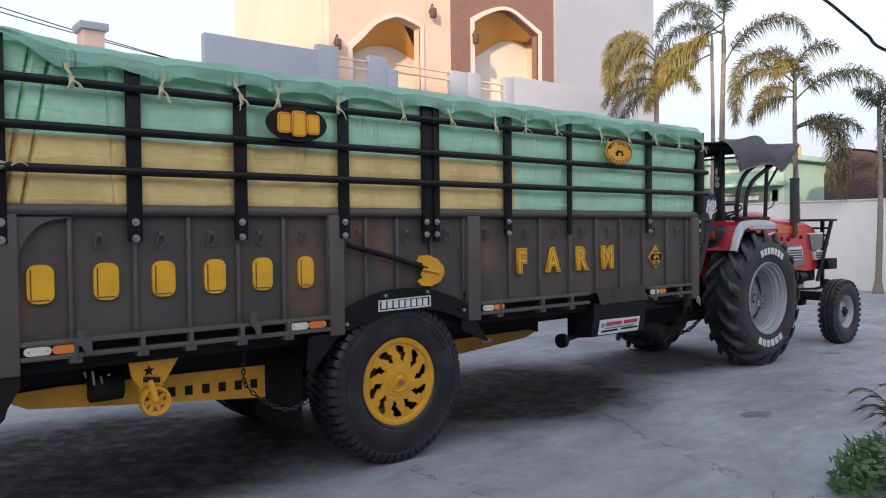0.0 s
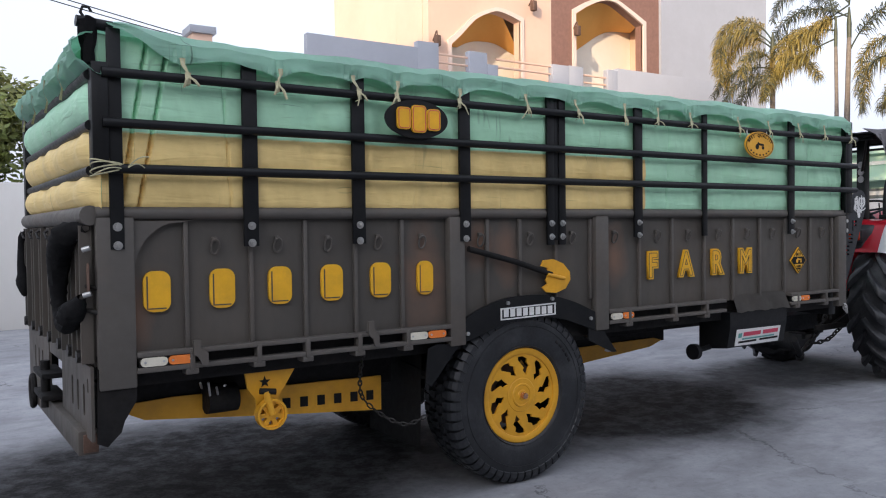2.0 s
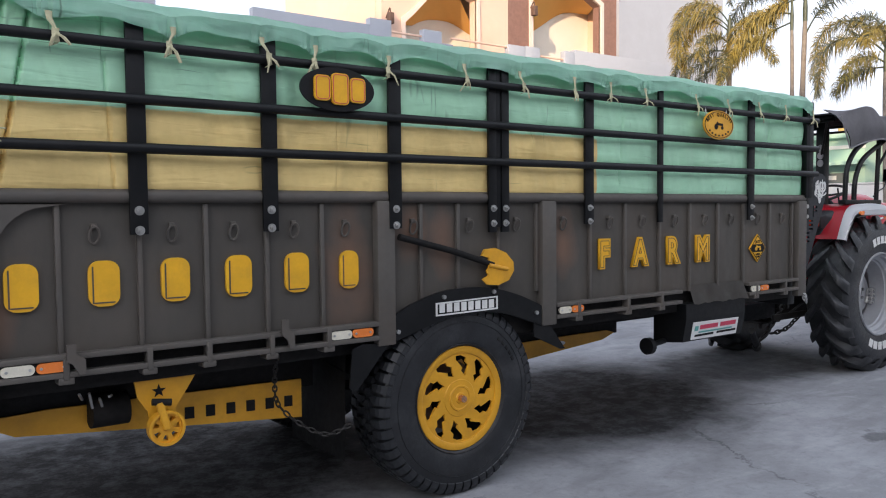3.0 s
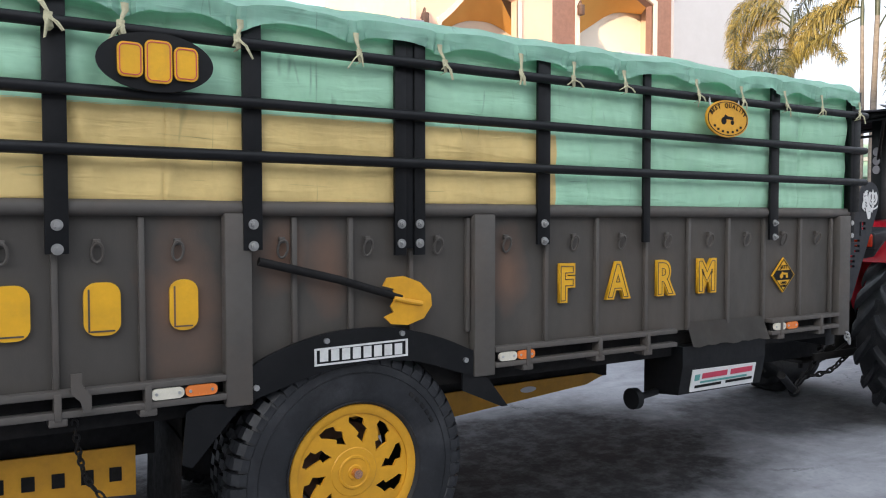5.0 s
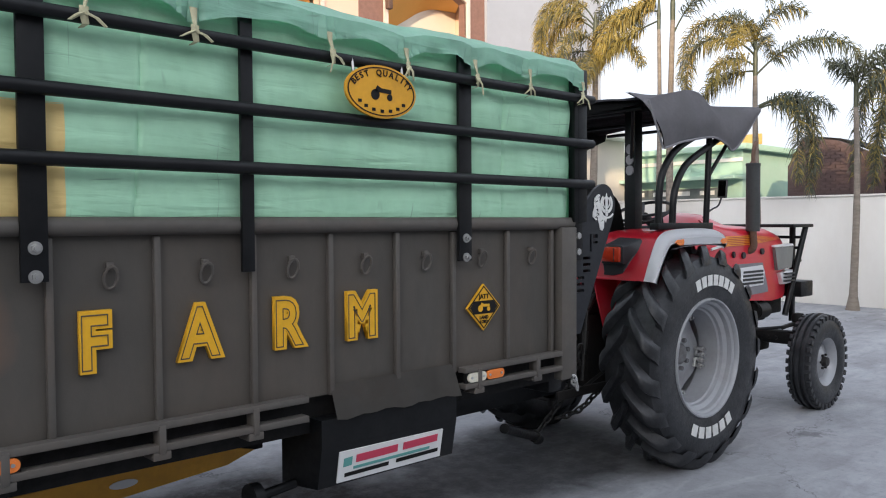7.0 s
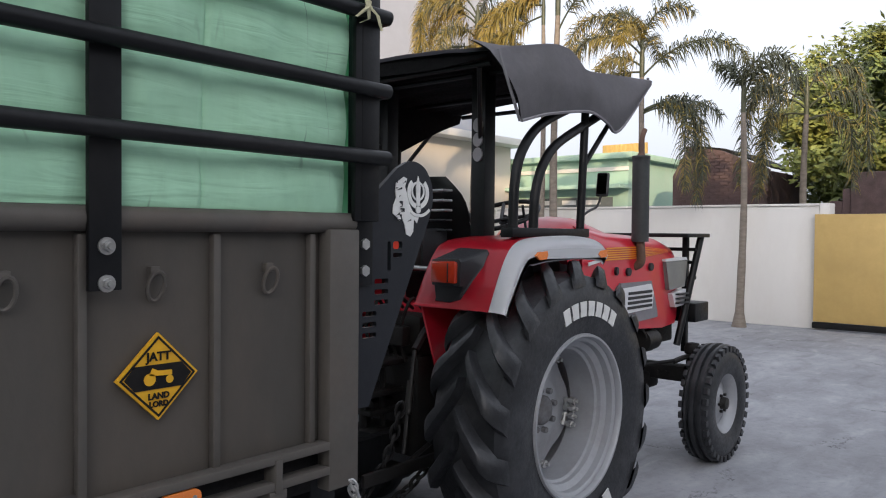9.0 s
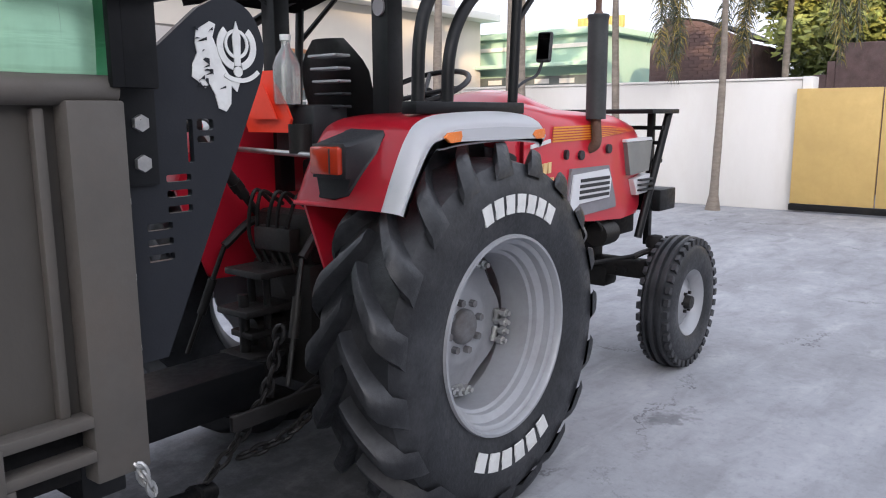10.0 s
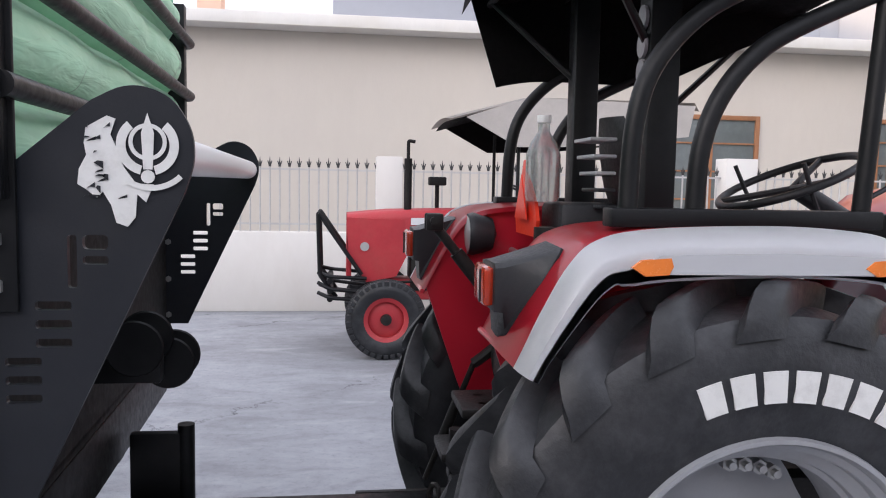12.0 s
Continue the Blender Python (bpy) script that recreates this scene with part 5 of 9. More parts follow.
def rear_wheel(side):
    y = side * 0.70
    m = Matrix.Translation((0, y, 0.745))
    wheel = part("rear_wheel", placed(lathe(bmesh.new(), [(0.0, side * -0.06), (0.0, side * -0.018), (0.05, side * -0.018), (0.066, side * -0.022), (0.074, side * -0.032), (0.077, side * -0.06)], 28), m), HUB, tractor, "tall drive wheel with silver rim")
    tyre = part("tyre", placed(lug_tyre(0.76, 0.385, 0.205, 0.06), m), RUBBER, wheel, "black tractor tyre with deep slanted lugs")
    lug_tread(tyre, m, 0.76, 0.205, 19, 0.06)
    prof = [(0.405, 0.19), (0.412, 0.165), (0.39, 0.15), (0.372, 0.11), (0.335, 0.08), (0.335, -0.08), (0.365, -0.11), (0.385, -0.15), (0.41, -0.165), (0.405, -0.185), (0.39, -0.18), (0.37, -0.15), (0.35, -0.11),
            (0.322, -0.075), (0.322, 0.07), (0.335, 0.078), (0.338, 0.1), (0.356, 0.112), (0.366, 0.118), (0.368, 0.15), (0.376, 0.158), (0.386, 0.16), (0.388, 0.18), (0.394, 0.19)]
    part("rim", placed(lathe(bmesh.new(), [(r, side * v) for r, v in prof], 64), m), RIM, wheel, "silver painted steel rim")
    dish = [(0.05, -0.05), (0.15, -0.05), (0.17, -0.056), (0.21, -0.075), (0.26, -0.085), (0.322, -0.085), (0.322, -0.097), (0.26, -0.097), (0.2, -0.085), (0.15, -0.066), (0.05, -0.066)]
    disc = lathe(bmesh.new(), [(r, side * v) for r, v in dish], 64)
    for v in disc.verts:
        r = math.hypot(v.co.x, v.co.z)
        if r > 0.21:
            k = 1 - 0.13 * (0.5 - 0.5 * math.cos(4 * (math.atan2(v.co.z, v.co.x) + radians(12)))) ** 1.5 * (r - 0.21) / 0.11
            v.co.x, v.co.z = v.co.x * k, v.co.z * k
    part("wheel_disc", placed(disc, m), RIM, wheel, "silver dished wheel disc with scalloped edge")
    for k in range(8):
        a = 2 * math.pi * k / 8 + 0.2
        part("wheel_nut", placed(rod(bmesh.new(), (0.106 * math.cos(a), side * -0.05, 0.106 * math.sin(a)), (0.106 * math.cos(a), side * -0.025, 0.106 * math.sin(a)), 0.016, 6), m), HUB, wheel)
    for k in range(4):
        a = radians(-12 + 90 * k)
        for d in (-0.15, 0.15):
            c = Vector((0.275 * math.cos(a + d), side * -0.068, 0.27 * math.sin(a + d)))
            along = Vector((-math.sin(a + d), 0, math.cos(a + d)))
            clamp = rod(bmesh.new(), c - along * 0.034, c + along * 0.034, 0.013, 8)
            for e in (-0.021, 0.021):
                rod(clamp, c + along * e + Vector((0, side * -0.015, 0)), c + along * e + Vector((0, side * 0.068, 0)), 0.011, 8)
                rod(clamp, c + along * e + Vector((0, side * 0.028, 0)), c + along * e + Vector((0, side * 0.05, 0)), 0.02, 6)
            part("rim_clamp", placed(clamp, m), STEEL, wheel, "bright rim clamp bolt")
    if side < 0:
        arc_bars(wheel, 0.495, 0.568, 113, 57, 7, 0, WHITE, "sidewall_mark", "white painted sidewall mark", 0.74)
        arc_bars(wheel, 0.465, 0.54, 240, 302, 6, 0, WHITE, "sidewall_mark", "white painted sidewall mark", 0.72)
        for o in wheel.children:
            if o.name.startswith("sidewall_mark"):
                o.data.transform(Matrix.Translation((0, y - 0.206, 0.745)))


rear_wheel(-1)
rear_wheel(1)


def front_wheel(side):
    m = Matrix.Translation((2.27, side * 0.665, 0.415))
    wheel = part("front_wheel", placed(lathe(bmesh.new(), [(0.0, side * 0.0), (0.0, side * 0.095), (0.04, side * 0.09), (0.055, side * 0.0)], 20), m), GREASE, tractor, "small steering wheel with silver rim")
    tyre = part("tyre", placed(rib_tyre(0.425, 0.205, 0.105), m), RUBBER, wheel, "ribbed black steering tyre")
    notch_tread(tyre, m, 0.425, 0.105)
    prof = [(0.215, 0.085), (0.218, 0.07), (0.2, 0.06), (0.175, 0.03), (0.175, -0.03), (0.2, -0.06), (0.215, -0.08), (0.195, -0.07), (0.165, -0.03), (0.165, 0.03), (0.195, 0.07)]
    part("rim", placed(lathe(bmesh.new(), [(r, side * v) for r, v in prof], 40), m), RIM, wheel)
    dish = [(0.03, 0.05), (0.08, 0.05), (0.12, 0.02), (0.17, 0.01), (0.17, 0.0), (0.12, 0.01), (0.08, 0.035), (0.03, 0.035)]
    part("wheel_disc", placed(lathe(bmesh.new(), [(r, side * v) for r, v in dish], 40), m), RIM, wheel)
    for k in range(6):
        a = math.pi * k / 3
        part("wheel_nut", placed(rod(bmesh.new(), (0.065 * math.cos(a), side * 0.05, 0.065 * math.sin(a)), (0.065 * math.cos(a), side * 0.068, 0.065 * math.sin(a)), 0.011, 6), m), GREASE, wheel)


front_wheel(-1)
front_wheel(1)


def fender(side):
    s = side
    base = smooth_line([(-0.588, 0, 1.292), (-0.572, 0, 1.325), (-0.525, 0, 1.425), (-0.465, 0, 1.53), (-0.40, 0, 1.588), (-0.27, 0, 1.615), (0.03, 0, 1.625), (0.24, 0, 1.614), (0.33, 0, 1.594), (0.37, 0, 1.555)])
    n = len(base)
    inward = []
    for i in range(n):
        d = (base[min(n - 1, i + 1)] - base[max(0, i - 1)]).normalized()
        inward.append(Vector((d.z, 0, -d.x)))

    def line(y, drop):
        """The fender's profile at a width, sunk by a drop that grows towards the top."""
        out = []
        for i in range(n):
            t = min(1.0, max(0.0, (i / n - 0.12) / 0.36))
            out.append(Vector((base[i].x, s * y, base[i].z)) + inward[i] * drop * (0.42 + 0.58 * t))
        return out

    bm = loft(bmesh.new(), [line(0.315, 0.02), line(0.33, 0.004), line(0.36, 0.0), line(0.5, -0.004), line(0.64, -0.002), line(0.72, 0.0), line(0.762, 0.006)])
    bmesh.ops.solidify(bm, geom=bm.faces[:], thickness=0.008)
    body = part("fender", bm, RED, tractor, "glossy red rear fender")
    bm = loft(bmesh.new(), [line(0.757, 0.004), line(0.763, -0.003), line(0.78, 0.002), line(0.8, 0.012), line(0.815, 0.026), line(0.825, 0.036), line(0.831, 0.045), line(0.833, 0.075), line(0.833, 0.107), line(0.827, 0.114)])
    bmesh.ops.solidify(bm, geom=bm.faces[:], thickness=0.006)
    part("fender_edge", bm, SILVER, body, "silver painted fender edge")
    part("fender_lip", rod(bmesh.new(), (-0.584, s * 0.32, 1.297), (-0.572, s * 0.69, 1.297), 0.009, 8), RED, body)
    for x0, x1 in ((-0.345, -0.25), (0.215, 0.31)):
        out = [(x0, 1.535), (x0 + 0.022, 1.552), (x1 - 0.006, 1.557), (x1, 1.538), (x1 - 0.01, 1.519), (x0 + 0.03, 1.516)]
        bm = prism(bmesh.new(), out, 0.012, Matrix.Translation((0, s * 0.839 - 0.006, 0)))
        part("amber_reflector", bm, REFLECT_O, body, "amber side reflector")
    panel = [(-0.3, 1.52), (0.26, 1.518), (0.28, 1.527), (0.27, 1.561), (0.02, 1.569), (-0.28, 1.562), (-0.305, 1.55)]
    part("fender_panel", prism(bmesh.new(), panel, 0.006, Matrix.Translation((0, s * 0.8395 - 0.003, 0))), PANEL_GREY, body, "flat grey side panel")
    # inner wall of the fender, reaching down beside the tyre
    inner = [(-0.565, 1.30), (-0.56, 1.335), (-0.51, 1.43), (-0.45, 1.53), (-0.39, 1.575), (-0.27, 1.603), (0.05, 1.613), (0.25, 1.6), (0.35, 1.57), (0.36, 1.0), (0.2, 0.88), (-0.3, 0.878), (-0.4, 0.882), (-0.425, 0.9), (-0.445, 0.95)]
    part("fender_inner_wall", prism(bmesh.new(), inner, 0.012, Matrix.Translation((0, s * 0.345 - 0.006, 0))), RED, body)
    # tail lamp in its dark housing, a wedge set on the rear slope
    face = [(-0.566, 0.455, 1.332), (-0.57, 0.53, 1.33), (-0.558, 0.585, 1.342), (-0.49, 0.648, 1.475), (-0.458, 0.65, 1.535), (-0.448, 0.635, 1.548), (-0.445, 0.49, 1.553), (-0.448, 0.462, 1.545)]
    house = bmesh.new()
    mid = Vector((-0.5, 0.54, 1.45))
    rear = [(0.45, 1.398), (0.53, 1.397), (0.614, 1.398), (0.618, 1.45), (0.618, 1.507), (0.606, 1.519), (0.5, 1.519), (0.45, 1.514)]
    rings = []
    for grow, lift in ((1.1, -0.012), (1.1, 0.008), (1.02, 0.016)):
        rings.append([house.verts.new(((mid.x + (x - mid.x) * grow) - lift * 0.86, s * (mid.y + (y - mid.y) * grow), (mid.z + (z - mid.z) * grow) + lift * 0.5)) for x, y, z in face])
    for x, f in ((-0.585, 1.04), (-0.606, 1.0), (-0.608, 0.93)):
        rings.append([house.verts.new((x, s * (0.532 + (y - 0.532) * f), 1.458 + (z - 1.458) * f)) for y, z in rear])
    for ra, rb in zip(rings, rings[1:]):
        for k in range(len(face)):
            m_ = (k + 1) % len(face)
            house.faces.new((ra[k], ra[m_], rb[m_], rb[k]))
    house.faces.new(rings[-1])
    lamp = part("tail_lamp", house, PLASTIC, body, "black tail lamp housing with red lens")
    a, b = sorted((s * 0.452, s * 0.612))
    y_mid = s * 0.565
    for y0, y1, mm, nm in ((a + 0.008, b - 0.008, LAMP_RED, "lens"),):
        part(nm, box(bmesh.new(), (-0.632, y0, 1.409), (-0.604, y1, 1.509), 0.011), mm, lamp, "red and amber lamp lens")
    part("lens_divider", box(bmesh.new(), (-0.6365, y_mid - 0.002, 1.416), (-0.632, y_mid + 0.002, 1.501)), PLASTIC, lamp)
    return body


fender(-1)
fender(1).matrix_basis = Matrix.Translation((-0.1, 0, 0.02))   # bent rearwards

# canopy frame
for s in (-1, 1):
    y = s * 0.68
    part("frame_base_bar", box(bmesh.new(), (-0.35, y - 0.035, 1.618), (0.35, y + 0.035, 1.664), 0.005), BLACK, tractor)
    part("roll_tube", tube(bmesh.new(), smooth_line([(-0.3, y, 1.655), (-0.29, y, 1.86), (-0.25, y, 2.0), (-0.15, y, 2.12), (-0.02, y, 2.2), (0.2, y, 2.29), (0.42, y, 2.37)]), 0.024, 12), BLACK, tractor, "bent black roll tube")
    part("roll_tube", tube(bmesh.new(), smooth_line([(-0.13, y, 1.655), (-0.12, y, 1.81), (-0.08, y, 1.93), (0.0, y, 2.035), (0.11, y, 2.11), (0.36, y, 2.225), (0.62, y, 2.34)]), 0.024, 12), BLACK, tractor, "bent black roll tube")
    part("front_post", rod(bmesh.new(), (0.31, y, 1.655), (0.36, y, 2.42), 0.022, 10), BLACK, tractor)
    part("front_brace", rod(bmesh.new(), (0.34, y, 2.0), (0.72, y, 2.36), 0.014, 8), BLACK, tractor)
    part("main_post", box(bmesh.new(), (-0.14, s * 0.345 - 0.045, 1.2), (-0.05, s * 0.345 + 0.045, 2.46), 0.006), BLACK, tractor, "thick black canopy post")
    part("rear_brace", rod(bmesh.new(), (-0.12, s * 0.345, 2.1), (-0.4, s * 0.55, 2.42), 0.012, 8), BLACK, tractor)
    part("roof_bar", rod(bmesh.new(), (-0.4, y, 2.42), (0.95, y, 2.43), 0.014, 8), BLACK, tractor)
for x, z in ((-0.4, 2.43), (-0.1, 2.46), (0.46, 2.45), (0.92, 2.44)):
    part("roof_cross_bar", rod(bmesh.new(), (x, -0.62, z), (x, 0.62, z), 0.014, 8), BLACK, tractor)
for z in (2.04, 2.115, 2.19):
    part("post_reflector", prism(bmesh.new(), disc_points(-0.35, z, 0.03, 0.036, 18), 0.01, pose(-0.142, 0, 0, 0, 0, 90)), CANVAS, tractor, "round dull sticker")

# canopy cloth: dark inner sheet, grey outer flaps
def sheet(name, rows, mat_, label, thick=0.006):
    bm = loft(bmesh.new(), rows)
    bmesh.ops.solidify(bm, geom=bm.faces[:], thickness=thick)
    return part(name, bm, mat_, tractor, label)


rows = []
for i in range(25):
    x = -0.48 + 1.44 * i / 24
    rows.append([Vector((x, -0.66 + 1.32 * j / 16, 2.47 + 0.05 * math.cos((j / 8 - 1) * 1.4) - 0.025 * math.sin(i * 0.785) ** 2 + 0.008 * noise.noise(Vector((x * 4, j * 0.5, 0))))) for j in range(17)])
sheet("canopy_roof", rows, CANVAS, "grey canvas canopy roof")
rows = []
for i in range(25):
    x = -0.47 + 1.42 * i / 24
    rows.append([Vector((x, -0.65 + 1.3 * j / 16, 2.455 + 0.05 * math.cos((j / 8 - 1) * 1.4) - 0.025 * math.sin(i * 0.785) ** 2)) for j in range(17)])
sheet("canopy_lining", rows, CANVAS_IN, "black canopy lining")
# near flap: a broad apron over the side, dipping to a point near its front
FLAP_TOP = smooth_line([(-0.515, 0, 2.455), (-0.255, 0, 2.525), (0.035, 0, 2.585), (0.2, 0, 2.57), (0.325, 0, 2.505), (0.6, 0, 2.525), (0.945, 0, 2.555)], 6)
FLAP_LOW = smooth_line([(-0.345, 0, 2.155), (-0.2, 0, 2.195), (-0.055, 0, 2.225), (0.265, 0, 2.27), (0.45, 0, 2.235), (0.59, 0, 2.21), (0.96, 0, 2.52)], 6)
rows, rows_in = [], []
for i, (top, low) in enumerate(zip(FLAP_TOP, FLAP_LOW)):
    line_, line_in = [], []
    for j in range(-4, 13):
        u = max(0.0, j / 12)
        p = top.lerp(low, u)
        crease = 0.008 * noise.noise(Vector((p.x * 5, p.z * 7, 4))) + 0.006 * noise.noise(Vector((p.x * 14, p.z * 3, 2)))
        y = -0.70 - 0.055 * math.sin(min(1.0, u * 1.25) * math.pi / 2) - 0.02 * math.sin(math.pi * u) + crease
        z = p.z
        if j < 0:
            y += 0.11 * (-j) ** 1.1 / 4
            z += 0.012 * (-j) / 4 + (2.52 - p.z) * (-j / 4)
        line_.append(Vector((p.x, y, z)))
        line_in.append(Vector((p.x, y + 0.008, z - 0.004)))
    rows.append(line_)
    rows_in.append(line_in)
sheet("canopy_flap", rows, CANVAS, "grey canvas side flap hanging over the edge", 0.004)
sheet("canopy_flap_lining", rows_in, CANVAS_IN, "black flap lining", 0.003)
for line_ in (FLAP_LOW, [a.lerp(b, t) for a, b, t in [(FLAP_TOP[-1], FLAP_LOW[-1], k / 4) for k in range(5)]], [FLAP_TOP[0].lerp(FLAP_LOW[0], k / 6) for k in range(7)]):
    part("canopy_seam", tube(bmesh.new(), [(p.x, -0.757 if line_ is FLAP_LOW else -0.745, p.z) for p in line_], 0.008, 6), CANVAS, tractor, "stitched canopy edge")
rows = []
for i in range(25):
    t = i / 24
    bottom = 2.11 + 0.04 * min(1.0, t * 2.1) + 0.56 * max(0.0, t - 0.56) + 0.012 * math.sin(9 * t)
    rows.append([Vector((-0.48 + 1.42 * t + 0.12 * (j / 6) * max(0.0, 1 - 5 * t), 0.64 + 0.02 * (j / 6), 2.47 + (bottom - 2.47) * j / 6)) for j in range(7)])
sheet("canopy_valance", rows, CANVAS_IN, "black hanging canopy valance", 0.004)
rows = []
for i in range(17):
    t = i / 16
    y = -0.64 + 1.28 * t
    drop = 0.05 + 0.05 * t + 0.015 * math.sin(7 * t)
    rows.append([Vector((-0.43 - 0.06 * t - 0.02 * (j / 6), y, 2.5 - drop * j / 6)) for j in range(7)])
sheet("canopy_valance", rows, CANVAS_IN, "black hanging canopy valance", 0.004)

# bonnet
def ring(x, half, z0, z1, top_r=0.1):
    pts = [(-half, z0), (-half, z1 - top_r)]
    for k in range(1, 5):
        a = radians(180 - 90 * k / 4)
        pts.append((-half + top_r + top_r * math.cos(a), z1 - top_r + top_r * math.sin(a)))
    full = pts + [(0.0, z1 + 0.012)] + [(-y, z) for y, z in reversed(pts)]
    return [Vector((x, y, z)) for y, z in full]


bm = loft(bmesh.new(), [ring(0.95, 0.325, 1.05, 1.69), ring(1.15, 0.335, 1.04, 1.675), ring(1.4, 0.345, 1.03, 1.65), ring(1.9, 0.35, 0.98, 1.63), ring(2.3, 0.345, 0.95, 1.61, 0.12), ring(2.55, 0.325, 0.96, 1.565, 0.14), ring(2.66, 0.29, 1.0, 1.5, 0.14)])
bmesh.ops.holes_fill(bm, edges=bm.edges[:], sides=40)
bonnet = part("bonnet", bm, RED, tractor, "red tractor bonnet")
part("bonnet_front", box(bmesh.new(), (2.662, -0.26, 1.02), (2.69, 0.26, 1.44), 0.012), PLASTIC, bonnet, "dark front grille")
for s in (-1, 1):
    yy = s * 0.353
    for k in range(6):
        z0 = 1.463 + 0.0148 * k
        end = 2.5 - 0.08 * abs(k - 2.5)
        out = [(1.34 + 0.003 * k, z0), (1.9, z0 + 0.006), (end, 1.515 + 0.006 * (k - 2.5)), (1.9, z0 + 0.013), (1.34 + 0.003 * k, z0 + 0.0095)]
        part("bonnet_stripe", prism(bmesh.new(), out, 0.004, Matrix.Translation((0, yy - 0.002, 0))), STRIPE, bonnet, "orange pinstripe sticker")
    frame_out = [(1.565, 1.02), (1.66, 1.307), (2.1, 1.305), (2.19, 1.09), (2.2, 1.04)]
    part("grille_frame", prism(bmesh.new(), frame_out, 0.02, Matrix.Translation((0, yy - 0.01, 0))), CANVAS, bonnet, "grey grille frame")
    out = [(1.615, 1.06), (1.685, 1.272), (2.08, 1.285), (2.12, 1.22), (2.1, 1.11), (1.75, 1.1), (1.68, 1.06)]
    grille = part("side_grille", prism(bmesh.new(), out, 0.034, Matrix.Translation((0, yy - 0.017, 0))), SILVER, bonnet, "silver framed side grille")
    for k in range(4):
        z = 1.125 + 0.033 * k
        part("grille_slot", box(bmesh.new(), (1.745 + 0.004 * k, yy - 0.022, z), (2.09, yy + 0.022, z + 0.019)), PLASTIC, grille)
    out = [(2.405, 1.195), (2.46, 1.09), (2.63, 1.1), (2.64, 1.22)]
    m_ = Matrix.Translation((0, yy - 0.032 - (0.012 if s > 0 else -0.012), 0))
    lower = part("front_grille", prism(bmesh.new(), out, 0.064, m_), SILVER, bonnet, "silver louvred corner grille")
    for k in range(3):
        part("grille_slot", box(bmesh.new(), (2.46, yy - 0.05, 1.115 + 0.033 * k), (2.63, yy + 0.05, 1.127 + 0.033 * k)), PLASTIC, lower)
    out = [(2.3, 1.435), (2.36, 1.225), (2.62, 1.24), (2.655, 1.44)]
    part("headlamp", prism(bmesh.new(), out, 0.06, m_), LAMP_GREY, bonnet, "smoked grey corner headlamp")
    out = [(2.29, 1.438), (2.655, 1.443), (2.64, 1.462), (2.29, 1.455)]
    part("headlamp_brow", prism(bmesh.new(), out, 0.066, m_), SILVER, bonnet)
    for x, z in ((1.578, 1.39), (1.78, 1.38), (2.1, 1.405)):
        part("bonnet_knob", rod(bmesh.new(), (x, yy - 0.012, z), (x, yy + 0.012, z), 0.028, 12), PLASTIC, bonnet)
    part("badge_bar", prism(bmesh.new(), [(0.99, 1.435), (1.3, 1.462), (1.3, 1.482), (0.99, 1.455)], 0.008, Matrix.Translation((0, yy - 0.004, 0))), SIGN_WHITE, bonnet, "white badge bar")
    for k in range(5):
        x = 0.985 + 0.07 * k
        part("badge_bar", prism(bmesh.new(), [(x, 1.285 + 0.003 * k), (x + 0.05, 1.287 + 0.003 * k), (x + 0.054, 1.345 + 0.003 * k), (x + 0.006, 1.343 + 0.003 * k)], 0.008, Matrix.Translation((0, yy - 0.004, 0))), GOLD, bonnet, "gold badge bar")
    for k in range(6):
        x = 1.17 + 0.034 * k
        part("badge_bar", box(bmesh.new(), (x, yy - 0.004, 1.255), (x + 0.022, yy + 0.004, 1.273)), GOLD, bonnet)

# engine, gearbox, axles
bm = box(bmesh.new(), (0.95, -0.22, 0.76), (2.05, 0.22, 1.02), 0.03)
box(bm, (1.05, -0.15, 0.66), (1.75, 0.15, 0.765), 0.03)
part("engine", bm, GREASE, tractor, "greasy dark engine block")
for k in range(4):
    part("engine_port", box(bmesh.new(), (1.05 + 0.24 * k, -0.27, 0.82), (1.2 + 0.24 * k, -0.222, 0.97), 0.012), GREASE, tractor)
for x in (1.35, 1.5):
    part("fuel_filter", lathe(bmesh.new(), [(0.0, 0.745), (0.04, 0.75), (0.05, 0.765), (0.05, 0.9), (0.058, 0.905), (0.058, 0.935), (0.0, 0.94)], 18, (0, 0, 0)), GREASE, tractor).data.transform(pose(x, -0.29, 0, 90, 0, 0))
bm = rod(bmesh.new(), (1.82, -0.3, 0.87), (2.0, -0.3, 0.87), 0.075, 18)
rod(bm, (2.0, -0.3, 0.87), (2.03, -0.3, 0.87), 0.045, 14)
part("alternator", bm, GREASE, tractor)
part("fan_belt", tube(bmesh.new(), smooth_line([(2.035, -0.34, 0.9), (2.035, -0.1, 1.0), (2.035, 0.0, 0.84), (2.035, -0.26, 0.83)], 6), 0.009, 6, closed=True), CHASSIS, tractor)
for k in range(3):
    part("fuel_pipe", tube(bmesh.new(), smooth_line([(1.3 + 0.2 * k, -0.27, 1.0), (1.36 + 0.2 * k, -0.33, 0.97), (1.42 + 0.2 * k, -0.34, 0.9), (1.5 + 0.2 * k, -0.28, 0.84)], 6), 0.007, 6), STEEL if k == 1 else GREASE, tractor)
bm = box(bmesh.new(), (2.05, -0.22, 0.75), (2.45, 0.22, 0.95), 0.02)
box(bm, (2.4, -0.2, 0.79), (2.8, 0.2, 0.96), 0.02)
for x in (2.12, 2.26, 2.38):
    rod(bm, (x, -0.22, 0.83), (x, -0.24, 0.83), 0.022, 6)
part("front_support", bm, CHASSIS, tractor)
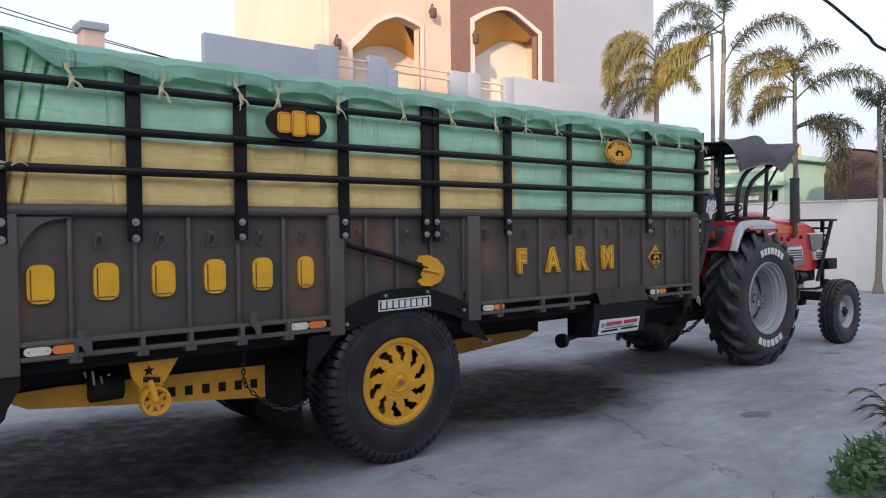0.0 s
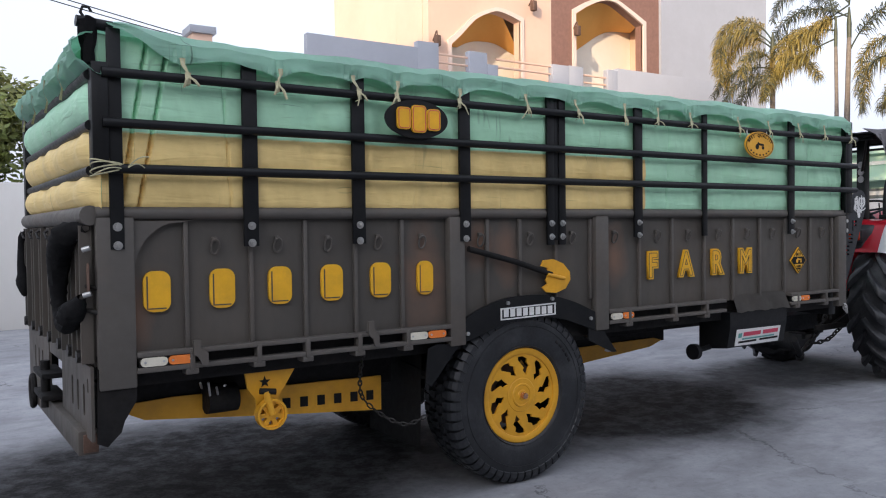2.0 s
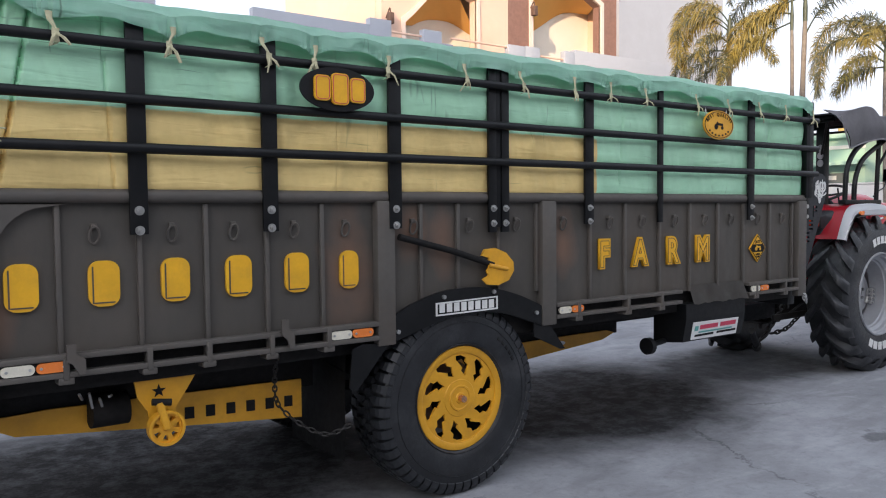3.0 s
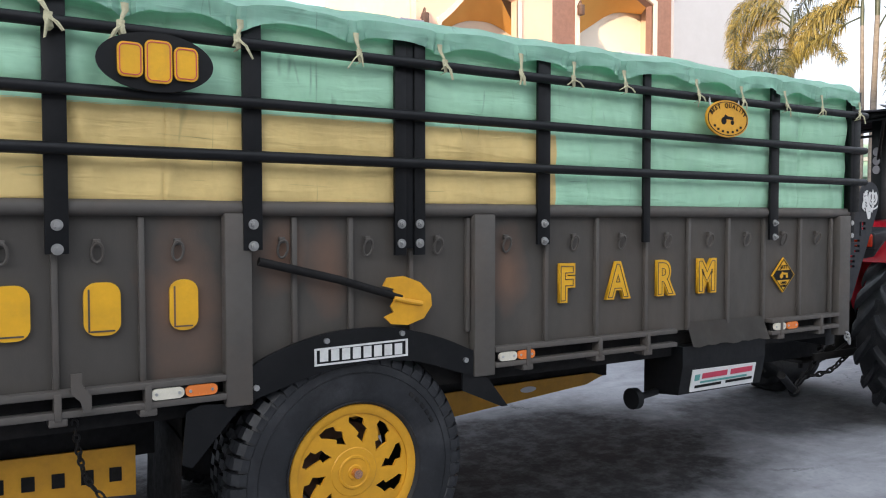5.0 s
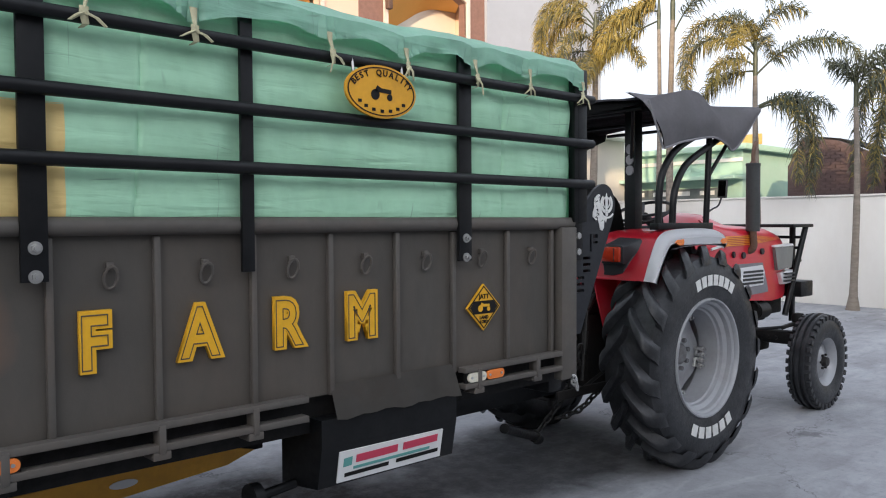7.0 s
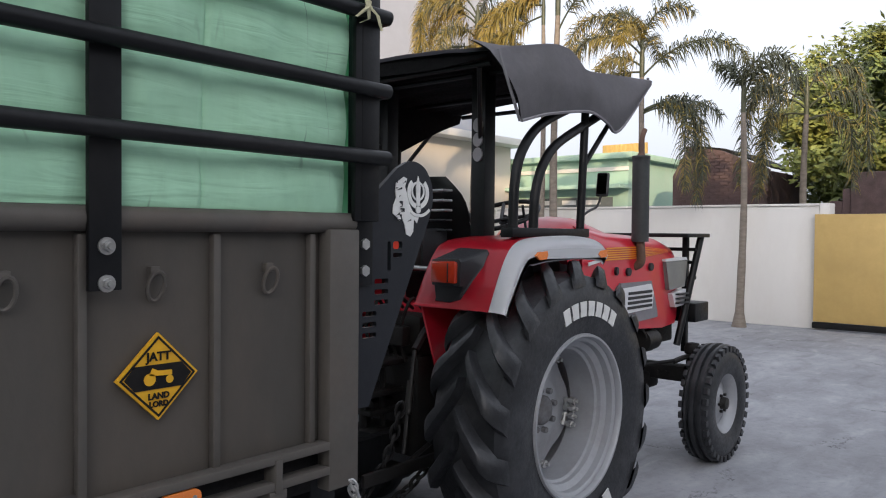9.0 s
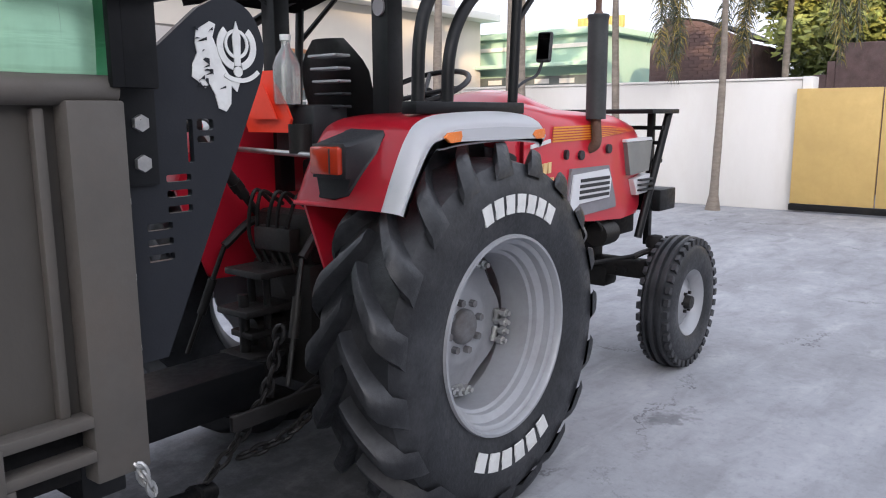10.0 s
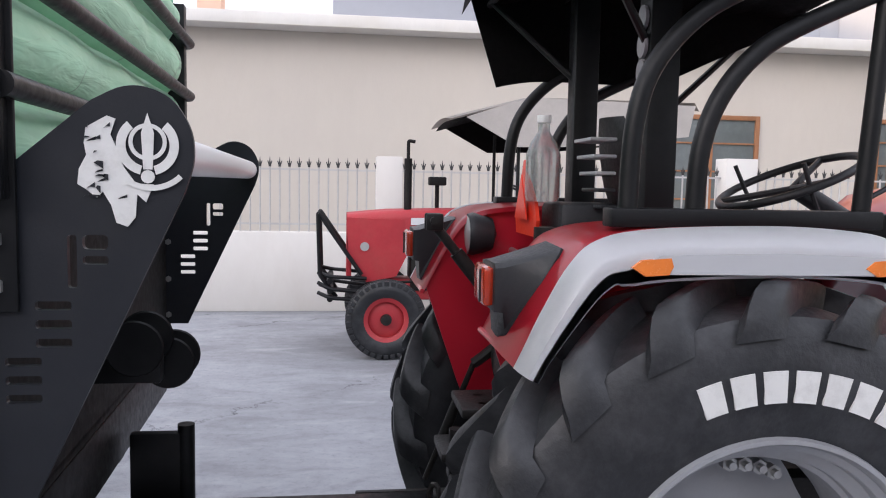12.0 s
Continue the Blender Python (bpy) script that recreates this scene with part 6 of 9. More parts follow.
bm = box(bmesh.new(), (2.17, -0.47, 0.545), (2.31, 0.47, 0.66), 0.015)
box(bm, (2.15, -0.21, 0.46), (2.33, 0.21, 0.6), 0.03)
for y in (-0.34, -0.27, 0.27, 0.34):
    rod(bm, (2.16, y, 0.6), (2.14, y, 0.6), 0.02, 6)
part("front_axle", bm, CHASSIS, tractor, "cast front axle beam")
part("axle_trunnion", box(bmesh.new(), (2.14, -0.09, 0.6), (2.34, 0.09, 0.76), 0.02), CHASSIS, tractor)
for s in (-1, 1):
    part("kingpin", lathe(bmesh.new(), [(0.0, 0.38), (0.045, 0.385), (0.045, 0.7), (0.03, 0.715), (0.03, 0.74), (0.056, 0.755), (0.06, 0.8), (0.045, 0.83), (0.0, 0.838)], 18), CHASSIS, tractor).data.transform(pose(2.25, s * 0.5, 0, 90, 0, 0))
    part("steering_arm", tube(bmesh.new(), [(2.25, s * 0.5, 0.74), (2.14, s * 0.47, 0.73), (2.06, s * 0.44, 0.71)], 0.02, 8), GREASE, tractor)
    part("stub_axle", rod(bmesh.new(), (2.25, s * 0.5, 0.42), (2.27, s * 0.665, 0.415), 0.035), CHASSIS, tractor)
    part("tie_rod", rod(bmesh.new(), (1.2, s * 0.3, 0.74), (2.08, s * 0.445, 0.715), 0.014), CHASSIS, tractor)
    part("axle_housing", lathe(bmesh.new(), [(0.0, s * 0.1), (0.17, s * 0.12), (0.15, s * 0.3), (0.11, s * 0.45), (0.1, s * 0.6), (0.0, s * 0.6)], 24, (0, 0, 0.745)), CHASSIS, tractor)
part("gearbox", box(bmesh.new(), (-0.42, -0.2, 0.48), (0.96, 0.2, 1.02), 0.05), GREASE, tractor, "greasy rear housing")
part("lift_cover", box(bmesh.new(), (-0.4, -0.19, 1.0), (0.12, 0.19, 1.22), 0.04), GREASE, tractor)
part("cross_beam", box(bmesh.new(), (-0.3, -0.41, 1.18), (0.05, 0.41, 1.26), 0.01), RED, tractor)
part("platform", box(bmesh.new(), (0.05, -0.41, 0.86), (0.9, 0.41, 0.89)), CHASSIS, tractor)
part("seat_mount", box(bmesh.new(), (-0.1, -0.2, 1.264), (0.3, 0.2, 1.42), 0.02), CHASSIS, tractor)

# lift linkage
for s in (-1, 1):
    part("rocker_arm", tube(bmesh.new(), smooth_line([(-0.2, s * 0.2, 1.12), (-0.36, s * 0.22, 1.16), (-0.5, s * 0.25, 1.06)]), 0.02, 8), GREASE, tractor)
    rod_bm = rod(bmesh.new(), (-0.5, s * 0.25, 1.06), (-0.66, s * 0.33, 0.6), 0.011, 8)
    rod(rod_bm, (-0.55, s * 0.275, 0.92), (-0.6, s * 0.3, 0.77), 0.02, 10)
    part("lift_rod", rod_bm, GREASE, tractor)
    part("lower_link", box(bmesh.new(), (-0.92, s * 0.33 - 0.012, 0.5), (-0.1, s * 0.33 + 0.012, 0.56), 0.006), GREASE, tractor)
    part("check_chain_bar", rod(bmesh.new(), (-0.2, s * 0.22, 0.62), (-0.7, s * 0.32, 0.52), 0.012, 8), GREASE, tractor)
bm = rod(bmesh.new(), (-0.65, 0.2, 1.56), (-0.32, 0.2, 1.15), 0.017, 12)
rod(bm, (-0.58, 0.2, 1.473), (-0.42, 0.2, 1.274), 0.025, 12)
rod(bm, (-0.47, 0.2, 1.336), (-0.445, 0.2, 1.305), 0.032, 6)
part("top_link", bm, GREASE, tractor, "dark top link stowed upwards")
bm = box(bmesh.new(), (-0.69, 0.165, 1.55), (-0.63, 0.18, 1.61), 0.006)
box(bm, (-0.69, 0.22, 1.55), (-0.63, 0.235, 1.61), 0.006)
rod(bm, (-0.665, 0.14, 1.585), (-0.665, 0.26, 1.585), 0.014, 10)
part("top_link_fork", bm, GREASE, tractor)
for z, w, d in ((0.42, 0.1, 0.3), (0.53, 0.07, 0.22), (0.63, 0.1, 0.24), (0.72, 0.07, 0.2), (0.82, 0.1, 0.24), (0.97, 0.12, 0.18)):
    plate_bm = box(bmesh.new(), (-0.42 - d, -w, z), (-0.4, w, z + 0.03), 0.008)
    part("hitch_plate", plate_bm, GREASE, tractor)
for y in (-0.05, 0.05):
    part("hitch_bar", rod(bmesh.new(), (-0.52, y, 0.4), (-0.52, y, 1.0), 0.016, 8), GREASE, tractor)
part("hitch_pin", rod(bmesh.new(), (-0.6, 0, 0.36), (-0.6, 0, 0.9), 0.022), GREASE, tractor)
part("pto_shaft", rod(bmesh.new(), (-0.42, 0, 0.75), (-0.56, 0, 0.75), 0.04, 14), GREASE, tractor)
for k in range(5):
    part("hydraulic_pipe", tube(bmesh.new(), smooth_line([(-0.32, -0.14 + 0.07 * k, 1.24), (-0.42 - 0.02 * (k % 2), -0.15 + 0.07 * k, 1.3), (-0.45, -0.1 + 0.06 * k, 1.12), (-0.43, -0.12 + 0.05 * k, 0.98)]), 0.009, 6), GREASE, tractor)
part("control_valve", box(bmesh.new(), (-0.46, -0.13, 1.06), (-0.4, 0.1, 1.16), 0.01), GREASE, tractor)

# seat, warning triangle, bottle, lamps, controls
rows = []
for i in range(9):
    t = i / 8
    z = 1.56 + 0.38 * t
    w = 0.215 * (1 - 0.55 * max(0.0, t - 0.55) ** 2 / 0.2025)
    rows.append([Vector((-0.04 - 0.1 * t + 0.035 * abs(k / 4) ** 2, w * k / 4, z)) for k in range(-4, 5)])
bm = loft(bmesh.new(), rows)
bmesh.ops.solidify(bm, geom=bm.faces[:], thickness=0.09)
for v in bm.verts:
    v.co.x += 0.012 * noise.noise(v.co * 9) + 0.006 * noise.noise(v.co * 25)
seat = part("seat_back", bm, LEATHER, tractor, "black padded seat back with a creased cover")
for k in range(5):
    part("seat_slat", box(bmesh.new(), (-0.235 + 0.01 * (4 - k), -0.19, 1.645 + 0.052 * k), (-0.15, -0.02, 1.657 + 0.052 * k), 0.004), RIM if k > 1 else PLASTIC, seat)
part("seat_cushion", box(bmesh.new(), (-0.06, -0.22, 1.43), (0.34, 0.22, 1.55), 0.04), LEATHER, tractor)
part("valve_box", box(bmesh.new(), (-0.3, -0.12, 1.45), (-0.1, 0.13, 1.66), 0.02), PLASTIC, tractor)
part("valve_body", rod(bmesh.new(), (-0.32, -0.06, 1.46), (-0.32, -0.06, 1.58), 0.05, 12), GREASE, tractor)
tri = [(-0.13, 1.545), (0.13, 1.545), (0.15, 1.6), (0.045, 1.8), (-0.045, 1.8), (-0.15, 1.6)]
warn = part("warning_triangle", prism(bmesh.new(), [(x, z) for x, z in tri], 0.012, pose(-0.36, 0.1, 0, 0, 0, -90)), ORANGE, tractor, "orange slow vehicle triangle")
part("triangle_panel", prism(bmesh.new(), [(-0.085, 1.6), (0.085, 1.6), (0.0, 1.75)], 0.004, pose(-0.378, 0.1, 0, 0, 0, -90)), ORANGE, warn)
part("triangle_bracket", rod(bmesh.new(), (-0.35, -0.35, 1.45), (-0.35, 0.35, 1.47), 0.012), STEEL, tractor)
wl = part("work_lamp", lathe(bmesh.new(), [(0.0, -0.04), (0.075, -0.05), (0.08, -0.03), (0.06, 0.04), (0.0, 0.06)], 24), PLASTIC, tractor, "round black work lamp")
wl.matrix_basis = pose(-0.47, 0.33, 1.53, 0, 0, -90)
lens = part("lamp_lens", lathe(bmesh.new(), [(0.0, -0.062), (0.04, -0.058), (0.066, -0.05), (0.0, -0.048)], 24), GLASSY, wl)
part("steering_column", rod(bmesh.new(), (0.95, 0, 1.5), (0.56, 0, 1.72), 0.035, 12), PLASTIC, tractor)
tilt = pose(0.53, 0, 1.745, 0, -23, 0)
wheel_bm = tube(bmesh.new(), [tilt @ Vector((0.235 * math.cos(a), 0.235 * math.sin(a), 0)) for a in [2 * math.pi * k / 40 for k in range(40)]], 0.014, 10, closed=True)
for k in range(3):
    a = 2 * math.pi * k / 3 + 0.5
    rod(wheel_bm, tilt @ Vector((0, 0, -0.03)), tilt @ Vector((0.23 * math.cos(a), 0.23 * math.sin(a), 0)), 0.012, 8)
part("steering_wheel", wheel_bm, PLASTIC, tractor, "black three-spoke steering wheel")
bm = loft(bmesh.new(), [ring(0.8, 0.3, 1.3, 1.62, 0.12), ring(0.9, 0.3, 1.3, 1.71, 0.14), ring(1.06, 0.3, 1.3, 1.738, 0.14), ring(1.2, 0.3, 1.3, 1.7, 0.12), ring(1.4, 0.3, 1.3, 1.655, 0.12)])
bmesh.ops.holes_fill(bm, edges=bm.edges[:], sides=40)
part("dashboard", bm, RED, tractor, "red dashboard cowl")
part("dial_panel", box(bmesh.new(), (0.79, -0.2, 1.5), (0.82, 0.2, 1.64), 0.01), PLASTIC, tractor)
for y in (-0.16, 0.14):
    part("lever", tube(bmesh.new(), bend([(0.62, y, 1.5), (0.5, y * 1.3, 1.66), (0.44, y * 1.4, 1.8)], 0.1), 0.008, 8), PLASTIC, tractor)
mirror_arm = part("mirror_arm", tube(bmesh.new(), bend([(0.38, -0.62, 1.7), (0.5, -0.61, 1.76), (0.62, -0.61, 1.79), (0.66, -0.61, 1.86)], 0.06), 0.007, 8), PLASTIC, tractor)
tilt_mirror = pose(0.675, -0.61, 1.92, 0, 14, 14)
part("mirror", placed(box(bmesh.new(), (-0.012, -0.036, -0.072), (0.015, 0.036, 0.072), 0.012), tilt_mirror), PLASTIC, mirror_arm, "black framed rear-view mirror")
part("mirror_glass", placed(box(bmesh.new(), (-0.018, -0.027, -0.06), (-0.0135, 0.027, 0.06)), tilt_mirror), MIRROR, mirror_arm)

# exhaust
ex = part("exhaust", rod(bmesh.new(), (1.64, -0.37, 1.585), (1.64, -0.37, 2.165), 0.058, 24), EXHAUST, tractor, "upright dark exhaust silencer")
part("exhaust_elbow", tube(bmesh.new(), bend([(1.62, -0.3, 1.40), (1.63, -0.39, 1.43), (1.64, -0.37, 1.6)], 0.06), 0.03, 12), RUST, ex, "rusty exhaust elbow")
part("exhaust_tip", tube(bmesh.new(), smooth_line([(1.64, -0.37, 2.16), (1.64, -0.37, 2.2), (1.642, -0.37, 2.26), (1.66, -0.37, 2.32), (1.69, -0.37, 2.36)], 4), 0.02, 12, radii=[0.042, 0.036, 0.03, 0.024] + [0.018] * 13), RUST, ex, "rusty tapered tail pipe")
part("exhaust_rim", lathe(bmesh.new(), [(0.04, 2.15), (0.06, 2.15), (0.062, 2.16), (0.062, 2.172), (0.058, 2.176), (0.046, 2.174), (0.04, 2.165)], 24), EXHAUST, ex).data.transform(pose(1.64, -0.37, 0, 90, 0, 0))


# front guard with weights
def set_back(ob):
    """The nose of this model is short: parts ahead of the dashboard sit further back."""
    for v in ob.data.vertices:
        x = v.co.x
        if x > 0.95:
            v.co.x = 0.95 + (x - 0.95) * 0.62 if x < 1.685 else x - 0.279 + 0.06 * min(1.0, x - 1.685)


for s in (-1, 1):
    part("guard_post", box(bmesh.new(), (2.72, s * 0.32 - 0.02, 0.72), (2.77, s * 0.32 + 0.02, 1.62), 0.004), BLACK, tractor)
    part("guard_brace", rod(bmesh.new(), (2.52, s * 0.36, 0.8), (2.84, s * 0.4, 1.62), 0.026), BLACK, tractor)
part("guard_top", box(bmesh.new(), (2.5, -0.44, 1.615), (2.92, 0.44, 1.645), 0.004), BLACK, tractor, "flat black guard top")
for z in (1.3, 1.42, 1.52):
    part("guard_bar", rod(bmesh.new(), (2.75, -0.4, z), (2.75, 0.4, z), 0.014), BLACK, tractor)
part("front_weight", box(bmesh.new(), (2.76, -0.4, 0.95), (3.02, 0.4, 1.1), 0.01), BLACK, tractor, "black front weight block")

for ob in [bonnet, *bonnet.children_recursive] + [o for o in tractor.children if o.name.split(".")[0] in ("engine", "engine_port", "fuel_filter", "front_support", "guard_post", "guard_brace", "guard_top", "guard_bar", "front_weight")]:
    set_back(ob)

bottle = thing("plastic_bottle", TRACTOR_AT @ pose(-0.33, 0.0, 1.662) @ Matrix.Diagonal((1.25, 1.25, 0.95, 1)), "milky plastic bottle standing behind the seat", "bottle")
part("bottle_body", placed(lathe(bmesh.new(), [(0.0, 0.0), (0.042, 0.0), (0.045, 0.02), (0.045, 0.16), (0.035, 0.2), (0.015, 0.24), (0.015, 0.27), (0.0, 0.27)], 20, closed=False), pose(0, 0, 0, 90, 0, 0)), BOTTLE, bottle)
part("cap", rod(bmesh.new(), (0, 0, 0.27), (0, 0, 0.295), 0.019), SIGN_WHITE, bottle)


# ---- trailer fittings ----
def plate(name, outline, y, depth, mat_, parent, label="", smooth=False):
    return part(name, prism(bmesh.new(), outline, depth, Matrix.Translation((0, y, 0))), mat_, parent, label, smooth)


# painted sign marks: plain rounded bars with a dark inset line
for x in (-2.095, -1.785, -1.488, -1.198, -0.905, -0.618):
    w = 0.052 if x > -0.7 else 0.062
    mark = plate("name_mark", rounded(x - w, 1.19, x + w, 1.383, 0.045), 0.042, 0.016, LETTER, trailer, "raised yellow sign bar")
    plate("mark_line", rounded(x - w + 0.014, 1.203, x - w + 0.02, 1.36, 0.003), 0.0395, 0.003, BODY, mark)
    plate("mark_line", rounded(x - w + 0.02, 1.203, x + w - 0.02, 1.209, 0.003), 0.0395, 0.003, BODY, mark)
for x, letter in ((1.245, "F"), (1.595, "A"), (1.935, "R"), (2.275, "M")):
    me = text_mesh(letter, 0.235, 0.02, 0.019, LETTER)
    me.transform(Matrix.Diagonal((0.8, 1, 1, 1)))
    ob = shared("letter", me, trailer, pose(x, 0.045, 1.212), "raised yellow sign letter")
    line_me = text_mesh(letter, 0.235, 0.0, 0.006, BODY, outline=0.0022)
    line_me.transform(Matrix.Diagonal((0.8, 1, 1, 1)))
    shared("letter_line", line_me, ob, pose(-0.004, -0.011, -0.002))

# reflectors, in pairs
for x0, x1 in ((-2.185, -1.938), (-0.752, -0.508), (0.81, 1.02), (2.83, 3.06)):
    mid = (x0 + x1) / 2
    bed = part("reflector_bed", box(bmesh.new(), (x0 - 0.005, 0.012, 0.937), (x1 + 0.005, 0.03, 0.986)), CHASSIS, trailer)
    plate("white_reflector", rounded(x0, 0.941, mid - 0.002, 0.983, 0.02), 0.0, 0.011, REFLECT_W, bed, "cream white reflector")
    plate("orange_reflector", rounded(mid + 0.002, 0.941, x1, 0.983, 0.02), 0.0, 0.011, REFLECT_O, bed, "orange reflector")
    for x in (x0 + 0.02, mid - 0.02, mid + 0.02, x1 - 0.02):
        part("reflector_screw", rod(bmesh.new(), (x, 0.0, 0.962), (x, -0.003, 0.962), 0.006, 8), STEEL, bed)

# black wheel arch with its plate, and the folded guards
top = smooth_line([(-0.40, 0, 1.008), (-0.31, 0, 1.062), (-0.18, 0, 1.108), (-0.05, 0, 1.138), (0.09, 0, 1.148), (0.23, 0, 1.143), (0.37, 0, 1.117), (0.52, 0, 1.07), (0.67, 0, 1.005)])
low = smooth_line([(0.67, 0, 0.885), (0.55, 0, 0.925), (0.44, 0, 0.963), (0.32, 0, 0.99), (0.15, 0, 1.003), (-0.03, 0, 0.988), (-0.22, 0, 0.938), (-0.40, 0, 0.885)])
arch_plate = plate("wheel_arch", [(p.x, p.z) for p in top + low], 0.012, 0.02, BLACK, trailer, "black curved wheel arch plate")
for x, z in ((-0.355, 0.945), (-0.057, 1.108), (0.295, 1.114), (0.625, 0.965)):
    part("arch_bolt", rod(bmesh.new(), (x, 0.012, z), (x, -0.002, z), 0.012, 8), STEEL, arch_plate)
frame_bm = holed(bmesh.new(), [(-0.11, 1.005), (0.325, 1.012), (0.325, 1.088), (-0.11, 1.078)], [[(-0.1, 1.013), (0.315, 1.02), (0.315, 1.08), (-0.1, 1.07)]], 0.004, Matrix.Translation((0, 0.007, 0)))
badge = part("arch_badge", frame_bm, WHITE, arch_plate, "white framed badge with plain bars", smooth=False)
for k in range(8):
    x = -0.085 + 0.0495 * k
    plate("badge_bar", [(x, 1.022), (x + 0.036, 1.0225), (x + 0.036, 1.071), (x, 1.07)], 0.0085, 0.003, WHITE, badge)
rows = [[(x, 0.03, z) for x, z in ((-0.37, 0.90), (-0.5, 0.82), (-0.62, 0.74))], [(x, 0.4, z) for x, z in ((-0.37, 0.93), (-0.5, 0.86), (-0.62, 0.78))]]
bm = loft(bmesh.new(), rows)
bmesh.ops.solidify(bm, geom=bm.faces[:], thickness=0.01)
part("mudguard", bm, BLACK, trailer)
plate("mudguard_side", [(-0.4, 0.885), (-0.56, 0.9), (-0.62, 0.88), (-0.64, 0.68), (-0.6, 0.66), (-0.46, 0.82)], 0.02, 0.012, BLACK, trailer)
rows = [[(x, 0.03, z) for x, z in ((0.62, 0.90), (0.76, 0.85), (0.87, 0.72))], [(x, 0.42, z) for x, z in ((0.62, 0.94), (0.76, 0.9), (0.9, 0.8))]]
bm = loft(bmesh.new(), rows)
bmesh.ops.solidify(bm, geom=bm.faces[:], thickness=0.01)
part("mudguard", bm, BLACK, trailer)
plate("mudguard_side", [(0.62, 0.92), (0.76, 0.865), (0.875, 0.72), (0.84, 0.72), (0.62, 0.82)], 0.022, 0.012, BLACK, trailer)
rows = []
for i in range(9):
    z = 0.86 - 0.575 * i / 8
    rows.append([Vector((-0.615 - 0.015 * (i / 8) + 0.006 * math.sin(j * 1.1), 0.1 + 0.6 * j / 8, z)) for j in range(9)])
bm = loft(bmesh.new(), rows)
bmesh.ops.solidify(bm, geom=bm.faces[:], thickness=0.008)
part("mudflap", bm, RUBBER_FLAP, trailer, "black rubber mudflap")
bm = loft(bmesh.new(), [[Vector((-0.63, FAR_Y - 0.4 + 0.37 * j / 4, 0.86 - 0.58 * i / 4)) for j in range(5)] for i in range(5)])
bmesh.ops.solidify(bm, geom=bm.faces[:], thickness=0.008)
part("mudflap", bm, RUBBER_FLAP, trailer)

# chassis under the box
for y in (0.72, 1.4):
    part("chassis_beam", box(bmesh.new(), (-2.25, y - 0.04, 0.7), (3.55, y + 0.04, 0.9), 0.005), CHASSIS, trailer)
for x in (-2.0, -1.3, -0.55, 0.6, 1.4, 2.2, 3.0):
    part("cross_member", box(bmesh.new(), (x - 0.035, 0.12, 0.86), (x + 0.035, FAR_Y - 0.12, 0.97)), CHASSIS, trailer)
for y in (0.6, FAR_Y - 0.6):
    for k in range(6):
        part("spring_leaf", tube(bmesh.new(), [(-0.6 + 0.08 * k + (1.2 - 0.16 * k) * i / 10, y, 0.66 - 0.13 * math.sin(math.pi * (0.08 * k + (1.2 - 0.16 * k) * i / 10) / 1.2) - 0.012 * k) for i in range(11)], 0.012, 6), CHASSIS, trailer)
# yellow side members
part("side_rail_beam", box(bmesh.new(), (-2.15, 0.37, 0.64), (-0.66, 0.4, 0.965), 0.004), CHASSIS, trailer)
beam = plate("yellow_member", [(-2.26, 0.7), (-1.95, 0.715), (-0.74, 0.69), (-0.74, 0.485), (-1.4, 0.545), (-2.09, 0.615)], 0.35, 0.014, YELLOW, trailer, "yellow painted steel member")
for k in range(6):
    x = -1.36 + 0.104 * k
    plate("member_slot", [(x, 0.575 - 0.004 * k), (x + 0.046, 0.573 - 0.004 * k), (x + 0.046, 0.63 - 0.004 * k), (x, 0.632 - 0.004 * k)], 0.346, 0.003, CHASSIS, beam, "dark cut bar")
part("chassis_beam", box(bmesh.new(), (0.2, 0.845, 0.58), (2.3, 0.9, 0.86), 0.005), CHASSIS, trailer)
member = plate("yellow_member", [(0.3, 0.6), (1.75, 0.615), (2.15, 0.615), (2.24, 0.59), (2.1, 0.545), (0.3, 0.40)], 0.82, 0.014, YELLOW, trailer, "yellow painted steel member")
for x, z in ((0.95, 0.53), (1.63, 0.565)):
    plate("member_hole", disc_points(x, z, 0.06, 0.018, 16), 0.815, 0.004, SIGN_WHITE, member, "pale oval hole")
plate("yellow_member", [(0.3, 0.6), (2.2, 0.61), (2.1, 0.545), (0.3, 0.40)], FAR_Y - 0.82, 0.014, YELLOW, trailer)
# jockey wheel on its yellow bracket
bracket = plate("jockey_bracket", [(-1.66, 0.85), (-1.645, 0.76), (-1.605, 0.7), (-1.595, 0.62), (-1.49, 0.62), (-1.48, 0.7), (-1.44, 0.76), (-1.37, 0.87)], 0.11, 0.014, YELLOW, trailer, "yellow jockey wheel bracket")
star = [(-1.555 + (0.032 if k % 2 == 0 else 0.013) * math.sin(math.pi * k / 5), 0.785 + (0.032 if k % 2 == 0 else 0.013) * math.cos(math.pi * k / 5)) for k in range(10)]
plate("star_cutout", star, 0.106, 0.003, CHASSIS, bracket, "dark star cut-out")
jw = Vector((-1.54, 0.10, 0.625))
slots = [[(jw.x + r * math.cos(a), jw.z + r * math.sin(a)) for r, a in ((0.032, a0), (0.058, a0 - 0.12), (0.058, a0 + 0.35), (0.035, a0 + 0.3))] for a0 in [2 * math.pi * k / 7 for k in range(7)]]
wheel_j = part("jockey_wheel", holed(bmesh.new(), disc_points(jw.x, jw.z, 0.077, 0.077, 36), slots, 0.03, Matrix.Translation((0, 0.06, 0))), YELLOW, bracket, "small yellow wheel", smooth=False)
part("jockey_rim", placed(lathe(bmesh.new(), [(0.067, -0.015), (0.067, 0.03), (0.079, 0.03), (0.079, -0.015)], 36), Matrix.Translation((jw.x, 0.06, jw.z))), YELLOW, wheel_j)
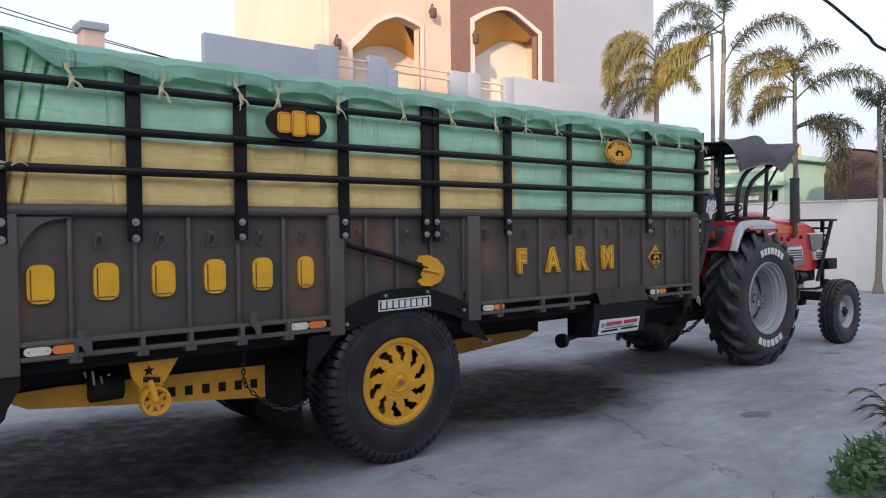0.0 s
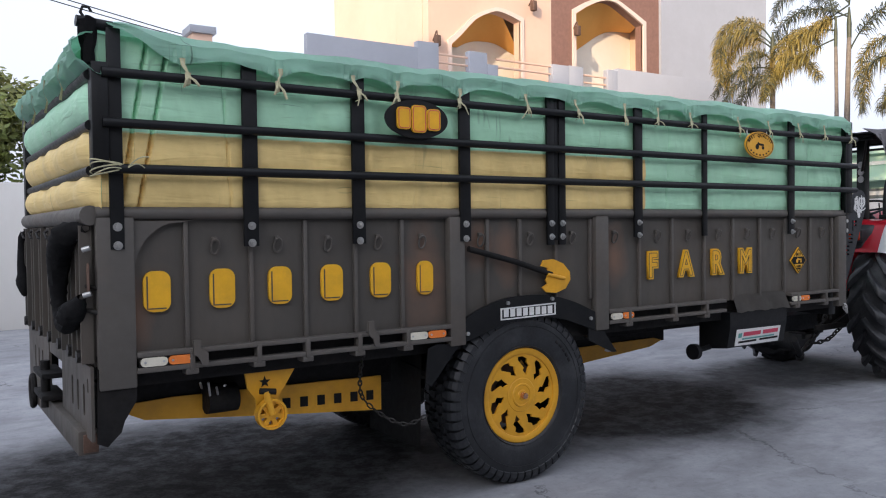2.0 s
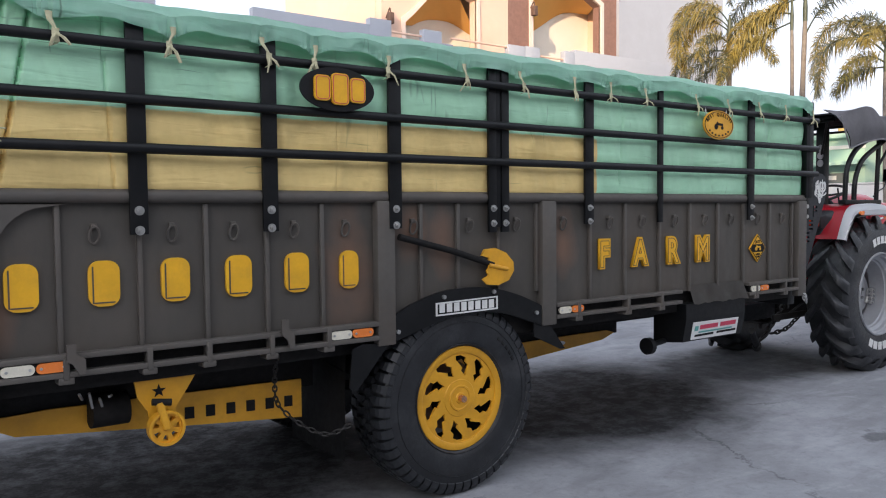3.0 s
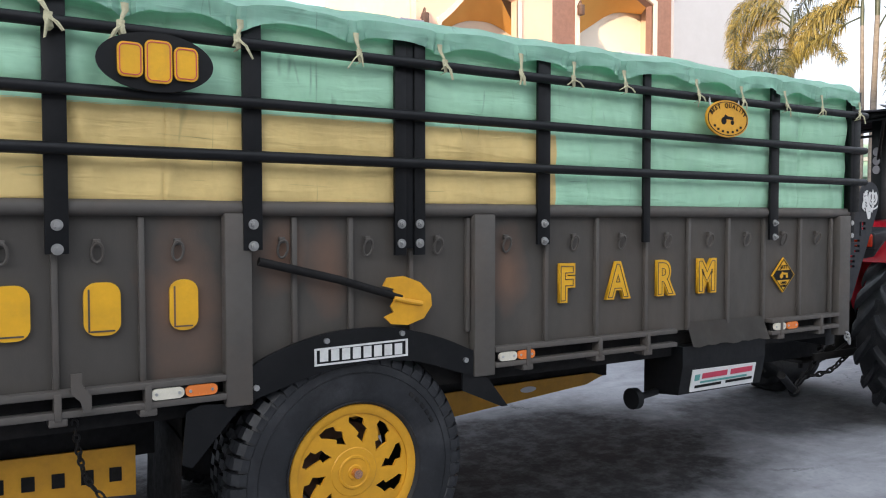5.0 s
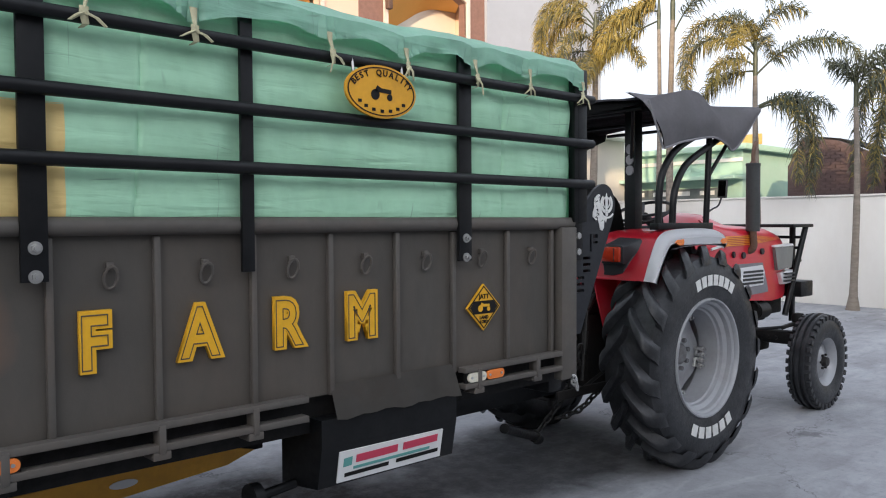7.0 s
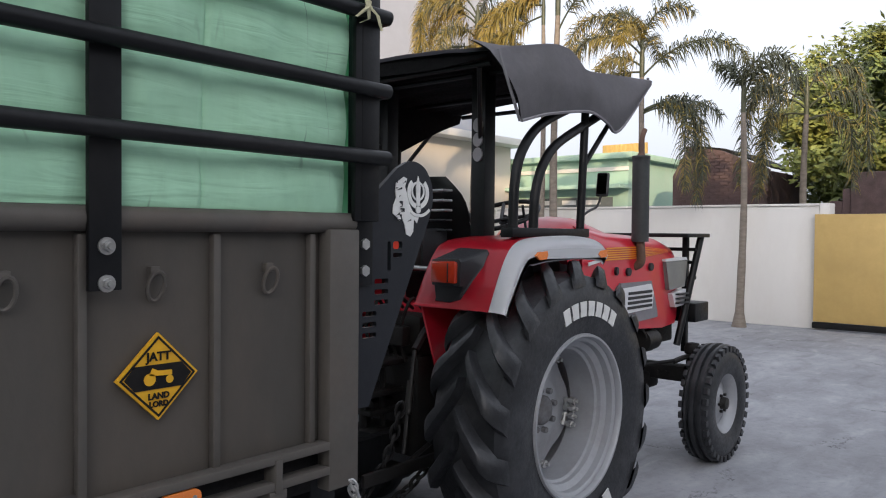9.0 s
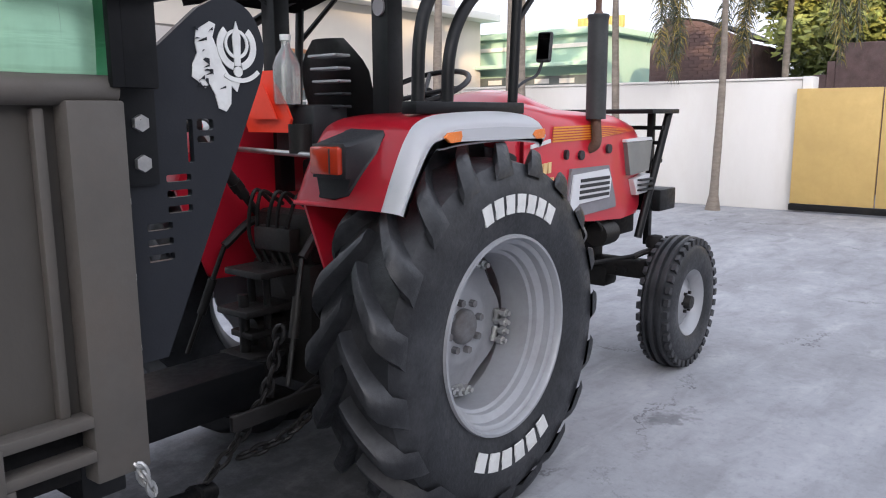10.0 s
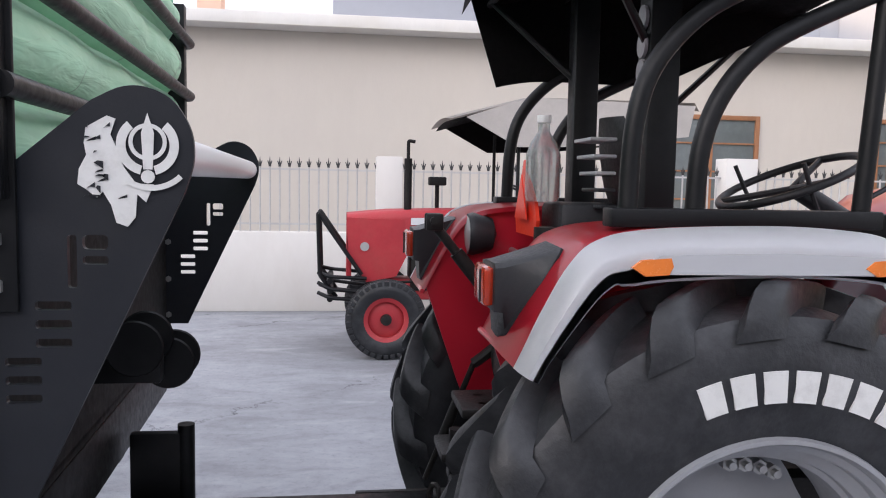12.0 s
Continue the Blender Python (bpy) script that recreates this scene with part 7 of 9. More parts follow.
part("jockey_arm", rod(bmesh.new(), (jw.x - 0.03, 0.055, jw.z + 0.12), (jw.x, 0.05, jw.z), 0.018), YELLOW, bracket)
part("jockey_pin", rod(bmesh.new(), (jw.x - 0.06, 0.06, jw.z + 0.125), (jw.x + 0.02, 0.05, jw.z + 0.115), 0.016), CHASSIS, bracket)
part("brake_chamber", rod(bmesh.new(), (-1.8, 0.3, 0.69), (-1.64, 0.3, 0.69), 0.075, 20), CHASSIS, trailer)
for k in range(8):
    a = 0.8 * k
    part("cable_clip", rod(bmesh.new(), (-1.9 + 0.02 * k, 0.12, 0.8 + 0.02 * math.sin(a)), (-1.88 + 0.02 * k, 0.16, 0.76 + 0.03 * math.cos(a)), 0.006, 6), STEEL, trailer) if k % 2 else None
part("latch_hook", prism(bmesh.new(), [(-1.02, 1.07), (-0.985, 1.07), (-0.985, 1.03), (-0.955, 0.99), (-0.955, 0.93), (-0.98, 0.93), (-0.99, 0.97), (-1.02, 1.0)], 0.012, Matrix.Translation((0, -0.02, 0))), BODY_EDGE, trailer, smooth=False)
part("latch_hook", prism(bmesh.new(), [(-1.95, 1.05), (-1.915, 1.05), (-1.915, 1.01), (-1.88, 0.985), (-1.88, 0.925), (-1.905, 0.925), (-1.93, 0.97), (-1.95, 0.98)], 0.012, Matrix.Translation((0, -0.02, 0))), BODY_EDGE, trailer, smooth=False)


def chain(points, parent, link=0.034, r=0.0045, mat_=GREASE):
    """Alternate upright and flat links along a polyline."""
    pts = smooth_line(points, 12)
    dist, k = 0.0, 0
    last = pts[0]
    for a in pts[1:]:
        dist += (a - last).length
        if dist >= link * 0.78:
            d = (a - last).normalized()
            q = d.to_track_quat("X", "Z").to_matrix().to_4x4() @ pose(0, 0, 0, 90 * (k % 2), 0, 0)
            m = Matrix.Translation(a) @ q
            loop = [m @ Vector((0.5 * link * math.cos(t) * 1.25, 0.3 * link * math.sin(t), 0)) for t in [2 * math.pi * i / 10 for i in range(10)]]
            part("chain_link", tube(bmesh.new(), loop, r, 6, closed=True), mat_, parent)
            dist, k = 0.0, k + 1
        last = a


chain([(-1.0, 0.08, 0.9), (-0.97, 0.18, 0.72), (-0.93, 0.22, 0.6), (-0.84, 0.16, 0.5), (-0.74, 0.08, 0.45), (-0.64, 0.03, 0.49)], trailer)

# tool box with its grey lid sheet and painted sign
toolbox = part("tool_box", bmesh.new(), BLACK, trailer, "black steel tool box under the bed")
bm = bmesh.new()
sec = [(0.02, 0.9), (0.02, 0.79), (0.05, 0.625), (0.3, 0.595), (0.3, 0.9)]
v0, v1 = [bm.verts.new((2.066, y, z)) for y, z in sec], [bm.verts.new((2.772, y, z)) for y, z in sec]
bm.faces.new(v0), bm.faces.new(v1[::-1])
for i in range(5):
    bm.faces.new((v0[i], v1[i], v1[(i + 1) % 5], v0[(i + 1) % 5]))
toolbox.data = mesh_of("tool_box", bm, BLACK, False)
bm = loft(bmesh.new(), [[Vector((2.125 + 0.65 * i / 16, 0.045 - 0.045 * t - 0.012 * math.sin(i * 0.9) * t, 1.03 - 0.13 * t - 0.005 * math.sin(i * 1.7) * t)) for i in range(17)] for t in (0, 0.33, 0.66, 1.0)])
bmesh.ops.solidify(bm, geom=bm.faces[:], thickness=0.004)
part("lid_sheet", bm, BODY_EDGE, toolbox, "grey rubber lid sheet")
tilt_m = Matrix.Translation((2.42, 0.029, 0.698)) @ pose(0, 0, 0, 10.3, 0, 0)
sign = part("sign_panel", prism(bmesh.new(), [(-0.272, -0.064), (0.27, -0.066), (0.27, 0.06), (-0.272, 0.066)], 0.006, tilt_m), SIGN_WHITE, toolbox, "white painted sign with plain bars", smooth=False)
for x0, x1, z0, z1, mm in ((-0.19, 0.02, 0.008, 0.04, SIGN_RED), (0.05, 0.24, 0.01, 0.042, SIGN_RED), (-0.25, -0.21, 0.0, 0.036, SIGN_TEAL), (-0.2, 0.2, -0.018, -0.006, SIGN_TEAL), (-0.24, -0.02, -0.044, -0.028, CHASSIS), (0.02, 0.25, -0.04, -0.024, CHASSIS)):
    part("sign_bar", prism(bmesh.new(), [(x0, z0), (x1, z0 + 0.002), (x1, z1 + 0.002), (x0, z1)], 0.002, tilt_m @ Matrix.Translation((0, -0.0025, 0))), mm, sign, smooth=False)
part("spool", rod(bmesh.new(), (1.86, 0.2, 0.6), (1.9, 0.2, 0.6), 0.06, 18), BLACK, trailer)
part("spool_pin", rod(bmesh.new(), (1.88, 0.2, 0.6), (2.06, 0.2, 0.62), 0.02, 10), BLACK, trailer)

# tail: ribbed gate, flared tail plate with oval holes, bumper
part("tail_gate", box(bmesh.new(), (REAR_X - 0.005, 0.09, 0.95), (REAR_X + 0.015, FAR_Y - 0.09, 1.62)), BODY, trailer, "ribbed tail gate")
for y in (0.13, 0.36, 0.66, 0.98, 1.3, 1.62, 1.95):
    # channel ribs with a bolt at the foot
    bm = box(bmesh.new(), (REAR_X - 0.062, y - 0.055, 0.97), (REAR_X - 0.006, y - 0.04, 1.6), 0.003)
    box(bm, (REAR_X - 0.062, y + 0.04, 0.97), (REAR_X - 0.006, y + 0.055, 1.6), 0.003)
    box(bm, (REAR_X - 0.022, y - 0.039, 0.975), (REAR_X - 0.0065, y + 0.039, 1.6))
    tail_rib = part("tail_rib", bm, BODY, trailer, "pressed channel rib of the tail gate", smooth=False)
    part("rib_bolt", rod(bmesh.new(), (REAR_X - 0.02, y, 1.0), (REAR_X - 0.075, y, 1.0), 0.03, 8), GREASE, tail_rib)
    part("rib_hook", tube(bmesh.new(), [(REAR_X - 0.03, y + 0.02, 1.6), (REAR_X - 0.075, y + 0.02, 1.57), (REAR_X - 0.07, y - 0.01, 1.54), (REAR_X - 0.025, y - 0.03, 1.53)], 0.008, 6), GREASE, tail_rib)
part("tail_pipe_rail", rod(bmesh.new(), (REAR_X - 0.02, 0.03, 1.645), (REAR_X - 0.02, FAR_Y - 0.03, 1.645), 0.045, 16), BODY_EDGE, trailer)
for y0, y1, first in ((0.03, 0.8, 0.2), (1.25, FAR_Y - 0.03, 1.5)):
    holes = [rounded(cy - 0.022, 0.71, cy + 0.022, 0.86, 0.02) for cy in (first, first + 0.15, first + 0.3)]
    if y0 < 0.5:
        holes.append(rounded(0.085, 0.83, 0.115, 0.9, 0.014))
    part("tail_plate", holed(bmesh.new(), [(y0, 0.96), (y1, 0.96), (y1, 0.62), (y0, 0.62)], holes, 0.014, pose(REAR_X - 0.02, 0, 0, 0, 0, 90)), BODY, trailer, "tail plate with slim oval holes", smooth=False)
part("tail_lintel", box(bmesh.new(), (REAR_X - 0.03, 0.804, 0.88), (REAR_X - 0.006, 1.246, 0.96), 0.004), BODY, trailer)
part("tow_backing", box(bmesh.new(), (REAR_X + 0.06, 0.78, 0.58), (REAR_X + 0.08, 1.27, 0.95)), CHASSIS, trailer)
for y in (0.02, FAR_Y - 0.034):
    plate("tail_gusset", [(-2.2, 0.87), (REAR_X - 0.005, 0.95), (REAR_X - 0.012, 0.61), (REAR_X + 0.03, 0.59), (-2.27, 0.65), (-2.255, 0.7), (-2.2, 0.79)], y, 0.014, CHASSIS, trailer)
part("bumper", box(bmesh.new(), (REAR_X - 0.07, 0.16, 0.53), (REAR_X + 0.02, 1.8, 0.645), 0.008), BODY, trailer, "heavy tail bumper beam")
part("bumper_end", box(bmesh.new(), (REAR_X - 0.05, 0.144, 0.545), (REAR_X + 0.015, 0.158, 0.63), 0.003), RUST, trailer)
for y in (0.25, FAR_Y - 0.25):
    part("bumper_bracket", box(bmesh.new(), (REAR_X - 0.02, y - 0.04, 0.625), (REAR_X + 0.1, y + 0.04, 0.86)), CHASSIS, trailer)
for z in (0.66, 0.78):
    part("tow_jaw", box(bmesh.new(), (REAR_X - 0.12, 0.9, z), (REAR_X, 1.22, z + 0.03), 0.006), CHASSIS, trailer)
part("tow_pin", rod(bmesh.new(), (REAR_X - 0.08, 1.06, 0.6), (REAR_X - 0.08, 1.06, 0.86), 0.025), CHASSIS, trailer)
ringm = [(REAR_X - 0.09 + 0.0 * t, 1.5 + 0.06 * math.cos(t), 0.62 + 0.09 * math.sin(t)) for t in [2 * math.pi * k / 20 for k in range(20)]]
part("tow_ring", tube(bmesh.new(), ringm, 0.018, 8, closed=True), CHASSIS, trailer)
for z in (1.33, 1.22):
    part("tail_latch", rod(bmesh.new(), (REAR_X - 0.05, 0.1, z), (REAR_X + 0.02, 0.02, z - 0.02), 0.011), GREASE, trailer, "worn tail latch")
part("tail_badge", prism(bmesh.new(), rounded(0.02, 1.29, 0.07, 1.43, 0.024), 0.004, pose(REAR_X - 0.03, 0, 0, 0, 0, 90)), RUST, trailer, "faded brown oval badge", smooth=False)
part("tail_sticker", prism(bmesh.new(), [(0.1, 1.0), (0.16, 1.0), (0.16, 1.04), (0.1, 1.04)], 0.003, pose(REAR_X - 0.0235, 0, 0, 0, 0, 90)), SIGN_WHITE, trailer, "pale registration bar", smooth=False)
for z in (1.49, 1.285):
    part("tail_catch", rod(bmesh.new(), (REAR_X - 0.055, 0.035, z), (REAR_X - 0.025, 0.02, z + 0.01), 0.012, 10), STEEL, trailer, "bright tail gate catch")
hose = smooth_line([(REAR_X - 0.03, 0.07, 1.59), (REAR_X - 0.1, 0.16, 1.56), (REAR_X - 0.115, 0.27, 1.45), (REAR_X - 0.115, 0.31, 1.3), (REAR_X - 0.11, 0.28, 1.19), (REAR_X - 0.1, 0.19, 1.15), (REAR_X - 0.09, 0.1, 1.21), (REAR_X - 0.06, 0.05, 1.28)], 8)
bag_rows = []
for i, c in enumerate(hose):
    t = i / (len(hose) - 1)
    rr = (0.046 + 0.012 * math.sin(9 * t)) * min(1.0, 0.35 + 5 * min(t, 1 - t))
    d = (hose[min(i + 1, len(hose) - 1)] - hose[max(i - 1, 0)]).normalized()
    side_ = Vector((1, 0, 0))
    across = d.cross(side_).normalized()
    bag_rows.append([c + (side_ * math.cos(a) + across * math.sin(a)) * rr * (1 + 0.22 * noise.noise(Vector((i * 0.7, 2 * math.cos(a), 2 * math.sin(a))))) for a in [2 * math.pi * k / 14 for k in range(15)]])
hanging_rag = thing("looped_hose", pose(0, 0, 0), "thick black hose looped on the tail gate catches", "hose")
part("roll", loft(bmesh.new(), bag_rows), CANVAS_IN, hanging_rag)
bag_rows = []
for i in range(13):
    t = i / 12
    c = Vector((REAR_X - 0.07, FAR_Y - 0.12 + 0.03 * math.sin(4 * t), 1.58 - 0.42 * t))
    rr = 0.024 + 0.016 * t * math.sin(3 * t) + (0.012 if i in (9, 10) else 0) - (0.014 if i in (0, 12) else 0)
    bag_rows.append([c + Vector((rr * math.cos(a), rr * math.sin(a) * 1.2, 0.015 * noise.noise(Vector((a, i, 3))))) for a in [2 * math.pi * k / 12 for k in range(13)]])
rag = thing("hanging_rag", pose(0, 0, 0), "black rag hanging from the tail gate corner", "cloth")
part("rag", loft(bmesh.new(), bag_rows), CANVAS_IN, rag)

# front: bolts on the corner, lifting arms with emblem, cross tube
for z in (1.59, 1.507):
    part("bolt", rod(bmesh.new(), (3.65, 0.036, z), (3.65, 0.023, z), 0.018, 6), STEEL, trailer, "bright steel bolt")
part("corner_strap", box(bmesh.new(), (3.612, 0.034, 1.46), (3.69, 0.046, 2.4), 0.003), BLACK, trailer)
ARM = [(3.572, 1.075), (3.69, 1.075)] + [(v.x, v.z) for v in smooth_line([(3.975, 0, 1.68), (3.99, 0, 1.735), (3.985, 0, 1.79), (3.955, 0, 1.84), (3.91, 0, 1.863), (3.865, 0, 1.862), (3.815, 0, 1.838)])] + [(3.60, 1.655), (3.572, 1.62)]
CUTS = [rounded(3.770, 1.502, 3.786, 1.598, 0.005), rounded(3.796, 1.572, 3.84, 1.598, 0.008), rounded(3.796, 1.545, 3.84, 1.56, 0.005)]
for x0, z0 in ((3.713, 1.394), (3.66, 1.292)):
    CUTS += [rounded(x0, z0 + d, x0 + 0.062, z0 + d + 0.016, 0.005) for d in (0, 0.034, 0.068)]
for y in (0.048, FAR_Y - 0.09):
    arm = part("lifting_arm", holed(bmesh.new(), ARM, CUTS, 0.016, Matrix.Translation((0, y, 0))), NAVY, trailer, "dark steel arm plate with cut slots", smooth=False)
    for z in (1.43, 1.27, 1.115):
        part("arm_bolt", rod(bmesh.new(), (3.61, y, z), (3.61, y - 0.012, z), 0.013, 6), STEEL, arm)
    if y < 1:
        near_arm = arm
part("cross_tube", rod(bmesh.new(), (3.945, 0.065, 1.745), (3.945, FAR_Y - 0.09, 1.745), 0.038, 20), SILVER, trailer, "grey cross tube")


def arc_band(cx, cz, r0, r1, a0, a1, n=14):
    return [(cx + r1 * math.cos(radians(a0 + (a1 - a0) * k / n)), cz + r1 * math.sin(radians(a0 + (a1 - a0) * k / n))) for k in range(n + 1)] + \
           [(cx + r0 * math.cos(radians(a1 + (a0 - a1) * k / n)), cz + r0 * math.sin(radians(a1 + (a0 - a1) * k / n))) for k in range(n + 1)]


# white emblem: ring, upright blade, two side blades, and a ragged patch beside it
EX, EZ = 3.911, 1.762
layer = 0.0
for shape in (arc_band(EX, EZ + 0.004, 0.026, 0.033, 0, 180), arc_band(EX, EZ + 0.004, 0.026, 0.033, 180, 360),
              [(EX - 0.008, EZ - 0.045), (EX + 0.008, EZ - 0.045), (EX + 0.011, EZ + 0.02), (EX, EZ + 0.055), (EX - 0.011, EZ + 0.02)],
              arc_band(EX, EZ - 0.002, 0.038, 0.054, -75, 50), arc_band(EX, EZ - 0.002, 0.038, 0.054, 130, 255), disc_points(EX, EZ - 0.058, 0.012, 0.012, 12),
              arc_band(EX + 0.005, EZ - 0.005, 0.068, 0.078, 235, 315)):
    layer += 0.0004
    plate("emblem_piece", shape, 0.0445 - layer, 0.003, WHITE, near_arm, "white painted emblem")
rnd = random.Random(5)
patch = [(3.80, 1.80), (3.835, 1.82), (3.85, 1.815), (3.845, 1.79), (3.852, 1.76), (3.862, 1.735), (3.885, 1.705), (3.915, 1.702), (3.905, 1.672), (3.888, 1.682), (3.882, 1.645), (3.868, 1.628), (3.85, 1.635), (3.845, 1.662), (3.83, 1.69),
         (3.815, 1.675), (3.80, 1.69), (3.785, 1.70), (3.79, 1.725), (3.80, 1.75), (3.795, 1.775)]
patch = [(x + rnd.uniform(-0.003, 0.003), z + rnd.uniform(-0.003, 0.003)) for x, z in patch]
plate("emblem_patch", [(x + 0.005, z - 0.012) for x, z in patch], 0.0445, 0.003, WHITE, near_arm, "ragged white painted patch")
for k in range(16):
    x, z = rnd.uniform(3.8, 3.86), rnd.uniform(1.66, 1.8)
    d = rnd.uniform(0.006, 0.02)
    plate("emblem_line", [(x, z), (x + d, z + rnd.uniform(-0.012, 0.012)), (x + d, z + 0.003), (x + d * 0.4, z + 0.004)], 0.042, 0.002, NAVY, near_arm)

# drawbar and stand
part("drawbar", box(bmesh.new(), (3.55, 0.87, 0.50), (4.62, 1.13, 0.66), 0.008), BLACK, trailer, "black box drawbar")
part("drawbar_eye", lathe(bmesh.new(), [(0.05, -0.03), (0.05, 0.03), (0.1, 0.03), (0.1, -0.03)], 24), CHASSIS, trailer).matrix_basis = pose(4.66, 1.0, 0.62, 90, 0, 0)
part("front_beam", box(bmesh.new(), (3.5, 0.1, 0.78), (3.6, FAR_Y - 0.1, 0.97), 0.006), BLACK, trailer)
part("winch_plate", box(bmesh.new(), (3.62, 1.19, 0.5), (3.8, 1.23, 0.86), 0.01), BLACK, trailer)
part("winch_post", rod(bmesh.new(), (3.8, 1.21, 0.5), (3.8, 1.21, 0.885), 0.028, 14), BLACK, trailer)
for x, z, y0, y1 in ((3.745, 1.25, 0.70, 0.86), (3.80, 1.17, 0.88, 1.0)):
    for y in (y0, y1):
        part("spool_flange", lathe(bmesh.new(), [(0.0, -0.006), (0.0, 0.006), (0.072, 0.006), (0.076, 0.0), (0.072, -0.006)], 28, (x, y, z)), BLACK, trailer)
    part("spool_core", rod(bmesh.new(), (x, y0, z), (x, y1, z), 0.034, 18), STEEL, trailer, "rubbed steel spool core")
part("spool_arm", box(bmesh.new(), (3.6, 0.76, 1.14), (3.80, 0.82, 1.24), 0.006), BLACK, trailer)
part("stand_tube", rod(bmesh.new(), (3.55, 0.45, 0.52), (4.3, 0.86, 0.25), 0.028, 12), BLACK, trailer, "black swing-down stand tube")
part("stand_foot", rod(bmesh.new(), (4.25, 0.83, 0.27), (4.36, 0.9, 0.22), 0.04, 12), BLACK, trailer)
chain([(4.3, 0.86, 0.27), (4.45, 0.8, 0.45), (4.52, 0.74, 0.62), (4.55, 0.70, 0.82)], trailer, 0.06, 0.008)
chain([(4.4, 0.8, 0.36), (4.6, 0.75, 0.4), (4.8, 0.74, 0.5)], trailer, 0.06, 0.008)
chain([(3.57, 0.03, 0.9), (3.58, 0.0, 0.86), (3.6, 0.0, 0.8), (3.58, 0.02, 0.86)], trailer, 0.03, 0.005, STEEL)
# shovel held on the side
shovel = thing("shovel", pose(0, 0, 0), "shovel with black shaft and yellow blade on the trailer side", "shovel")
part("shaft", tube(bmesh.new(), [(-0.34, 0.012, 1.445), (0.0, 0.01, 1.36), (0.29, 0.008, 1.27)], 0.018, 12), CHASSIS, shovel, "black shovel shaft")
blade = [(0.2, 1.325), (0.22, 1.36), (0.3, 1.365), (0.38, 1.335), (0.435, 1.28), (0.44, 1.23), (0.40, 1.175), (0.32, 1.15), (0.24, 1.158), (0.205, 1.19), (0.25, 1.21), (0.235, 1.235), (0.255, 1.262), (0.24, 1.29), (0.255, 1.31)]
bm = prism(bmesh.new(), blade, 0.012, Matrix.Translation((0, -0.004, 0)))
part("blade", bm, YELLOW, shovel, "yellow painted shovel blade", smooth=False)
part("blade_rib", tube(bmesh.new(), [(0.25, -0.006, 1.27), (0.34, -0.008, 1.25), (0.39, -0.002, 1.24)], 0.012, 8), YELLOW, shovel)

# oval and lozenge plates
oval = thing("oval_plate_black", pose(0, 0, 0), "black oval plate with plain yellow bars on the rail", "sign")
plate("plate", disc_points(-0.73, 2.17, 0.2, 0.105, 40), -0.075, 0.012, BLACK, oval)
for k, (x, w, h) in enumerate(((-0.82, 0.042, 0.06), (-0.725, 0.046, 0.075), (-0.63, 0.042, 0.06))):
    plate("raised_bar", rounded(x - w, 2.17 - h, x + w, 2.17 + h, 0.022), -0.09, 0.014, LETTER, oval, "yellow raised bar")
    part("bar_outline", holed(bmesh.new(), rounded(x - w + 0.006, 2.176 - h, x + w - 0.006, 2.164 + h, 0.018), [rounded(x - w + 0.009, 2.179 - h, x + w - 0.009, 2.161 + h, 0.015)], 0.002, Matrix.Translation((0, -0.0925, 0))), SIGN_RED, oval, smooth=False)


def tiny_tractor(parent, cx, cz, s, y, mat_):
    for shape in (disc_points(cx - 0.55 * s, cz - 0.1 * s, 0.34 * s, 0.34 * s, 18), disc_points(cx + 0.62 * s, cz - 0.2 * s, 0.22 * s, 0.22 * s, 16),
                  [(cx - 0.6 * s, cz + 0.1 * s), (cx + 0.75 * s, cz + 0.02 * s), (cx + 0.75 * s, cz + 0.3 * s), (cx - 0.05 * s, cz + 0.34 * s), (cx - 0.4 * s, cz + 0.5 * s)]):
        plate("pictogram", shape, y, 0.002, mat_, parent, "small dark tractor pictogram")


oval2 = thing("oval_plate_yellow", pose(0, 0, 0), "yellow oval plate with black lettering and small tractor", "sign")
back = plate("plate", disc_points(2.3, 2.172, 0.172, 0.102, 44), -0.07, 0.012, YELLOW, oval2)
part("border", holed(bmesh.new(), disc_points(2.3, 2.172, 0.163, 0.094, 44), [disc_points(2.3, 2.172, 0.158, 0.09, 44)], 0.002, Matrix.Translation((0, -0.0725, 0))), CHASSIS, oval2, smooth=False)
tiny_tractor(oval2, 2.3, 2.165, 0.06, -0.0725, CHASSIS)
for k, ch in enumerate("BEST QUALITY"):
    if ch == " ":
        continue
    a = radians(158 - 136 * k / 11)
    me = text_mesh(ch, 0.033, 0.002, 0.0006, CHASSIS)
    shared("letter", me, oval2, pose(2.3 + 0.136 * math.cos(a), -0.0725, 2.172 + 0.066 * math.sin(a) - 0.004, 0, (math.degrees(a) - 90) * -0.75, 0))
for k in range(7):
    a = radians(215 + 110 * k / 6)
    plate("lettering_bar", [(2.3 + 0.13 * math.cos(a) - 0.008, 2.172 + 0.075 * math.sin(a) - 0.006), (2.3 + 0.13 * math.cos(a) + 0.008, 2.172 + 0.075 * math.sin(a) - 0.006),
                            (2.3 + 0.13 * math.cos(a) + 0.008, 2.172 + 0.075 * math.sin(a) + 0.006), (2.3 + 0.13 * math.cos(a) - 0.008, 2.172 + 0.075 * math.sin(a) + 0.006)], -0.0725, 0.002, CHASSIS, oval2)
part("hanger", rod(bmesh.new(), (2.18, -0.05, 2.23), (2.18, -0.04, 2.29), 0.006, 6), STEEL, oval2)
part("hanger", rod(bmesh.new(), (2.42, -0.05, 2.23), (2.42, -0.04, 2.29), 0.006, 6), STEEL, oval2)

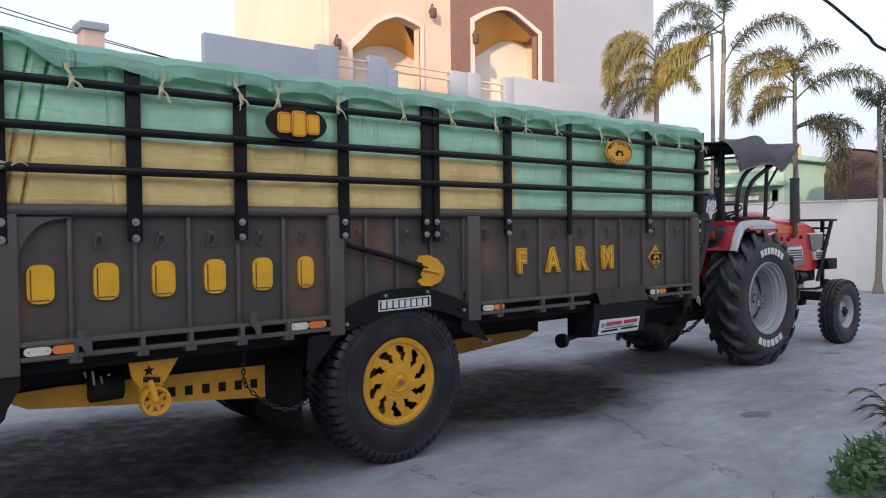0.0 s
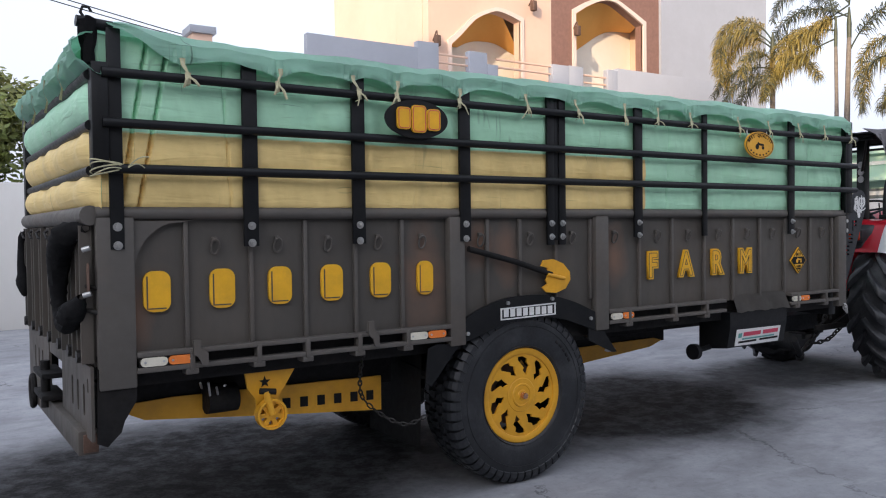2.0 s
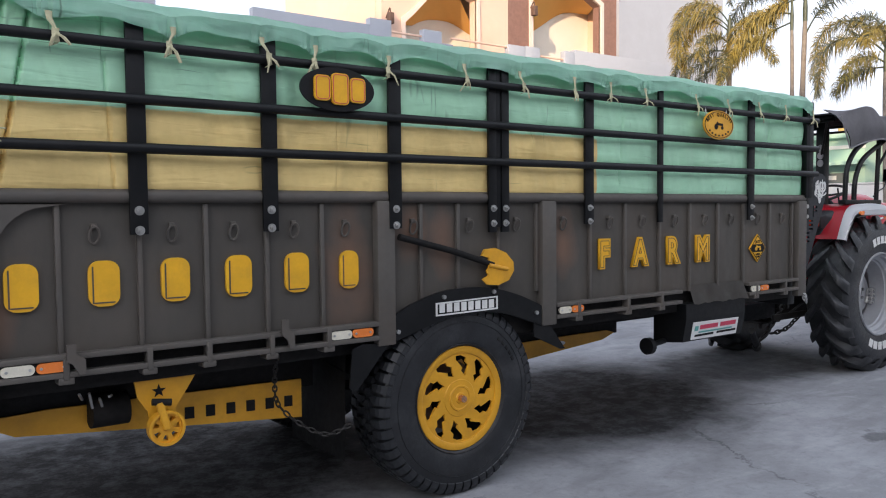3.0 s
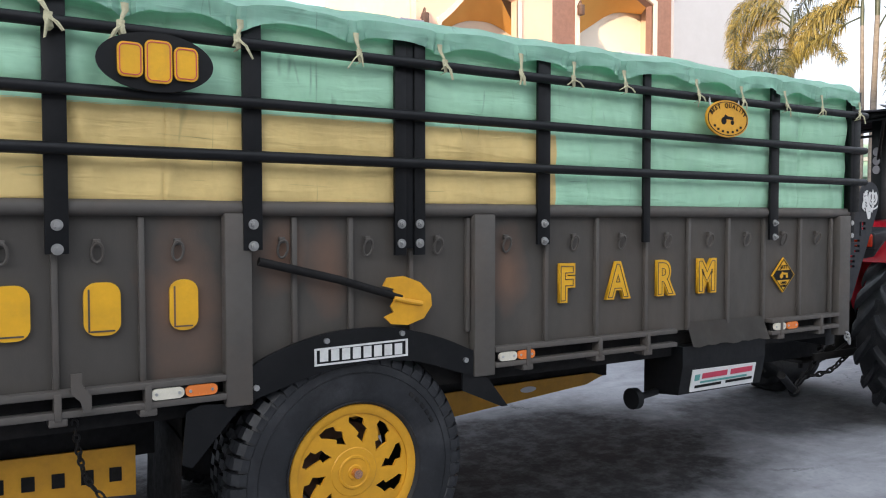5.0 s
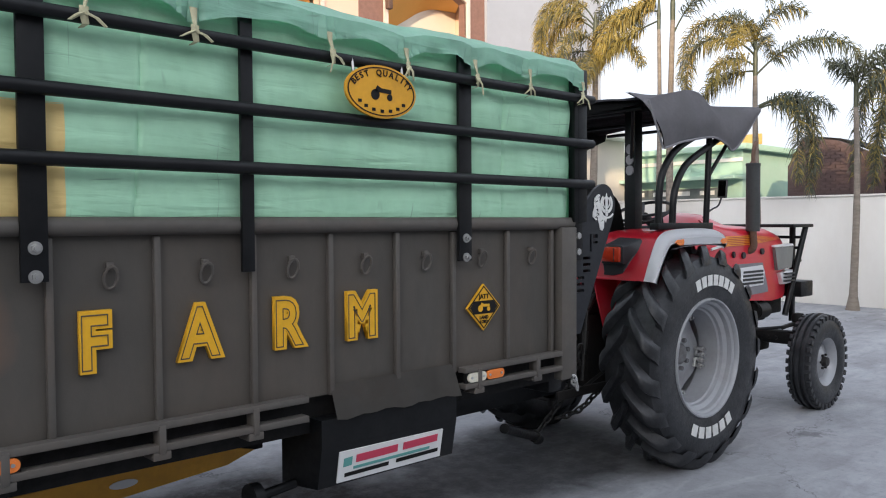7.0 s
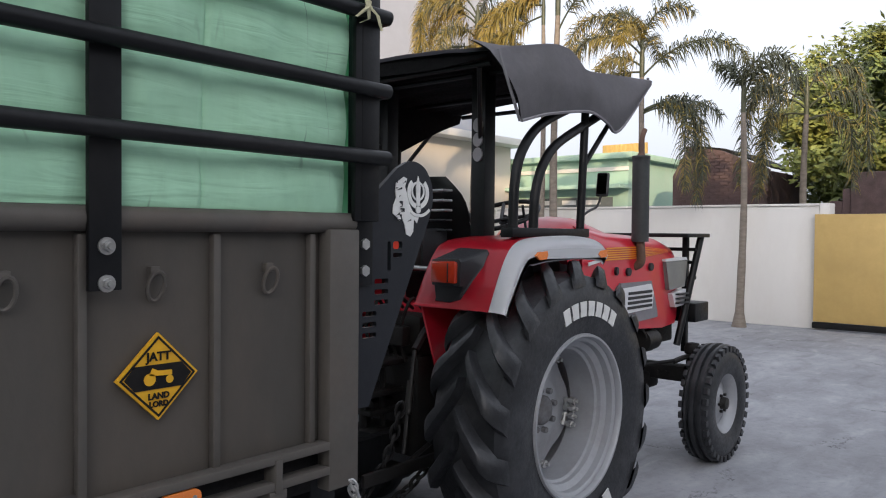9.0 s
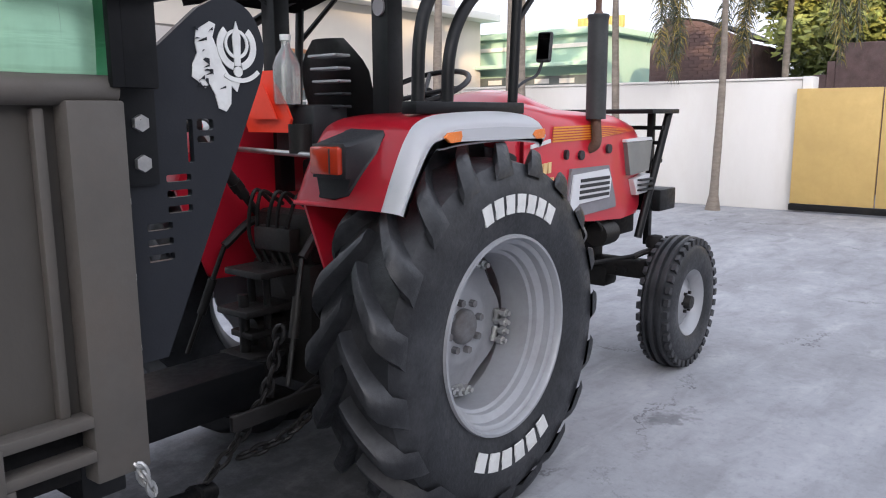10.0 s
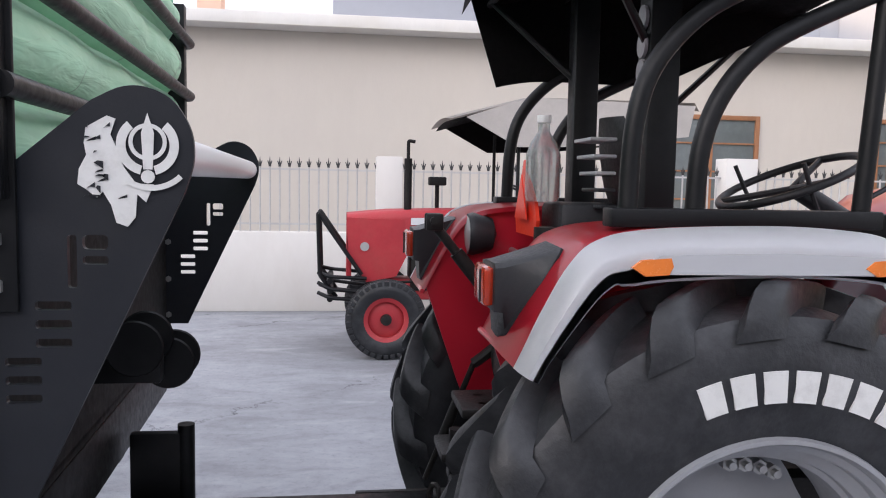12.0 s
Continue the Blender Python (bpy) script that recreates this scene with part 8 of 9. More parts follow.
LX, LZ = 2.966, 1.27
lozenge = thing("lozenge_plate", pose(0, 0, 0), "yellow lozenge plate with black band and tractor pictogram", "sign")
plate("plate", [(LX, LZ + 0.108), (LX + 0.108, LZ), (LX, LZ - 0.108), (LX - 0.108, LZ)], 0.042, 0.01, LETTER, lozenge)
for ring_ in ((0.1, 0.093),):
    a, b = ring_
    part("border", holed(bmesh.new(), [(LX, LZ + a), (LX + a, LZ), (LX, LZ - a), (LX - a, LZ)], [[(LX, LZ + b), (LX + b, LZ), (LX, LZ - b), (LX - b, LZ)]], 0.002, Matrix.Translation((0, 0.0395, 0))), CHASSIS, lozenge, smooth=False)
plate("band", [(LX - 0.062, LZ + 0.03), (LX + 0.062, LZ + 0.03), (LX + 0.088, LZ), (LX + 0.062, LZ - 0.03), (LX - 0.062, LZ - 0.03), (LX - 0.088, LZ)], 0.0395, 0.002, CHASSIS, lozenge, "black middle band")
tiny_tractor(lozenge, LX, LZ, 0.045, 0.0365, LETTER)
for body_, z, size in (("JATT", LZ + 0.04, 0.03), ("LAND", LZ - 0.054, 0.021), ("LORD", LZ - 0.073, 0.019)):
    shared("lettering", text_mesh(body_, size, 0.002, 0.0008, CHASSIS), lozenge, pose(LX, 0.0395, z))


# the old box stands slightly out of square
OUT_OF_SQUARE = Matrix(((1, -0.044, 0, 0), (0, 1, 0, 0), (0, 0, 1, 0), (0, 0, 0, 1)))
for ob in [*trailer.children_recursive, *load.children_recursive, *hanging_rag.children, *rag.children]:
    if ob.matrix_basis == Matrix.Identity(4):
        ob.data.transform(OUT_OF_SQUARE)
    elif ob.name.startswith("tread_block"):
        ob.matrix_basis = Matrix.Translation((-0.044 * ob.matrix_basis.translation.y, 0, 0)) @ ob.matrix_basis


# ---- second tractor by the fence ----
t2 = thing("old_red_tractor", pose(6.82, 6.6, 0, 0, 0, 180), "older faded red tractor with a pale canopy parked by the fence", "tractor")
FX = 2.12


def small_wheel(x, y, R, half, rim_r):
    s = 1 if y > 0 else -1
    m = Matrix.Translation((x, y, R))
    w = part("front_wheel" if R < 0.5 else "rear_wheel", placed(lathe(bmesh.new(), [(0.0, s * 0.0), (0.0, s * 0.09), (0.05, s * 0.085), (0.06, 0.0)], 18), m), GREASE, t2)
    tyre = part("tyre", placed(rib_tyre(R, rim_r, half) if R < 0.5 else lug_tyre(R, rim_r, half), m), RUBBER, w)
    if R < 0.5:
        notch_tread(tyre, m, R, half)
    else:
        lug_tread(tyre, m, R, half, 20)
    prof = [(rim_r + 0.015, 0.8 * half), (rim_r - 0.02, 0.55 * half), (rim_r - 0.03, -0.5 * half), (rim_r + 0.01, -0.8 * half), (rim_r - 0.04, -0.5 * half), (rim_r - 0.04, 0.5 * half)]
    part("rim", placed(lathe(bmesh.new(), [(r, s * v) for r, v in prof], 36), m), OLD_RED, w, "red painted rim")
    part("wheel_disc", placed(lathe(bmesh.new(), [(0.03, s * 0.03), (0.09, s * 0.035), (rim_r - 0.03, s * 0.0), (rim_r - 0.03, s * -0.01), (0.09, s * 0.02), (0.03, s * 0.02)], 36), m), OLD_RED, w)


for s in (-1, 1):
    small_wheel(FX, s * 0.62, 0.385, 0.095, 0.215)
    small_wheel(0.0, s * 0.68, 0.66, 0.17, 0.36)
bm = loft(bmesh.new(), [ring(0.75, 0.26, 1.08, 1.46, 0.08), ring(1.4, 0.27, 1.06, 1.44, 0.08), ring(2.1, 0.27, 1.02, 1.42, 0.08), ring(2.5, 0.26, 0.98, 1.38, 0.08)])
bmesh.ops.holes_fill(bm, edges=bm.edges[:], sides=40)
hood = part("bonnet", bm, OLD_RED, t2, "faded red bonnet")
out = [(2.5, 1.35), (1.93, 1.33), (1.87, 1.02), (2.0, 0.76), (2.3, 0.7), (2.48, 0.95)]
for y in (0.262, -0.276):
    plate("nose_side", out, y, 0.014, OLD_RED, hood)
    plate("side_stripe", [(0.95, 1.29), (1.86, 1.28), (1.86, 1.35), (0.95, 1.37)], y + (0.015 if y > 0 else -0.003), 0.004, SILVER, hood, "grey side stripe")
    part("headlamp", rod(bmesh.new(), (2.32, y, 1.06), (2.32, y + (0.03 if y > 0 else -0.018), 1.06), 0.045, 16), GLASSY, hood, "round side lamp")
part("nose", box(bmesh.new(), (2.45, -0.25, 0.72), (2.5, 0.25, 1.3), 0.01), OLD_RED, hood)
part("engine", box(bmesh.new(), (0.9, -0.2, 0.6), (1.85, 0.2, 1.06), 0.03), GREASE, t2)
for k in range(5):
    part("engine_pipe", tube(bmesh.new(), [(1.0 + 0.16 * k, 0.2, 1.0), (1.02 + 0.16 * k, 0.25, 0.92), (1.05 + 0.17 * k, 0.22, 0.8)], 0.014, 8), GREASE, t2)
for k in range(4):
    part("engine_port", box(bmesh.new(), (1.0 + 0.2 * k, 0.2, 0.86), (1.13 + 0.2 * k, 0.24, 1.0), 0.012), RUST, t2)
for x in (1.2, 1.34):
    part("fuel_filter", rod(bmesh.new(), (x, 0.25, 0.7), (x, 0.25, 0.86), 0.045, 14), OLD_RED, t2)
part("injection_pump", box(bmesh.new(), (1.45, 0.2, 0.68), (1.75, 0.28, 0.82), 0.02), GREASE, t2)
part("sump", box(bmesh.new(), (0.4, -0.16, 0.5), (2.1, 0.16, 0.72), 0.03), OLD_RED, t2)
part("gearbox", box(bmesh.new(), (-0.4, -0.2, 0.45), (0.9, 0.2, 1.0), 0.05), OLD_RED, t2)
part("front_axle", box(bmesh.new(), (FX - 0.06, -0.55, 0.36), (FX + 0.06, 0.55, 0.46), 0.01), CHASSIS, t2)
part("steering_rod", rod(bmesh.new(), (0.8, 0.3, 0.78), (FX, 0.5, 0.72), 0.014), CHASSIS, t2)
part("exhaust", rod(bmesh.new(), (1.88, 0.1, 1.4), (1.88, 0.1, 1.95), 0.04, 16), CHASSIS, t2, "dark upright exhaust")
part("exhaust_tip", tube(bmesh.new(), bend([(1.88, 0.1, 1.94), (1.88, 0.1, 2.13), (1.81, 0.1, 2.12)], 0.02), 0.018, 10), CHASSIS, t2)
part("intake", rod(bmesh.new(), (1.56, -0.05, 1.4), (1.56, -0.05, 1.7), 0.022, 12), CHASSIS, t2)
part("intake_cap", box(bmesh.new(), (1.47, -0.12, 1.68), (1.65, 0.02, 1.77), 0.015), CHASSIS, t2)
for s in (-1, 1):
    part("bumper_side", tube(bmesh.new(), bend([(2.35, s * 0.3, 0.78), (2.78, s * 0.34, 1.4), (2.76, s * 0.34, 0.78), (2.6, s * 0.3, 0.56)], 0.03), 0.022, 8), BLACK, t2)
    for z, drop in ((0.8, 0.06), (0.7, 0.1), (0.6, 0.08)):
        part("bumper_loop", tube(bmesh.new(), bend([(2.3, s * 0.3, z - drop), (2.66, s * 0.36, z - drop * 0.6), (2.78, s * 0.3, z)], 0.06), 0.02, 8), BLACK, t2)
    fpath = [(-0.72, 0.9), (-0.62, 1.2), (-0.35, 1.42), (0.0, 1.47), (0.4, 1.42)]
    bm = loft(bmesh.new(), [[Vector((x, s * y, z)) for x, z in fpath] for y in (0.45, 0.65, 0.86)])
    bmesh.ops.solidify(bm, geom=bm.faces[:], thickness=0.01)
    part("fender", bm, OLD_RED, t2)
for z in (0.72, 0.62, 0.54):
    part("bumper_bar", rod(bmesh.new(), (2.66, -0.36, z), (2.66, 0.36, z), 0.03), BLACK, t2)
part("seat", box(bmesh.new(), (-0.3, -0.22, 1.2), (0.15, 0.22, 1.32), 0.04), LEATHER, t2)
part("steering_wheel", tube(bmesh.new(), [pose(0.62, 0, 1.62, 0, -25, 0) @ Vector((0.2 * math.cos(a), 0.2 * math.sin(a), 0)) for a in [2 * math.pi * k / 28 for k in range(28)]], 0.012, 8, closed=True), PLASTIC, t2)
part("steering_column", rod(bmesh.new(), (0.85, 0, 1.35), (0.63, 0, 1.6), 0.03), CHASSIS, t2)
for s in (-1, 1):
    for x in (-0.55, 0.85):
        part("canopy_post", rod(bmesh.new(), (x, s * 0.6, 1.1), (x, s * 0.6, 2.25), 0.018, 8), BLACK, t2)
bm = loft(bmesh.new(), [[Vector((x, 0.78 * k / 5, z - 0.05 * (k / 5) ** 2)) for k in range(-5, 6)] for x, z in ((-0.9, 2.5), (-0.85, 2.58), (0.75, 2.58), (1.05, 2.5), (1.55, 2.36))])
bmesh.ops.solidify(bm, geom=bm.faces[:], thickness=0.01)
part("canopy", bm, PALE_CANVAS, t2, "pale grey canvas canopy")
bm = loft(bmesh.new(), [[Vector((x, 0.76 * k / 5, z - 0.05 * (k / 5) ** 2)) for k in range(-5, 6)] for x, z in ((-0.88, 2.47), (0.75, 2.55), (1.05, 2.47), (1.5, 2.335))])
part("canopy_lining", bm, CANVAS_IN, t2)
for s in (-1, 1):
    out = [(1.4, 2.33), (0.9, 2.06), (0.2, 2.08), (-0.8, 2.2), (-0.86, 2.5), (0.75, 2.53), (1.05, 2.45)]
    plate("canopy_side", out, s * 0.775, 0.006, PALE_CANVAS, t2)
    plate("canopy_side_lining", out, s * 0.765, 0.004, CANVAS_IN, t2)


# ---- palms, trees, bush ----
def palm(name, x, y, trunk_h, seed, fronds, label, lean=0.0, base_r=0.08):
    """fronds: (azimuth in degrees, height of its foot, rise in radians, length, curl, share of golden leaflets, old and
    painted as sunlit).
    """
    rnd = random.Random(seed)
    ob = thing(name, pose(x, y, 0), label, "palm tree", group="palms along the wall")
    pts, radii = [], []
    for i in range(15):
        t = i / 14
        pts.append((lean * t * t + 0.04 * math.sin(3 * t + seed), 0.03 * math.sin(4 * t + 2 * seed), trunk_h * t))
        radii.append(base_r * (1 - 0.45 * t) * (1.7 if i == 0 else 1.0) * (1 + 0.05 * math.sin(i * 2.1)))
    part("trunk", tube(bmesh.new(), pts, 0.1, 12, radii=radii), BARK, ob, "slender grey ringed palm trunk")
    top = Vector(pts[-1])
    part("crownshaft", tube(bmesh.new(), [top, top + Vector((0, 0, 0.35)), top + Vector((0, 0, 0.75))], 0.06, 10, radii=[radii[-1] * 1.05, radii[-1] * 1.1, 0.02]), FROND_DARK, ob)
    for f, (az, foot, rise, L, curl, golden) in enumerate(fronds):
        az = radians(az)
        d = Vector((math.cos(az), math.sin(az), 0))
        side = Vector((-math.sin(az), math.cos(az), 0))
        spine = []
        p, ang = Vector((top.x, top.y, foot)), rise
        steps = 26
        for i in range(steps + 1):
            spine.append(p.copy())
            p += (d * math.cos(ang) + Vector((0, 0, math.sin(ang))) + side * 0.1 * math.sin(3 * i / steps + f)) * (L / steps)
            ang = max(-1.52, ang - curl * (0.3 + 1.4 * i / steps) / steps)
        bmf = tube(bmesh.new(), spine, 0.014, 5, radii=[0.022 * (1 - 0.85 * i / steps) for i in range(steps + 1)])
        stations = int(44 * L)
        for i in range(int(stations * 0.16), stations):
            t = i / stations
            k = min(steps - 1, int(t * steps))
            q = spine[k].lerp(spine[k + 1], t * steps - k)
            tang = (spine[k + 1] - spine[k]).normalized()
            up = side.cross(tang).normalized()
            size = 0.1 + 0.27 * math.sin(math.pi * min(1.0, 0.2 + 0.75 * t)) ** 0.7
            for s in (-1, 1):
                for turn in (rnd.uniform(-0.3, 1.2), rnd.uniform(-1.3, 0.2), rnd.uniform(-1.5, 1.5))[:3 if golden > 0.5 else 2]:
                    ll = size * rnd.uniform(0.6, 1.2)
                    out = (side * s * math.cos(turn) + up * math.sin(turn) + tang * rnd.uniform(0.3, 1.0)).normalized()
                    mid = q + out * ll * 0.5 + Vector((0, 0, -0.05 * ll))
                    end = q + out * ll * 0.85 + Vector((0, 0, -0.6 * ll))
                    w = (tang + up * rnd.uniform(-0.8, 0.8)).normalized() * 0.0105
                    a, b, c, e = bmf.verts.new(q - w * 0.6), bmf.verts.new(q + w * 0.6), bmf.verts.new(mid + w), bmf.verts.new(mid - w)
                    tip = bmf.verts.new(end)
                    tone = 1 if rnd.random() < golden else 0
                    bmf.faces.new((a, b, c, e)).material_index = tone
                    bmf.faces.new((e, c, tip)).material_index = tone
        me = bpy.data.meshes.new("frond")
        bmf.to_mesh(me)
        bmf.free()
        me.materials.append(FROND_DARK)
        me.materials.append(FROND)
        fr = new("frond", me)
        fr.parent = ob
    return ob


palm("palm_tree", 15.65, 3.08, 3.75, 1, ((-85, 4.0, 1.3, 1.5, 3.8, 0.05), (-100, 3.9, 1.0, 0.9, 3.0, 0.1), (95, 4.1, 1.3, 0.8, 1.4, 0), (170, 4.1, 1.35, 0.8, 2.2, 0), (-70, 4.2, 1.4, 1.1, 2.8, 0)), "slim young palm tree with thin drooping crown by the wall", base_r=0.075)
palm("palm_tree", 15.7, 4.98, 4.6, 2, ((-90, 4.6, 0.75, 2.5, 2.4, 0.05), (-88, 3.95, 0.5, 2.7, 8.0, 0.3), (-84, 3.95, 0.35, 1.6, 1.4, 0.05), (-96, 3.9, 0.35, 2.3, 6.0, 0.35), (-80, 3.95, 0.4, 2.4, 5.0, 0.2), (92, 5.1, 1.15, 3.0, 4.6, 0.5), (100, 5.0, 0.9, 2.6, 5.0, 0.55), (95, 4.7, 0.1, 1.3, 1.6, 0.6), (185, 5.1, 0.9, 1.5, 3.0, 0.85), (160, 4.8, 0.4, 1.4, 2.4, 0.8), (80, 5.2, 1.4, 1.6, 2.8, 0.1), (-70, 5.2, 1.4, 1.4, 2.6, 0.15), (10, 5.0, 0.9, 1.7, 2.2, 0.4)), "palm tree with partly golden fronds by the boundary wall", base_r=0.085)
palm("palm_tree", 15.7, 6.93, 6.1, 3, ((-88, 5.75, 1.1, 2.9, 2.8, 0.1), (85, 6.6, 0.6, 2.6, 2.2, 0.15), (95, 6.95, 0.85, 2.6, 2.6, 0.1), (92, 6.9, -0.4, 2.9, 0.7, 0.8), (120, 6.7, -0.2, 2.3, 1.4, 0.85), (-120, 6.9, 1.2, 2.2, 2.4, 0.1), (30, 6.9, 1.2, 1.9, 2.0, 0.1)), "tall palm tree with dark arching fronds by the wall", base_r=0.1)
palm("palm_tree", 15.5, 7.15, 5.9, 7, ((88, 6.3, 0.3, 2.2, 1.9, 0.75), (100, 6.1, -0.3, 2.3, 0.9, 0.9), (60, 6.5, 1.4, 1.6, 2.2, 0)), "palm tree beside a taller one by the wall", base_r=0.075)
palm("palm_tree", 15.5, 8.9, 5.9, 4, ((90, 6.4, 1.05, 3.0, 4.6, 0.7), (84, 6.2, 0.8, 2.6, 4.6, 0.8), (110, 6.3, 0.9, 2.6, 5.0, 0.65), (95, 5.7, 0.25, 2.1, 1.5, 0.15), (80, 5.5, -0.1, 2.0, 1.2, 0.1), (-85, 6.2, 0.7, 1.5, 2.4, 0.2), (-95, 5.9, 0.0, 1.6, 1.4, 0.6), (175, 5.9, 0.4, 1.7, 2.4, 0.6), (150, 5.5, 0.0, 1.7, 1.6, 0.2), (-150, 5.6, 0.0, 1.8, 1.8, 0.6)), "palm tree with dense sunlit golden fronds beside the house", base_r=0.11)
palm("palm_tree", 17.6, 2.58, 3.9, 9, ((90, 4.1, 0.8, 2.8, 8.0, 0.25), (80, 3.9, 0.3, 2.2, 7.0, 0.35), (110, 4.2, 1.1, 1.6, 4.0, 0.2), (150, 4.0, 0.6, 2.3, 8.0, 0.35), (-80, 4.0, 0.8, 2.4, 7.0, 0.25), (-95, 3.8, 0.3, 2.0, 6.0, 0.4), (-60, 4.3, 1.2, 1.5, 3.4, 0.15)), "palm tree with long hanging fronds behind the wall", base_r=0.085)


def tree(name, x, y, height, spread, seed, label, leaves=20000, trunk_r=0.22):
    rnd = random.Random(seed)
    ob = thing(name, pose(x, y, 0), label, "tree")
    bm = tube(bmesh.new(), [(0, 0, 0), (0.1, 0.05, height * 0.2), (0, 0.1, height * 0.42)], 0.2, 10, radii=[trunk_r * 1.2, trunk_r, trunk_r * 0.75])
    ends = []
    for k in range(9):
        a = 2 * math.pi * k / 9 + rnd.uniform(-0.3, 0.3)
        r = spread * rnd.uniform(0.45, 0.95)
        e = Vector((r * math.cos(a), r * math.sin(a), height * rnd.uniform(0.5, 0.95)))
        b = Vector((0, 0.1, height * rnd.uniform(0.3, 0.42)))
        m = b.lerp(e, 0.5) + Vector((0, 0, 0.3))
        tube(bm, smooth_line([b, m, e], 4), 0.05, 7, radii=[trunk_r * 0.5 * (1 - 0.85 * i / 8) for i in range(9)])
        ends += [e, m.lerp(e, 0.5), m.lerp(e, 0.75) + Vector((rnd.uniform(-1, 1), rnd.uniform(-1, 1), rnd.uniform(-0.4, 0.8))) * spread * 0.25]
    part("trunk", bm, BARK, ob)
    clumps = []
    for e in ends:
        for _ in range(4):
            clumps.append((e + Vector((rnd.gauss(0, 1), rnd.gauss(0, 1), rnd.gauss(0, 0.7))) * spread * 0.2, rnd.uniform(0.25, 0.55)))
    verts, faces = [], []
    for i in range(leaves):
        c, r = clumps[rnd.randrange(len(clumps))]
        p = c + Vector((rnd.gauss(0, 1), rnd.gauss(0, 1), rnd.gauss(0, 0.75))) * r * 0.6
        u = Vector((rnd.gauss(0, 1), rnd.gauss(0, 1), rnd.gauss(0, 0.6))).normalized()
        v = u.orthogonal().normalized()
        s = rnd.uniform(0.07, 0.14)
        n = len(verts)
        verts += [p - u * s, p + v * s * 0.45, p + u * s, p - v * s * 0.45]
        faces.append((n, n + 1, n + 2, n + 3))
    me = bpy.data.meshes.new("crown")
    me.from_pydata(verts, [], faces)
    me.materials.append(LEAF)
    cr = new("crown", me)
    cr.parent = ob
    cr["label"] = "leafy crown with gaps of sky"
    return ob


tree("broadleaf_tree", 25.5, 2.6, 6.6, 2.6, 11, "broad leafy tree beyond the gate", 34000)
tree("broadleaf_tree", 29.0, 0.2, 9.6, 3.8, 12, "broad leafy tree beyond the gate", 26000)
tree("broadleaf_tree", 22.5, -2.0, 7.0, 2.8, 14, "broad leafy tree beyond the gate", 20000)
tree("broadleaf_tree", 22.6, 1.9, 6.0, 2.2, 17, "dense leafy tree beyond the gate", 26000, 0.15)
tree("broadleaf_tree", -3.0, 16.4, 4.9, 2.0, 15, "dark leafy tree behind the boundary wall", 16000)
tree("broadleaf_tree", -9.0, 16.5, 6.4, 3.0, 16, "dark leafy tree behind the boundary wall", 16000)

bush = thing("garden_bush", pose(2.06, -2.24, -0.025), "low green leafy bush with small purple flowers at the yard edge", "bush")
rnd = random.Random(21)
for nm, count, mat_, zlo, zhi in (("leaves", 900, BUSH_LEAF, 0.0, 0.26), ("flowers", 90, PINK_LEAF, 0.2, 0.32)):
    verts, faces = [], []
    for i in range(count):
        a, r = rnd.uniform(0, 2 * math.pi), 0.42 * math.sqrt(rnd.random())
        p = Vector((r * math.cos(a) * 1.25, r * math.sin(a) * 0.55, rnd.uniform(zlo, zhi) * (1.1 - r)))
        u = Vector((rnd.gauss(0, 1), rnd.gauss(0, 1), abs(rnd.gauss(0.3, 0.6)))).normalized()
        v = u.orthogonal().normalized()
        s = rnd.uniform(0.022, 0.05) if nm == "leaves" else rnd.uniform(0.008, 0.016)
        n = len(verts)
        verts += [p, p + u * s + v * s * 0.4, p + u * s * 2, p + u * s - v * s * 0.4]
        faces.append((n, n + 1, n + 2, n + 3))
    me = bpy.data.meshes.new(nm)
    me.from_pydata(verts, [], faces)
    me.materials.append(mat_)
    o = new(nm, me)
    o.parent = bush
